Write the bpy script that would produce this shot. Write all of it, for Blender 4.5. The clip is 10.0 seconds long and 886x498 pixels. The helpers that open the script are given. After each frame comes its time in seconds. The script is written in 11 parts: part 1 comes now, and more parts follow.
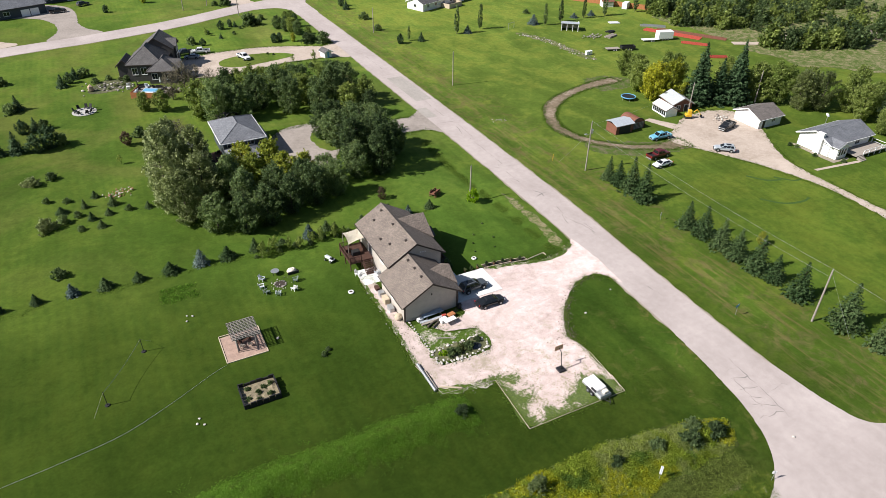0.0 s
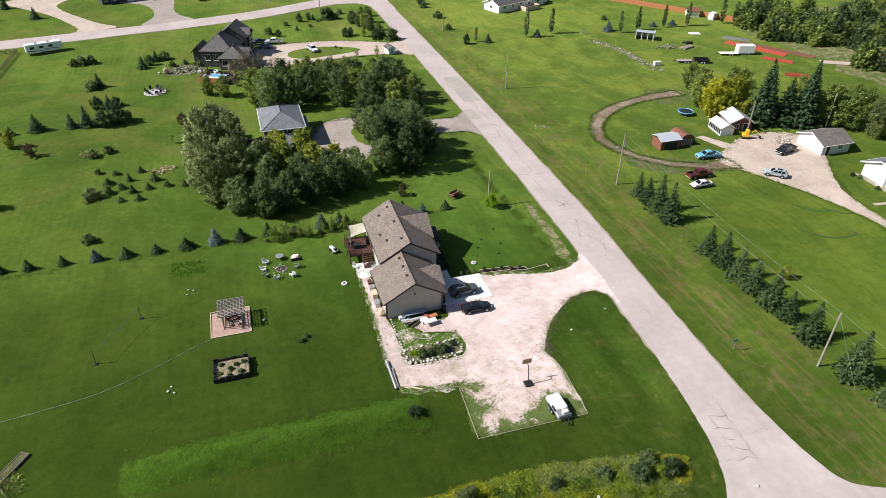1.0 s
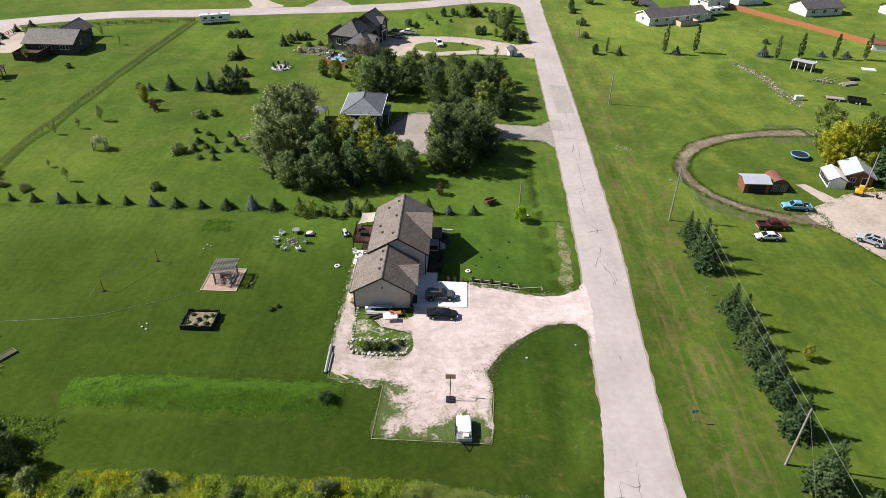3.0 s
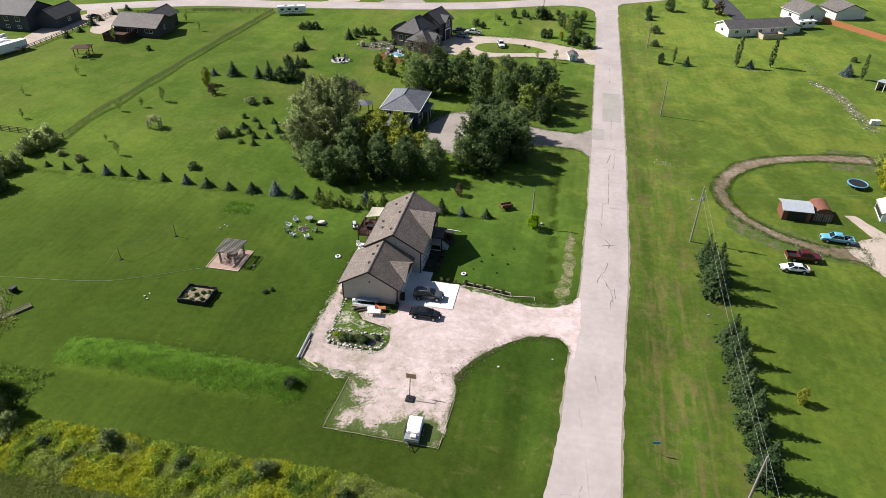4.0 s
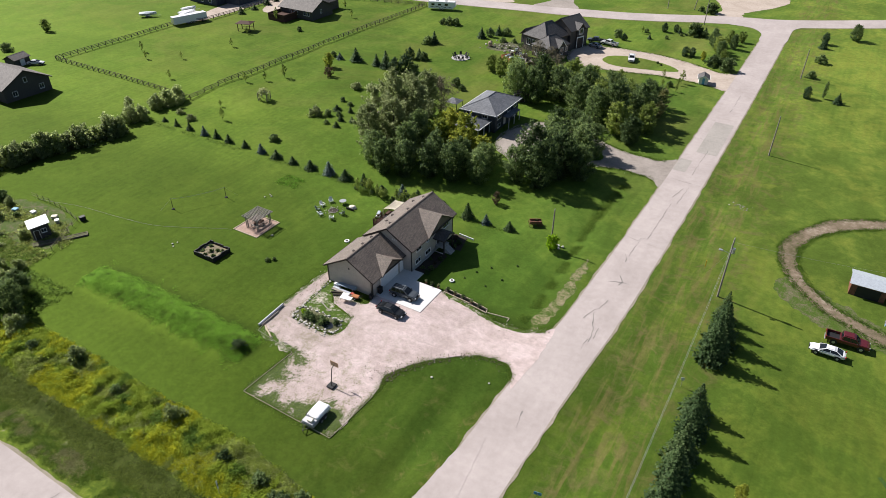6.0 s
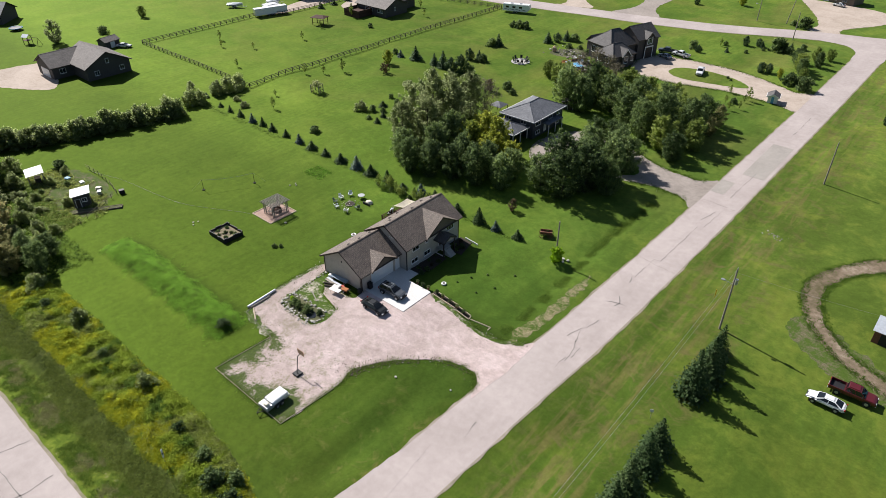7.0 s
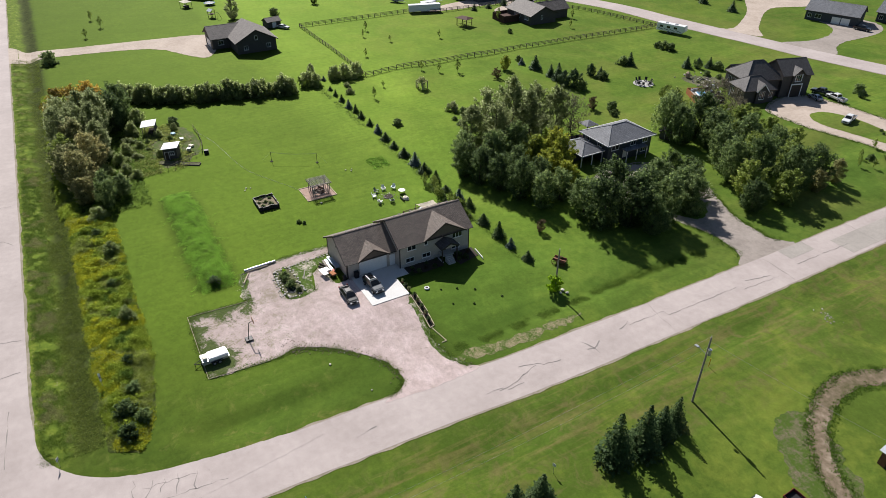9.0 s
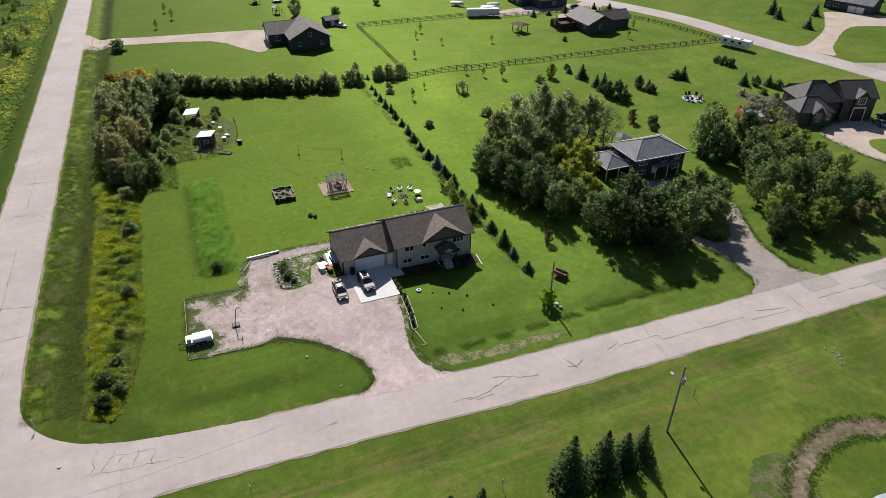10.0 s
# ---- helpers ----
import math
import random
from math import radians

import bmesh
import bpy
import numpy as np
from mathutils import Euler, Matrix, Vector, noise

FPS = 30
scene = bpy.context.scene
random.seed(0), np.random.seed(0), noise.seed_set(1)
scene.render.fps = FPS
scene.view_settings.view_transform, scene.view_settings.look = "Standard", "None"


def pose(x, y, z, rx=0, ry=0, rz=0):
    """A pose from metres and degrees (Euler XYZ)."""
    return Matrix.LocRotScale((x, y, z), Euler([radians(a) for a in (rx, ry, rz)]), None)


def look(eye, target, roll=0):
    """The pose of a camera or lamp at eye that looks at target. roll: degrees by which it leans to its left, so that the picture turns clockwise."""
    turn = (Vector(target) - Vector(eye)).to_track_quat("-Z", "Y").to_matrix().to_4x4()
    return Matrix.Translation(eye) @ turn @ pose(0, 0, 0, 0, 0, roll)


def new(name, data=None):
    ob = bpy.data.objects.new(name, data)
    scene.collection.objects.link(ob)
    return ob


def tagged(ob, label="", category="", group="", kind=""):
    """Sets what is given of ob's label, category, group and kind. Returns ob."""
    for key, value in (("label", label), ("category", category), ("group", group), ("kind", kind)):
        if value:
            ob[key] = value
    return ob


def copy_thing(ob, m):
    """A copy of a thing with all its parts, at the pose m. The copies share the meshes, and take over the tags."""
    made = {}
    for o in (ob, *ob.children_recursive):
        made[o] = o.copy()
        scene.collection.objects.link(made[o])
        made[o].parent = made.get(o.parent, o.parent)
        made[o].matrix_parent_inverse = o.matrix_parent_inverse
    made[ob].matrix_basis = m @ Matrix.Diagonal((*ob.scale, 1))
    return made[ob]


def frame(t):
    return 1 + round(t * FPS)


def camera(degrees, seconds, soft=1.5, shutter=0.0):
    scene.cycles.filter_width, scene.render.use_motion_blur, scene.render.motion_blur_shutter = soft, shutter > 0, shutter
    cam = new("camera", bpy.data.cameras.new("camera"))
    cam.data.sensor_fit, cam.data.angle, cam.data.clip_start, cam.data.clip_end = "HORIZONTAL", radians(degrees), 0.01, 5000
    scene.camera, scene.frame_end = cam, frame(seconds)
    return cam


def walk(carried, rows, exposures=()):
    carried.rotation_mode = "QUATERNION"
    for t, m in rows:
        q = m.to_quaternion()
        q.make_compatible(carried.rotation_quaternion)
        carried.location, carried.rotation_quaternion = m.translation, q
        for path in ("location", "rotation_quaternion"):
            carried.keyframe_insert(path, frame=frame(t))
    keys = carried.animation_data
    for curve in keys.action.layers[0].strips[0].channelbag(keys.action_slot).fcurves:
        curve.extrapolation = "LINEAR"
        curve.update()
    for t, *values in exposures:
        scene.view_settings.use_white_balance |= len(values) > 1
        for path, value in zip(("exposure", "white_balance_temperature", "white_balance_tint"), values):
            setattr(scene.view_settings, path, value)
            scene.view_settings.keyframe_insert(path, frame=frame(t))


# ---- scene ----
cam = camera(68.0, 10.0, 0.8)
PATH = [
    (0, (-30.3, -70.214, 64.758), (-11.05, -33.36, 36.99), 0.7),
    (0.5, (-22.971, -73.442, 65.062), (-6.97, -35.12, 37.21), 0.7),
    (1, (-15.435, -76.321, 65.265), (-2.82, -36.76, 37.42), 0.7),
    (1.5, (-7.838, -78.138, 65.146), (1.49, -37.65, 37.32), 0.7),
    (2, (-0.016, -79.394, 65.264), (5.89, -38.32, 37.38), 0.7),
    (2.5, (8.055, -80.131, 65.552), (10.39, -38.74, 37.6), 0.7),
    (4, (31.189, -77.891, 65.961), (23.3, -37.29, 37.86), 0.7),
    (4.5, (39.126, -75.827, 65.991), (27.71, -36.05, 37.93), 0.5),
    (5, (46.761, -73.071, 66.079), (31.97, -34.44, 38.0), 0.3),
    (5.5, (54.017, -69.724, 66.329), (36.01, -32.51, 38.21), 0.3),
    (7, (74.03, -55.528, 66.2), (47.04, -24.19, 38.1), -0.0),
    (7.5, (79.784, -49.794, 65.991), (50.17, -20.83, 38.0), -0.1),
    (8, (85.128, -43.286, 65.746), (52.99, -17.1, 37.8), -0.4),
    (8.5, (89.629, -36.569, 65.558), (55.37, -13.16, 37.66), -0.2),
    (9, (93.507, -30.26, 65.316), (57.37, -9.59, 37.63), 0.3),
    (9.5, (96.24, -24.147, 64.839), (58.62, -6.0, 37.36), 0.5),
    (10, (98.422, -18.709, 64.763), (59.72, -2.89, 37.34), 0.6),
]
walk(cam, [(t, look(eye, target, roll)) for t, eye, target, roll in PATH], [(0, 0.70), (2.5, 0.70), (5, 0.68), (7.5, 0.56), (9, 0.48), (10, 0.32)])

# ---- light ----
SUN_ELEV, SUN_AZ = 41.0, 172.0      # the sun stands over -x, a little towards +y
world = bpy.data.worlds.new("sky")
scene.world = world
world.use_nodes = True
wt = world.node_tree
sky = wt.nodes.new("ShaderNodeTexSky")
sky.sky_type, sky.sun_disc = "NISHITA", False
sky.sun_elevation, sky.sun_rotation = radians(SUN_ELEV), radians(90 - SUN_AZ)
sky.air_density, sky.dust_density, sky.ozone_density = 1.0, 1.0, 2.2
wt.links.new(sky.outputs[0], wt.nodes["Background"].inputs[0])
wt.nodes["Background"].inputs[1].default_value = 0.052
sun_data = bpy.data.lights.new("sun", "SUN")
sun_data.energy, sun_data.angle, sun_data.color = 5.0, radians(0.53), (1.0, 0.955, 0.915)
sun = new("sun", sun_data)
sun.matrix_world = look((math.cos(radians(SUN_AZ)) * 100 * math.cos(radians(SUN_ELEV)), math.sin(radians(SUN_AZ)) * 100 * math.cos(radians(SUN_ELEV)), 100 * math.sin(radians(SUN_ELEV))), (0, 0, 0))


# ---- materials ----
class Tree:
    """Short hand for building a node tree."""

    def __init__(self, name):
        self.mat = bpy.data.materials.new(name)
        self.mat.use_nodes = True
        self.nt = self.mat.node_tree
        self.bsdf = self.nt.nodes["Principled BSDF"]

    def node(self, kind):
        return self.nt.nodes.new(kind)

    def link(self, a, b):
        self.nt.links.new(a, b)

    def pos(self):
        return self.node("ShaderNodeNewGeometry").outputs["Position"]

    def obj(self):
        return self.node("ShaderNodeTexCoord").outputs["Object"]

    def scaled(self, vec, sx, sy, sz):
        n = self.node("ShaderNodeMapping")
        n.inputs["Scale"].default_value = (sx, sy, sz)
        self.link(vec, n.inputs["Vector"])
        return n.outputs[0]

    def noise(self, vec, scale, detail=4.0, rough=0.55, distort=0.0):
        n = self.node("ShaderNodeTexNoise")
        n.inputs["Scale"].default_value, n.inputs["Detail"].default_value = scale, detail
        n.inputs["Roughness"].default_value, n.inputs["Distortion"].default_value = rough, distort
        self.link(vec, n.inputs["Vector"])
        return n.outputs["Fac"]

    def ramp(self, fac, stops):
        n = self.node("ShaderNodeValToRGB")
        e = n.color_ramp.elements
        while len(e) < len(stops):
            e.new(0.5)
        for el, (p, c) in zip(e, stops):
            el.position = p
            el.color = (*c, 1) if not isinstance(c, (int, float)) else (c, c, c, 1)
        self.link(fac, n.inputs[0])
        return n.outputs[0]

    def mix(self, fac, a, b, mode="MIX"):
        n = self.node("ShaderNodeMix")
        n.data_type, n.blend_type = "RGBA", mode
        for sock, v in ((n.inputs[0], fac), (n.inputs[6], a), (n.inputs[7], b)):
            if isinstance(v, (int, float)):
                sock.default_value = v
            elif isinstance(v, tuple):
                sock.default_value = (*v, 1)
            else:
                self.link(v, sock)
        return n.outputs[2]

    def math(self, op, a, b=0.0, clamp=False):
        n = self.node("ShaderNodeMath")
        n.operation, n.use_clamp = op, clamp
        for sock, v in ((n.inputs[0], a), (n.inputs[1], b)):
            if isinstance(v, (int, float)):
                sock.default_value = v
            else:
                self.link(v, sock)
        return n.outputs[0]

    def xyz(self, vec):
        n = self.node("ShaderNodeSeparateXYZ")
        self.link(vec, n.inputs[0])
        return n.outputs

    def bump(self, height, strength=0.4, dist=0.05):
        n = self.node("ShaderNodeBump")
        n.inputs["Strength"].default_value, n.inputs["Distance"].default_value = strength, dist
        self.link(height, n.inputs["Height"])
        self.link(n.outputs[0], self.bsdf.inputs["Normal"])

    def done(self, color=None, rough=0.8, metal=0.0, spec=0.3):
        b = self.bsdf
        if isinstance(color, tuple):
            b.inputs["Base Color"].default_value = (*color, 1)
        elif color is not None:
            self.link(color, b.inputs["Base Color"])
        if isinstance(rough, (int, float)):
            b.inputs["Roughness"].default_value = rough
        else:
            self.link(rough, b.inputs["Roughness"])
        b.inputs["Metallic"].default_value = metal
        b.inputs["Specular IOR Level"].default_value = spec
        return self.mat


def plain(name, color, rough=0.7, metal=0.0, spec=0.3, vary=0.12, scale=3.0, fine=25.0, bump=0.0):
    """A paint, plastic or metal with faint two-scale wear."""
    m = Tree(name)
    p = m.obj()
    a, b = m.noise(p, scale, 3), m.noise(p, fine, 2)
    f = m.math("ADD", m.math("MULTIPLY", a, 0.6), m.math("MULTIPLY", b, 0.4))
    lo, hi = tuple(c * (1 - vary * 2) for c in color), tuple(min(1, c * (1 + vary)) for c in color)
    if bump:
        m.bump(b, bump, 0.02)
    return m.done(m.ramp(f, [(0.25, lo), (0.7, hi)]), rough, metal, spec)


def pieces(name, color, vary=0.3, rough=0.8, spec=0.25):
    """Like plain, with a tone of its own for each piece."""
    m = Tree(name)
    r = m.node("ShaderNodeObjectInfo").outputs["Random"]
    c = m.ramp(r, [(0.0, tuple(v * (1 - vary) for v in color)), (1.0, tuple(min(1, v * (1 + vary * 0.6)) for v in color))])
    n = m.noise(m.obj(), 6.0, 3)
    m.bump(n, 0.3, 0.03)
    return m.done(m.mix(m.math("MULTIPLY", n, 0.5), c, tuple(v * 0.55 for v in color)), rough, 0, spec)


def foliage(name, dark, mid, light, glow=0.6, gloss=0.15, wax=0.10, speckle=0.44, thru=(1.7, 1.76, 1.12)):
    """Leaves: a tone for each leaf clump, drifts over the crown, light shining through."""
    m = Tree(name)
    g = m.node("ShaderNodeNewGeometry")
    o = m.node("ShaderNodeObjectInfo").outputs["Random"]
    n = m.noise(g.outputs["Position"], 0.55, 2)
    f = m.math("ADD", m.math("MULTIPLY", g.outputs["Random Per Island"], speckle), m.math("ADD", m.math("MULTIPLY", n, 0.80 - speckle), m.math("MULTIPLY", o, 0.34)))
    c = m.ramp(f, [(0.2, dark), (0.55, mid), (0.95, light)])
    m.done(c, 0.55, 0, gloss)
    t = m.node("ShaderNodeBsdfTranslucent")
    m.link(m.mix(1.0, c, thru, "MULTIPLY"), t.inputs[0])
    mx = m.node("ShaderNodeMixShader")
    mx.inputs[0].default_value = glow
    m.link(m.bsdf.outputs[0], mx.inputs[1])
    m.link(t.outputs[0], mx.inputs[2])
    gl = m.node("ShaderNodeBsdfGlossy")
    gl.inputs["Roughness"].default_value = 0.55
    m.link(m.mix(1.0, c, (1.8, 2.0, 1.5), "MULTIPLY"), gl.inputs["Color"])
    wx = m.node("ShaderNodeMixShader")
    wx.inputs[0].default_value = wax
    m.link(mx.outputs[0], wx.inputs[1])
    m.link(gl.outputs[0], wx.inputs[2])
    m.link(wx.outputs[0], m.nt.nodes["Material Output"].inputs[0])
    return m.mat


def lawn_material():
    m = Tree("lawn_grass")
    p = m.pos()
    x, y, _ = m.xyz(p)
    big = m.noise(p, 0.019, 4, 0.6, 0.6)
    mid = m.noise(p, 0.13, 5, 0.66, 0.5)
    small = m.noise(p, 0.75, 4, 0.65, 0.3)
    fine = m.noise(p, 2.6, 6, 0.72)
    grain = m.noise(p, 10.0, 3, 0.7)
    base = m.ramp(m.math("ADD", m.math("MULTIPLY", big, 0.55), m.math("MULTIPLY", mid, 0.45)), [(0.33, (0.035, 0.068, 0.011)), (0.5, (0.060, 0.102, 0.017)), (0.66, (0.106, 0.150, 0.026))])
    # olive, drier sward in drifts and along the east verge
    dry = m.ramp(m.math("ADD", m.math("MULTIPLY", mid, 0.5), m.math("ADD", m.math("MULTIPLY", big, 0.3), m.math("MULTIPLY", small, 0.2))), [(0.48, 0.0), (0.64, 1.0)])
    east = m.ramp(m.math("DIVIDE", m.math("SUBTRACT", x, 30.0), 40.0), [(0.0, 0.0), (0.55, 1.0)])
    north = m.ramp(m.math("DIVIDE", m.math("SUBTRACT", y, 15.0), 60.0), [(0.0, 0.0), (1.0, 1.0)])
    amount = m.math("ADD", m.math("MULTIPLY", m.math("MULTIPLY", dry, 0.6), m.math("ADD", m.math("MULTIPLY", north, 0.4), 0.3)), m.math("MULTIPLY", east, m.math("ADD", 0.24, m.math("MULTIPLY", dry, 0.65))), True)
    base = m.mix(amount, base, (0.118, 0.140, 0.025))
    # wet dark growth along the ditch, rough mixed sward on the road bank beside it
    wob = m.math("ADD", m.math("MULTIPLY", m.math("SUBTRACT", mid, 0.5), 5.0), m.math("MULTIPLY", m.math("SUBTRACT", small, 0.5), 3.0))
    yy = m.math("ADD", y, wob)
    west = m.ramp(m.math("DIVIDE", m.math("SUBTRACT", 32.0, x), 10.0), [(0.2, 0.0), (0.8, 1.0)])
    wet = m.math("MULTIPLY", west, m.ramp(m.math("DIVIDE", m.math("ABSOLUTE", m.math("ADD", yy, 41.2)), 4.0), [(0.3, 1.0), (0.75, 0.0)]))
    bank = m.math("MULTIPLY", west, m.ramp(m.math("DIVIDE", m.math("ABSOLUTE", m.math("ADD", yy, 46.0)), 4.0), [(0.6, 0.9), (1.0, 0.0)]))
    rough = m.ramp(m.noise(p, 0.8, 5, 0.72, 0.6), [(0.36, (0.025, 0.042, 0.008)), (0.50, (0.062, 0.084, 0.013)), (0.60, (0.12, 0.135, 0.022)), (0.68, (0.22, 0.20, 0.14))])
    # faint mower lanes, bent and broken
    w = m.node("ShaderNodeTexWave")
    w.wave_type, w.bands_direction = "BANDS", "X"
    w.inputs["Scale"].default_value, w.inputs["Distortion"].default_value, w.inputs["Detail"].default_value, w.inputs["Detail Scale"].default_value = 0.21, 5.0, 4, 0.12
    m.link(p, w.inputs["Vector"])
    base = m.mix(m.math("MULTIPLY", m.math("MULTIPLY", w.outputs["Fac"], 0.28), m.ramp(big, [(0.42, 0.0), (0.6, 1.0)])), base, (0.115, 0.160, 0.024))
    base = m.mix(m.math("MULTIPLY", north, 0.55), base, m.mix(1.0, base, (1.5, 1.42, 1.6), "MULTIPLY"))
    # tone by region: lush home lot darkest, with haze and view brightness painted in
    graded = m.math("MAXIMUM", m.ramp(m.math("DIVIDE", m.math("ADD", y, 40.0), 120.0), [(0.0, 0.31), (0.15, 0.33), (0.22, 0.40), (0.43, 0.52), (0.567, 0.74), (0.83, 0.80)]), m.math("ADD", 0.29, m.math("MULTIPLY", east, 0.66)))
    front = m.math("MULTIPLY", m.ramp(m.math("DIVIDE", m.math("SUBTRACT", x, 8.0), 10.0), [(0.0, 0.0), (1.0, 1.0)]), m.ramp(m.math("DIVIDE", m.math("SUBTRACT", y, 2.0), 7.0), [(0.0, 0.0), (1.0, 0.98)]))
    graded = m.math("MAXIMUM", m.math("MAXIMUM", graded, front), m.ramp(m.math("DIVIDE", m.math("SUBTRACT", x, 14.0), 16.0), [(0.0, 0.30), (1.0, 0.52)]))
    # view brightness painted lighter round the house and up to the lot line
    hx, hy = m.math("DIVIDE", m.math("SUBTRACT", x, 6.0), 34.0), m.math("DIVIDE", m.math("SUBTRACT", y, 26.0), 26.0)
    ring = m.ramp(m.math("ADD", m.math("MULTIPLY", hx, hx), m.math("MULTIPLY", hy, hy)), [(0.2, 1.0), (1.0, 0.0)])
    graded = m.math("MULTIPLY", graded, m.math("ADD", 1.0, m.math("MULTIPLY", ring, 0.3)))
    graded = m.math("MULTIPLY", graded, m.ramp(m.math("DIVIDE", m.math("ADD", x, 90.0), 80.0), [(0.0, 0.74), (0.25, 0.84), (0.6, 0.86), (0.9, 1.0)]))
    # northern lawns painted lighter still for their washed, distant brightness
    graded = m.math("MULTIPLY", graded, m.ramp(m.math("DIVIDE", m.math("SUBTRACT", y, 80.0), 80.0), [(0.0, 1.0), (1.0, 1.22)]))
    # tired brownish drifts on the open northern sward
    tired = m.math("MULTIPLY", m.math("MULTIPLY", north, m.ramp(m.noise(p, 0.035, 5, 0.6, 1.2), [(0.47, 0.0), (0.62, 0.55)])), m.ramp(m.math("DIVIDE", m.math("SUBTRACT", 40.0, x), 10.0), [(0.0, 0.0), (1.0, 1.0)]))
    base = m.mix(tired, base, (0.150, 0.140, 0.045))
    # the teardrop corner lawn has its brightness painted up as well
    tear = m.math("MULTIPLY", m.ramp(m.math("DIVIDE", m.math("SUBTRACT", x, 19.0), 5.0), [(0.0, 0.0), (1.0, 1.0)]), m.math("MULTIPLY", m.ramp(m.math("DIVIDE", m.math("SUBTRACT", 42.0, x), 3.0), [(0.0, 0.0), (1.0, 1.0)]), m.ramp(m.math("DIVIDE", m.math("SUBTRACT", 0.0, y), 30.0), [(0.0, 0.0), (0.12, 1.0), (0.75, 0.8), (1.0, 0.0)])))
    graded = m.math("MULTIPLY", graded, m.math("ADD", 1.0, m.math("MULTIPLY", tear, 0.40)))
    base = m.mix(1.0, base, graded, "MULTIPLY")
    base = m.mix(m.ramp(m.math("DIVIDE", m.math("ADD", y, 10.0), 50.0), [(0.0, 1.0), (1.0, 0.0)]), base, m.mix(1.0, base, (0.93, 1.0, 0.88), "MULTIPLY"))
    base = m.mix(bank, base, rough)
    # wheel tracks worn along the east verge, thin dry sward on the corner lawn
    lanes = m.noise(m.scaled(p, 0.9, 0.10, 1), 1.0, 4, 0.62, 0.6)
    verge = m.ramp(m.math("DIVIDE", m.math("ABSOLUTE", m.math("SUBTRACT", x, 51.0)), 8.0), [(0.45, 1.0), (0.95, 0.0)])
    base = m.mix(m.math("MULTIPLY", m.math("MULTIPLY", verge, m.ramp(lanes, [(0.50, 0.0), (0.64, 1.0)])), 0.65), base, (0.155, 0.125, 0.05))
    base = m.mix(m.math("MULTIPLY", m.math("MULTIPLY", verge, m.ramp(lanes, [(0.34, 1.0), (0.46, 0.0)])), 0.5), base, (0.045, 0.085, 0.012))
    wide = m.ramp(m.math("DIVIDE", m.math("ABSOLUTE", m.math("SUBTRACT", x, 53.0)), 10.0), [(0.55, 1.0), (1.0, 0.0)])
    base = m.mix(m.math("MULTIPLY", wide, m.ramp(m.noise(p, 0.30, 6, 0.72, 0.9), [(0.50, 0.0), (0.66, 0.8)])), base, (0.128, 0.108, 0.046))
    corner = m.math("MULTIPLY", m.ramp(m.math("DIVIDE", m.math("SUBTRACT", x, 16.0), 14.0), [(0.0, 0.0), (1.0, 1.0)]), m.ramp(m.math("DIVIDE", m.math("ADD", y, 46.0), 38.0), [(0.0, 0.0), (0.2, 1.0), (0.85, 1.0), (1.0, 0.0)]))
    corner = m.math("MULTIPLY", corner, m.ramp(m.math("DIVIDE", m.math("SUBTRACT", 40.0, x), 4.0), [(0.0, 0.0), (1.0, 1.0)]))
    base = m.mix(m.math("MULTIPLY", corner, m.ramp(m.noise(p, 0.33, 6, 0.7, 0.8), [(0.54, 0.0), (0.70, 0.75)])), base, (0.135, 0.12, 0.04))
    base = m.mix(m.math("MULTIPLY", wet, m.ramp(fine, [(0.35, 0.95), (0.65, 0.45)])), base, m.ramp(small, [(0.35, (0.018, 0.022, 0.006)), (0.6, (0.055, 0.062, 0.018))]))
    clump = m.ramp(fine, [(0.3, 0.86), (0.7, 1.12)])
    blot = m.ramp(small, [(0.3, 0.87), (0.7, 1.12)])
    speck = m.ramp(grain, [(0.3, 0.88), (0.7, 1.10)])
    drift = m.ramp(m.noise(m.scaled(p, 0.13, 0.05, 1), 1.0, 4, 0.6, 1.0), [(0.35, 0.87), (0.65, 1.14)])
    base = m.mix(1.0, base, drift, "MULTIPLY")
    col = m.mix(1.0, m.mix(1.0, m.mix(1.0, m.mix(1.0, base, (0.97, 1.0, 0.92), "MULTIPLY"), clump, "MULTIPLY"), blot, "MULTIPLY"), speck, "MULTIPLY")
    m.bump(m.math("ADD", fine, grain), 0.35, 0.1)
    m.done(col, 0.8, 0, 0.03)
    # waxy blades pass and mirror the low sun in their own green
    gl = m.node("ShaderNodeBsdfGlossy")
    gl.inputs["Roughness"].default_value = 0.62
    m.link(m.mix(m.math("MAXIMUM", m.math("MAXIMUM", m.math("MULTIPLY", wet, 0.75), m.math("MULTIPLY", bank, 0.35)), m.math("MULTIPLY", m.ramp(m.math("DIVIDE", m.math("SUBTRACT", x, 4.0), 30.0), [(0.0, 0.0), (1.0, 1.0)]), 0.62)), m.mix(1.0, m.mix(1.0, m.mix(1.0, clump, blot, "MULTIPLY"), (0.35, 0.54, 0.06), "MULTIPLY"), m.ramp(north, [(0.0, 0.6), (0.35, 1.0)]), "MULTIPLY"), (0.02, 0.02, 0.01)), gl.inputs["Color"])
    mx = m.node("ShaderNodeMixShader")
    mx.inputs[0].default_value = 0.10
    m.link(m.bsdf.outputs[0], mx.inputs[1])
    m.link(gl.outputs[0], mx.inputs[2])
    m.link(mx.outputs[0], m.nt.nodes["Material Output"].inputs[0])
    return m.mat


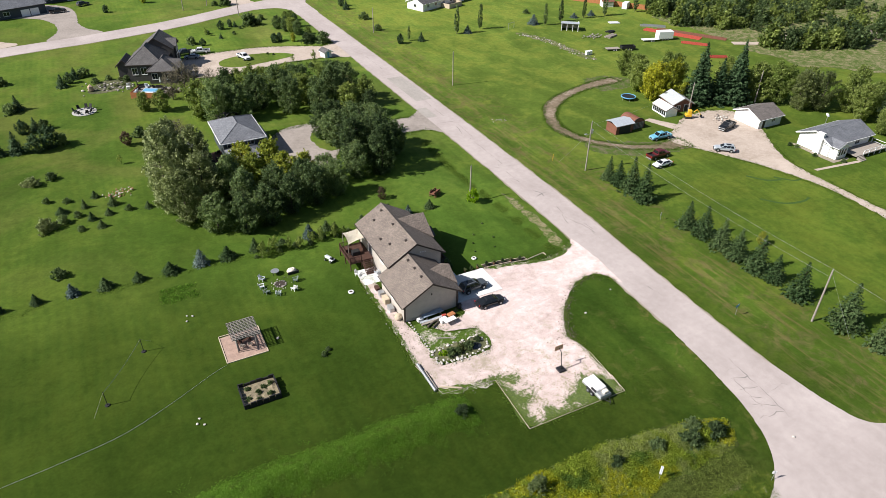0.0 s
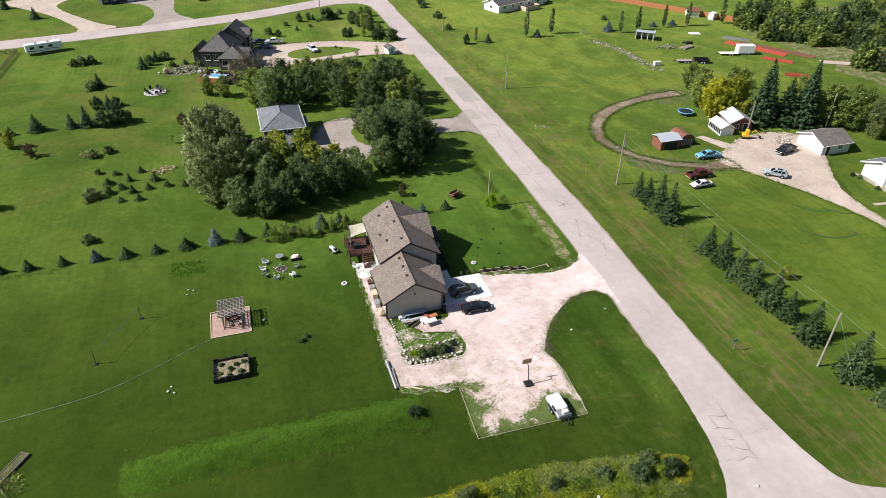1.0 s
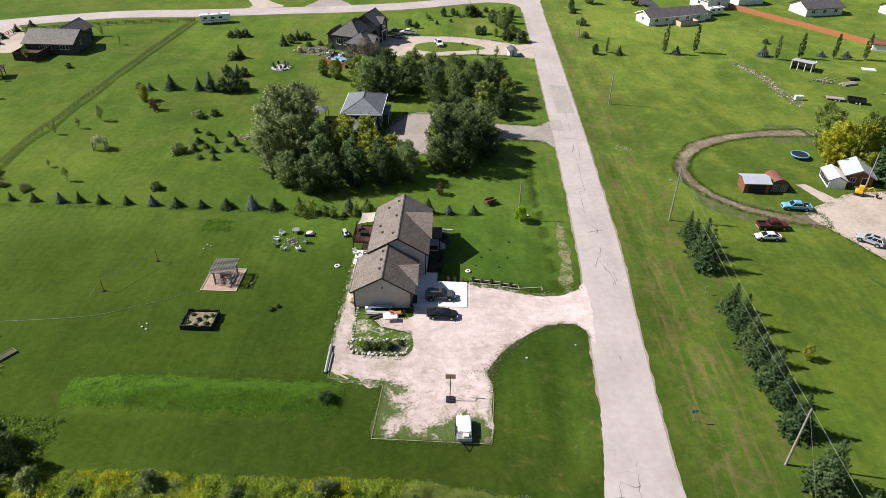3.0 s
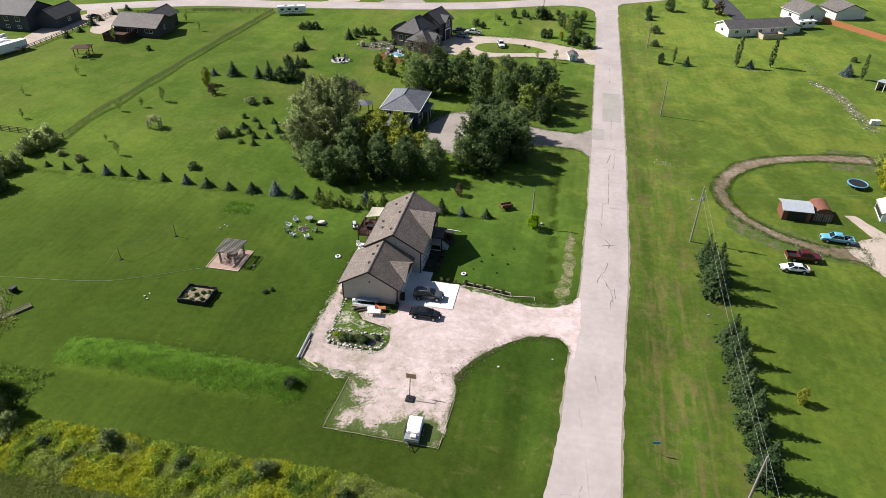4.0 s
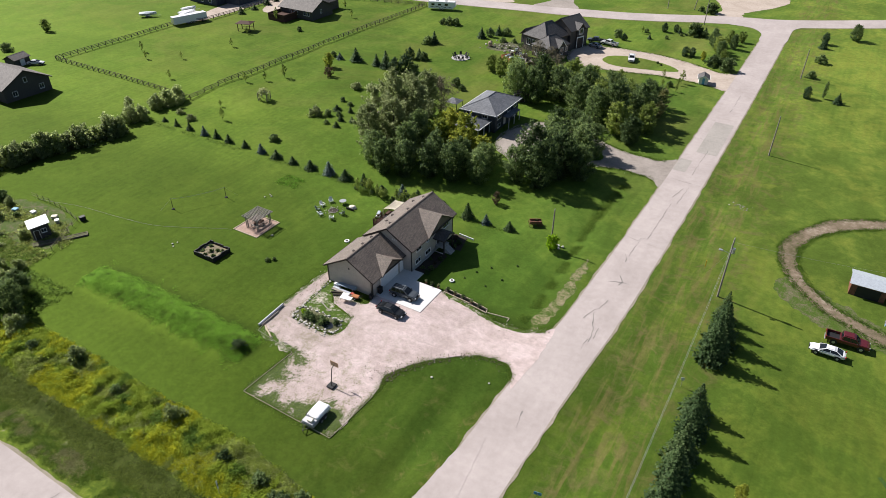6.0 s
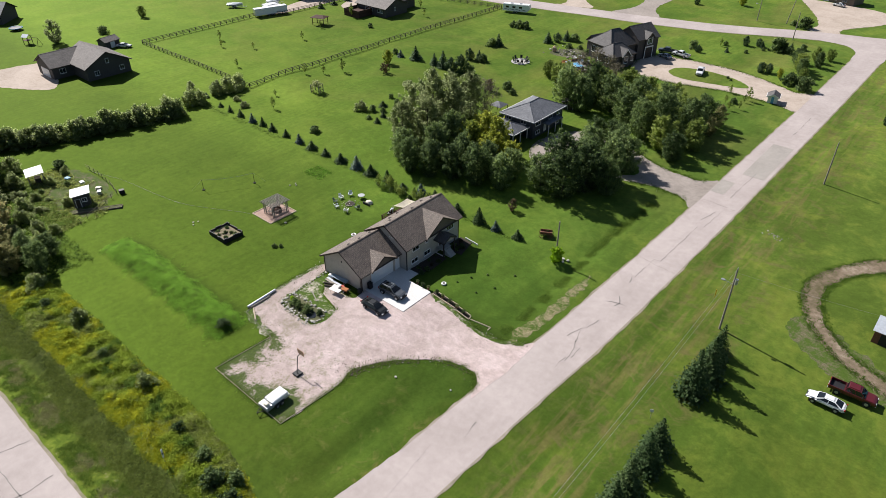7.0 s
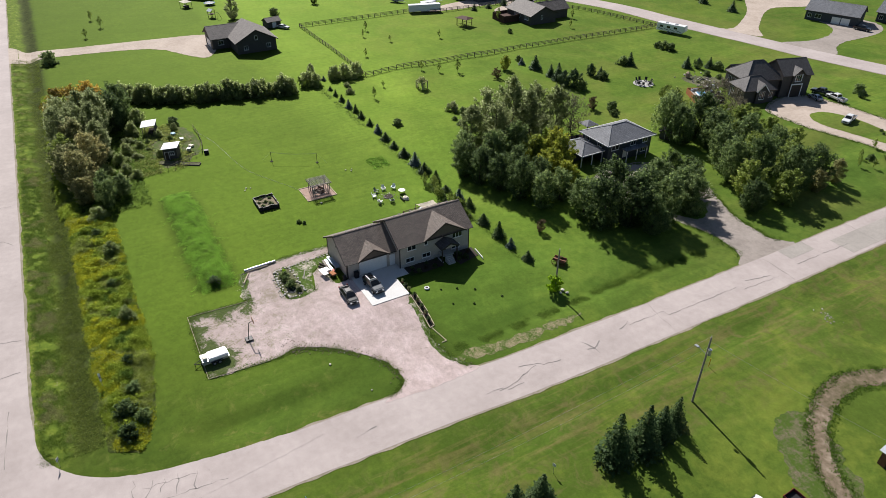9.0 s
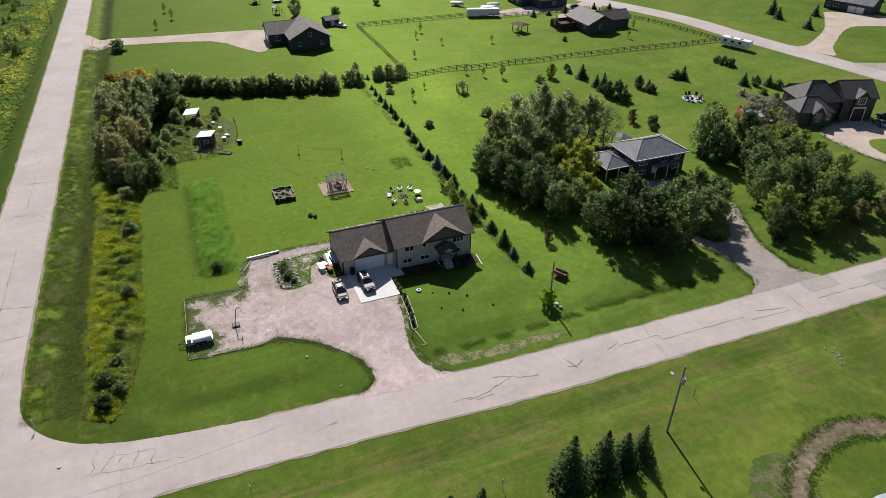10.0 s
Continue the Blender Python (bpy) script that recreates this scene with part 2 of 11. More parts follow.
def gravel_material(name, light, dark, tint, rough=0.9):
    m = Tree(name)
    p = m.pos()
    big, mid, grain = m.noise(p, 0.13, 4, 0.6, 0.5), m.noise(p, 1.1, 5, 0.65), m.noise(p, 9.0, 4, 0.75)
    c = m.ramp(m.math("ADD", m.math("MULTIPLY", big, 0.55), m.math("MULTIPLY", mid, 0.45)), [(0.33, dark), (0.5, tint), (0.66, light)])
    c = m.mix(1.0, c, m.ramp(grain, [(0.3, 0.74), (0.7, 1.12)]), "MULTIPLY")
    m.bump(m.math("ADD", grain, mid), 0.6, 0.05)
    return m.done(c, rough, 0, 0.2)


def limestone_material():
    """Driven crushed limestone: pale ridges, greyer wheel lanes, damp earth and loose stones."""
    m = Tree("limestone_gravel")
    p = m.pos()
    big, mid = m.noise(p, 0.16, 5, 0.62, 0.8), m.noise(p, 0.75, 5, 0.68, 0.4)
    small, grain = m.noise(p, 3.0, 5, 0.7), m.noise(p, 11.0, 3, 0.75)
    lane = m.noise(m.scaled(p, 0.22, 0.5, 1), 1.0, 4, 0.6, 1.6)
    f = m.math("ADD", m.math("MULTIPLY", big, 0.38), m.math("ADD", m.math("MULTIPLY", mid, 0.34), m.math("MULTIPLY", lane, 0.28)))
    c = m.ramp(f, [(0.36, (0.42, 0.355, 0.315)), (0.46, (0.52, 0.445, 0.40)), (0.53, (0.60, 0.52, 0.475)), (0.62, (0.70, 0.62, 0.575))])
    c = m.mix(1.0, c, m.ramp(small, [(0.28, 0.84), (0.5, 1.0), (0.72, 1.09)]), "MULTIPLY")
    c = m.mix(1.0, c, m.ramp(grain, [(0.3, 0.82), (0.7, 1.11)]), "MULTIPLY")
    x, y, _ = m.xyz(p)
    south = m.ramp(m.math("DIVIDE", m.math("ADD", y, 24.0), 20.0), [(0.0, 1.0), (1.0, 0.0)])
    weeds = m.math("MULTIPLY", m.ramp(m.math("ADD", m.math("MULTIPLY", m.noise(p, 0.5, 5, 0.7, 0.8), 0.6), m.math("MULTIPLY", small, 0.4)), [(0.50, 0.0), (0.60, 1.0)]), m.math("ADD", 0.12, m.math("MULTIPLY", south, 0.75)))
    soiled = m.math("MULTIPLY", m.ramp(m.math("DIVIDE", m.math("SUBTRACT", x, 3.0), 16.0), [(0.0, 0.75), (1.0, 0.1)]), m.ramp(m.math("ADD", m.math("MULTIPLY", mid, 0.5), m.math("MULTIPLY", big, 0.5)), [(0.38, 0.75), (0.62, 0.1)]))
    c = m.mix(1.0, c, (0.905, 0.895, 0.885), "MULTIPLY")
    c = m.mix(soiled, c, (0.36, 0.315, 0.255))
    c = m.mix(weeds, c, (0.15, 0.165, 0.055))
    # turf creeping in from the borders of the parking court
    west = m.ramp(m.math("DIVIDE", m.math("SUBTRACT", x, 5.6), 6.0), [(0.0, 0.36), (0.35, 0.20), (1.0, 0.05)])
    south_edge = m.ramp(m.math("DIVIDE", m.math("ADD", y, 25.8), 6.0), [(0.0, 0.26), (0.45, 0.14), (1.0, 0.0)])
    van = m.ramp(m.math("DIVIDE", m.math("ADD", m.math("ABSOLUTE", m.math("SUBTRACT", x, 17.2)), m.math("ABSOLUTE", m.math("ADD", y, 23.6))), 5.0), [(0.3, 0.26), (1.0, 0.0)])
    below = m.ramp(m.math("DIVIDE", m.math("SUBTRACT", -14.6, y), 2.0), [(0.0, 0.0), (1.0, 1.0)])
    near = m.math("MULTIPLY", m.math("ADD", m.math("MAXIMUM", west, south_edge), van), below)
    tuft = m.math("ADD", m.math("ADD", m.math("MULTIPLY", m.noise(p, 0.42, 6, 0.72, 0.7), 0.7), m.math("MULTIPLY", small, 0.3)), near)
    turf = m.ramp(m.noise(p, 5.0, 4, 0.7), [(0.3, (0.03, 0.062, 0.008)), (0.7, (0.085, 0.13, 0.020))])
    c = m.mix(m.ramp(tuft, [(0.63, 0.0), (0.73, 0.95)]), c, turf)
    v = m.node("ShaderNodeTexVoronoi")
    v.inputs["Scale"].default_value = 2.3
    m.link(p, v.inputs["Vector"])
    c = m.mix(m.math("MULTIPLY", m.ramp(v.outputs["Distance"], [(0.10, 1.0), (0.17, 0.0)]), m.ramp(mid, [(0.45, 0.0), (0.6, 0.75)])), c, (0.24, 0.21, 0.18))
    m.bump(m.math("ADD", grain, m.math("ADD", small, mid)), 0.7, 0.07)
    m.done(m.mix(1.0, c, (1.15, 1.09, 1.15), "MULTIPLY"), 0.92, 0, 0.1)
    m.bsdf.inputs["Diffuse Roughness"].default_value = 0.35
    return m.mat


def road_material():
    m = Tree("chip_seal")
    p = m.pos()
    long = m.noise(m.scaled(p, 0.5, 0.08, 1), 1.0, 4, 0.6)
    big, mid, grain = m.noise(p, 0.09, 4), m.noise(p, 0.9, 5, 0.6), m.noise(p, 14.0, 3, 0.7)
    f = m.math("ADD", m.math("MULTIPLY", long, 0.2), m.math("ADD", m.math("MULTIPLY", big, 0.5), m.math("MULTIPLY", mid, 0.3)))
    c = m.ramp(f, [(0.30, (0.315, 0.270, 0.252)), (0.52, (0.41, 0.355, 0.336)), (0.66, (0.475, 0.415, 0.392))])
    c = m.mix(1.0, c, m.ramp(grain, [(0.3, 0.85), (0.7, 1.08)]), "MULTIPLY")
    m.bump(grain, 0.3, 0.02)
    return m.done(c, 0.85, 0, 0.25)


def patchy_material(name="grass_in_gravel", lo=0.42, hi=0.53):
    """Thin grass growing through gravel."""
    m = Tree(name)
    p = m.pos()
    f = m.math("ADD", m.math("MULTIPLY", m.noise(p, 0.38, 5, 0.65, 0.6), 0.62), m.math("MULTIPLY", m.noise(p, 2.2, 4, 0.7), 0.38))
    g1, g2 = m.noise(p, 3.0, 4, 0.7), m.noise(p, 10.0, 3, 0.7)
    stone = m.ramp(g2, [(0.3, (0.38, 0.33, 0.28)), (0.7, (0.60, 0.53, 0.47))])
    grass = m.ramp(g1, [(0.3, (0.035, 0.070, 0.008)), (0.7, (0.085, 0.135, 0.018))])
    m.bump(m.math("ADD", g1, g2), 0.6, 0.08)
    return m.done(m.mix(m.ramp(f, [(lo, 0.0), (hi, 1.0)]), stone, grass), 0.9, 0, 0.15)


def dry_verge_material(name, low, high, lo, hi):
    """Worn grass over bare earth or sand."""
    m = Tree(name)
    p = m.pos()
    f = m.math("ADD", m.math("MULTIPLY", m.noise(p, 0.5, 5, 0.7, 0.8), 0.6), m.math("MULTIPLY", m.noise(p, 2.6, 4, 0.7), 0.4))
    g = m.noise(p, 6.0, 4, 0.7)
    bare = m.ramp(g, [(0.3, low), (0.7, high)])
    grass = m.ramp(g, [(0.3, (0.04, 0.075, 0.01)), (0.7, (0.075, 0.115, 0.018))])
    m.bump(g, 0.5, 0.06)
    return m.done(m.mix(m.ramp(f, [(lo, 0.0), (hi, 1.0)]), grass, bare), 0.9, 0, 0.12)


def shingle_material(name, light, dark):
    m = Tree(name)
    p = m.obj()
    b = m.node("ShaderNodeTexBrick")
    b.inputs["Scale"].default_value, b.inputs["Mortar Size"].default_value = 1.0, 0.018
    b.inputs["Brick Width"].default_value, b.inputs["Row Height"].default_value = 0.32, 0.15
    b.inputs["Color1"].default_value, b.inputs["Color2"].default_value, b.inputs["Mortar"].default_value = (*light, 1), (*dark, 1), (*tuple(c * 0.45 for c in dark), 1)
    x, y, z = m.xyz(p)
    cmb = m.node("ShaderNodeCombineXYZ")
    m.link(m.math("ADD", x, y), cmb.inputs[0])
    m.link(m.math("MULTIPLY", z, 1.95), cmb.inputs[1])
    m.link(cmb.outputs[0], b.inputs["Vector"])
    n, g = m.noise(p, 0.7, 4), m.noise(p, 9.0, 3, 0.7)
    c = m.mix(1.0, b.outputs["Color"], m.ramp(n, [(0.3, 0.82), (0.7, 1.12)]), "MULTIPLY")
    c = m.mix(1.0, c, m.ramp(g, [(0.3, 0.8), (0.7, 1.15)]), "MULTIPLY")
    m.bump(b.outputs["Fac"], -0.4, 0.02)
    return m.done(c, 0.72, 0, 0.30)


def siding_material(name, color, step=0.12):
    """Horizontal lap boards."""
    m = Tree(name)
    p = m.obj()
    _, _, z = m.xyz(p)
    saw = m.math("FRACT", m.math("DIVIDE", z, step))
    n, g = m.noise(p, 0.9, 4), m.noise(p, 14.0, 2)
    # each board is darker along its bottom edge
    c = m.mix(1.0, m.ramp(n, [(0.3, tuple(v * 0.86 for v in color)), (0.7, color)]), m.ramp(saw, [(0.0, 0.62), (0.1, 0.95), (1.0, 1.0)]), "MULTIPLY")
    m.bump(saw, 0.5, 0.02)
    return m.done(c, 0.65, 0, 0.3)


def wood_material(name, color, along=(0.4, 6.0, 6.0)):
    m = Tree(name)
    p = m.scaled(m.obj(), *along)
    n, g = m.noise(p, 2.5, 5, 0.65, 0.6), m.noise(m.obj(), 1.2, 3)
    c = m.ramp(n, [(0.3, tuple(v * 0.6 for v in color)), (0.7, tuple(min(1, v * 1.15) for v in color))])
    m.bump(n, 0.3, 0.02)
    return m.done(m.mix(m.math("MULTIPLY", g, 0.35), c, tuple(v * 0.7 for v in color)), 0.8, 0, 0.2)


def glass_material(name, tone=(0.02, 0.025, 0.03), rough=0.06):
    m = Tree(name)
    n = m.noise(m.obj(), 1.5, 2)
    return m.done(m.ramp(n, [(0.3, tuple(c * 0.7 for c in tone)), (0.7, tone)]), rough, 0, 0.6)


def car_paint(name, color, metal=0.3):
    m = Tree(name)
    n = m.noise(m.obj(), 30.0, 2)
    d = m.noise(m.obj(), 1.5, 3)
    c = m.ramp(d, [(0.3, tuple(v * 0.85 for v in color)), (0.7, color)])
    m.done(c, m.math("ADD", 0.36, m.math("MULTIPLY", n, 0.1)), metal * 0.2, 0.25)
    m.bsdf.inputs["Coat Weight"].default_value = 0.7
    m.bsdf.inputs["Coat Roughness"].default_value = 0.08
    return m.mat


M = dict(
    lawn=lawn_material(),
    road=road_material(),
    gravel=limestone_material(),
    yard=gravel_material("yard_gravel", (0.52, 0.435, 0.37), (0.34, 0.275, 0.22), (0.445, 0.37, 0.31)),
    # gravel tone darkened for tree shade on the grove drive; far drive shares it
    shade_gravel=gravel_material("shade_tone_gravel", (0.37, 0.325, 0.29), (0.23, 0.2, 0.175), (0.31, 0.27, 0.24)),
    dirt=gravel_material("track_earth", (0.36, 0.295, 0.225), (0.08, 0.075, 0.03), (0.19, 0.145, 0.10)),
    shoulder=gravel_material("shoulder_gravel", (0.36, 0.31, 0.25), (0.16, 0.16, 0.07), (0.27, 0.235, 0.18)),
    patchy_edge=patchy_material("grass_over_gravel", 0.40, 0.51),
    concrete=gravel_material("broom_concrete", (0.72, 0.71, 0.69), (0.62, 0.61, 0.59), (0.68, 0.67, 0.65), 0.8),
    tar=plain("crack_sealant", (0.22, 0.20, 0.188), 0.8),
    asphalt=gravel_material("fresh_asphalt", (0.075, 0.075, 0.08), (0.045, 0.045, 0.048), (0.06, 0.06, 0.064)),
    patch=gravel_material("road_patch", (0.39, 0.355, 0.325), (0.30, 0.275, 0.25), (0.35, 0.32, 0.29)),
    shingle=shingle_material("brown_shingle", (0.257, 0.211, 0.177), (0.154, 0.125, 0.108)),
    shingle_grey=shingle_material("grey_shingle", (0.215, 0.226, 0.248), (0.146, 0.151, 0.168)),
    shingle_dark=shingle_material("charcoal_shingle", (0.142, 0.134, 0.132), (0.092, 0.086, 0.086)),
    shingle_tan=shingle_material("tan_shingle", (0.215, 0.19, 0.175), (0.142, 0.125, 0.115)),
    siding=siding_material("taupe_siding", (0.493, 0.448, 0.398)),
    # dark brown siding; on the home's gables soffit shade is in the colour
    shade_brown=siding_material("shade_brown_siding", (0.15, 0.125, 0.105), 0.18),
    siding_dark=siding_material("charcoal_siding", (0.075, 0.07, 0.068)),
    siding_blue=siding_material("slate_siding", (0.055, 0.065, 0.08)),
    siding_white=siding_material("white_siding", (0.78, 0.77, 0.75)),
    trim_white=plain("white_trim", (0.78, 0.78, 0.77), 0.5, vary=0.06),
    trim_dark=plain("dark_trim", (0.045, 0.035, 0.03), 0.5),
    parge=plain("grey_parging", (0.40, 0.39, 0.37), 0.85, bump=0.2),
    glass=glass_material("window_glass"),
    car_glass=glass_material("tinted_glass", (0.012, 0.014, 0.016)),
    deck_wood=wood_material("red_brown_deck", (0.085, 0.045, 0.034)),
    old_wood=wood_material("weathered_wood", (0.34, 0.30, 0.26)),
    fence_wood=wood_material("fence_timber", (0.19, 0.155, 0.12)),
    grey_wood=wood_material("silvered_timber", (0.30, 0.275, 0.25)),
    chair_green=plain("grey_green_paint", (0.16, 0.20, 0.17), 0.5),
    cedar=wood_material("orange_cedar", (0.42, 0.17, 0.075)),
    pole_wood=wood_material("pole_timber", (0.32, 0.28, 0.245), (6, 6, 0.4)),
    pale_wood=wood_material("pale_lumber", (0.55, 0.46, 0.34)),
    bark=plain("grey_bark", (0.085, 0.07, 0.055), 0.9, bump=0.5, vary=0.25),
    white_paint=plain("white_paint", (0.8, 0.8, 0.8), 0.3, vary=0.05, spec=0.5),
    blue_sheet=plain("blue_grey_sheet", (0.26, 0.33, 0.40), 0.45, 0.2),
    grey_metal=plain("galvanised_steel", (0.5, 0.51, 0.52), 0.4, 0.7),
    wire=plain("weathered_wire", (0.42, 0.42, 0.42), 0.5),
    roof_metal=plain("metal_roofing", (0.62, 0.66, 0.70), 0.35, 0.4),
    rust_metal=plain("rusty_metal", (0.20, 0.085, 0.055), 0.8, 0.1, vary=0.25),
    black=plain("black_plastic", (0.02, 0.02, 0.022), 0.55),
    rubber=plain("tyre_rubber", (0.022, 0.022, 0.023), 0.85),
    alloy=plain("alloy_wheel", (0.42, 0.43, 0.44), 0.35, 0.8),
    lamp_red=plain("red_lens", (0.35, 0.02, 0.015), 0.25, spec=0.5),
    lamp_clear=plain("clear_lens", (0.65, 0.66, 0.67), 0.15, spec=0.6),
    yellow=plain("yellow_paint", (0.65, 0.38, 0.03), 0.45),
    orange=plain("orange_plastic", (0.75, 0.30, 0.08), 0.5),
    red_paint=plain("red_paint", (0.42, 0.075, 0.05), 0.6, vary=0.25),
    board_tan=plain("faded_orange_board", (0.60, 0.38, 0.24), 0.6),
    canvas=plain("cream_canvas", (0.74, 0.68, 0.56), 0.85, vary=0.08),
    blue_paint=plain("blue_paint", (0.12, 0.33, 0.52), 0.5, vary=0.1),
    slab_pink=plain("red_shale", (0.36, 0.25, 0.20), 0.9, vary=0.2, bump=0.3, scale=1.2, fine=9.0),
    mulch=plain("dark_mulch", (0.045, 0.035, 0.027), 0.95, bump=0.6, fine=9.0),
    soil=plain("dry_straw_bed", (0.22, 0.185, 0.12), 0.95, bump=0.5, fine=8.0, vary=0.3),
    stone=pieces("field_stone", (0.55, 0.52, 0.47), 0.25),
    stone_dark=pieces("dark_stone", (0.26, 0.235, 0.21), 0.35),
    clod=pieces("dark_clod", (0.12, 0.095, 0.065), 0.3),
    tan_rock=pieces("tan_rock", (0.46, 0.34, 0.25), 0.1),
    brick_rubble=pieces("brick_rubble", (0.38, 0.19, 0.13), 0.35),
    leaf=foliage("ash_leaves", (0.022, 0.037, 0.018), (0.078, 0.112, 0.050), (0.18, 0.222, 0.108), 0.6, 0.15, 0.10, 0.44, (2.5, 2.5, 1.8)),
    leaf_silver=foliage("silver_leaves", (0.044, 0.055, 0.022), (0.094, 0.106, 0.044), (0.172, 0.180, 0.088), 0.70, 0.25, 0.18, 0.46, (4.1, 4.2, 4.9)),
    leaf_yellow=foliage("turning_leaves", (0.080, 0.115, 0.028), (0.20, 0.230, 0.045), (0.42, 0.40, 0.085), 0.6, 0.15, 0.10, 0.44, (2.1, 2.0, 1.2)),
    leaf_olive=foliage("olive_leaves", (0.078, 0.108, 0.034), (0.16, 0.20, 0.06), (0.29, 0.32, 0.11)),
    leaf_rust=foliage("rusty_leaves", (0.07, 0.075, 0.036), (0.135, 0.132, 0.068), (0.265, 0.215, 0.11), 0.68, 0.2, 0.16, 0.46, (2.7, 2.9, 2.6)),
    leaf_amber=foliage("amber_leaves", (0.12, 0.10, 0.035), (0.27, 0.19, 0.05), (0.48, 0.30, 0.075)),
    leaf_vine=foliage("pale_vine_leaves", (0.16, 0.17, 0.10), (0.32, 0.33, 0.22), (0.52, 0.52, 0.40)),
    leaf_plum=foliage("plum_leaves", (0.033, 0.023, 0.018), (0.078, 0.055, 0.039), (0.143, 0.111, 0.078)),
    leaf_turning=foliage("yellowing_leaves", (0.11, 0.14, 0.022), (0.25, 0.26, 0.035), (0.46, 0.42, 0.05)),
    leaf_bare=foliage("dry_twigs", (0.07, 0.06, 0.045), (0.14, 0.12, 0.09), (0.24, 0.21, 0.17), 0.2),
    leaf_bright=foliage("bright_leaves", (0.077, 0.143, 0.009), (0.187, 0.297, 0.013), (0.330, 0.418, 0.033)),
    willow=foliage("willow_leaves", (0.052, 0.068, 0.034), (0.108, 0.128, 0.066), (0.20, 0.22, 0.13), 0.66, 0.2, 0.05, 0.38, (3.9, 3.9, 3.0)),
    needle=foliage("spruce_needles", (0.022, 0.045, 0.016), (0.047, 0.080, 0.028), (0.092, 0.126, 0.050), 0.26, 0.1, 0.04),
    needle_dark=foliage("dark_needles", (0.018, 0.042, 0.018), (0.045, 0.08, 0.035), (0.085, 0.125, 0.06), 0.22),
    needle_blue=foliage("blue_needles", (0.026, 0.046, 0.044), (0.062, 0.091, 0.089), (0.135, 0.172, 0.162), 0.1),
    weed=foliage("ditch_weeds", (0.058, 0.090, 0.012), (0.109, 0.147, 0.018), (0.198, 0.223, 0.039), 0.5, 0.05, 0.30, 0.3, (2.2, 2.2, 1.0)),
    weed_deep=foliage("nettle_leaves", (0.035, 0.066, 0.012), (0.068, 0.112, 0.020), (0.126, 0.170, 0.034), 0.5, 0.05, 0.14, 0.24, (2.2, 2.2, 1.0)),
    weed_yellow=foliage("goldenrod", (0.089, 0.114, 0.012), (0.200, 0.205, 0.015), (0.328, 0.296, 0.024), 0.5, 0.05, 0.28, 0.34, (2.2, 2.2, 1.0)),
    weed_pale=foliage("dry_stems", (0.105, 0.132, 0.042), (0.203, 0.224, 0.082), (0.357, 0.344, 0.147), 0.5, 0.05, 0.16, 0.26, (2.2, 2.2, 1.3)),
    weed_dark=foliage("ditch_sedge", (0.051, 0.072, 0.018), (0.108, 0.141, 0.030), (0.216, 0.243, 0.072), 0.4, 0.05),
    weed_straw=foliage("dry_grass", (0.10, 0.105, 0.045), (0.18, 0.17, 0.09), (0.28, 0.25, 0.16), 0.4, 0.05, 0.06, 0.3),
    turf=foliage("turf_blades", (0.045, 0.085, 0.012), (0.075, 0.125, 0.018), (0.13, 0.175, 0.035), 0.4, 0.05, 0.04, 0.3),
    longgrass=foliage("long_grass", (0.049, 0.100, 0.013), (0.076, 0.147, 0.018), (0.127, 0.211, 0.029), 0.5, 0.05, 0.24, 0.46),
)
M["lawn_dark"] = plain("lush_grass", (0.04, 0.085, 0.012), 0.9, vary=0.25, bump=0.4)
M["dry_verge"] = dry_verge_material("dry_verge", (0.17, 0.145, 0.075), (0.32, 0.27, 0.175), 0.45, 0.60)
M["bare_earth"] = dry_verge_material("worn_earth", (0.09, 0.075, 0.045), (0.20, 0.165, 0.115), 0.46, 0.62)
M["bed_soil"] = gravel_material("bed_soil", (0.20, 0.19, 0.11), (0.035, 0.045, 0.02), (0.09, 0.095, 0.045))


def ditch_material():
    m = Tree("ditch_grass")
    p = m.pos()
    mid, fine, grain = m.noise(p, 0.35, 5, 0.65, 0.5), m.noise(p, 2.2, 5, 0.7), m.noise(p, 9.0, 3, 0.7)
    c = m.ramp(mid, [(0.33, (0.035, 0.05, 0.010)), (0.52, (0.065, 0.088, 0.016)), (0.70, (0.13, 0.135, 0.045))])
    c = m.mix(1.0, m.mix(1.0, c, m.ramp(fine, [(0.3, 0.55), (0.7, 1.3)]), "MULTIPLY"), m.ramp(grain, [(0.3, 0.75), (0.7, 1.2)]), "MULTIPLY")
    m.bump(m.math("ADD", fine, grain), 0.8, 0.2)
    return m.done(c, 0.9, 0, 0.1)


M["ditch"] = ditch_material()

# ---- mesh tools ----
def part(name, bm, material, parent, label=""):
    """Links a bmesh as one mesh object under a thing or a part."""
    me = bpy.data.meshes.new(name)
    bm.normal_update()
    bm.to_mesh(me)
    bm.free()
    me.materials.append(material)
    ob = new(name, me)
    ob.parent = parent
    if label:
        tagged(ob, label)
    return ob


def mesh_part(name, me, parent=None, m=None, label=""):
    ob = new(name, me)
    ob.parent = parent
    if m is not None:
        ob.matrix_basis = m
    if label:
        tagged(ob, label)
    return ob


def thing(name, label, category, x=0, y=0, z=0, turn=0, group="", kind=""):
    ob = new(name)
    ob.matrix_basis = pose(x, y, z, 0, 0, turn)
    ob.empty_display_size = 0.3
    return tagged(ob, label, category, group, kind)


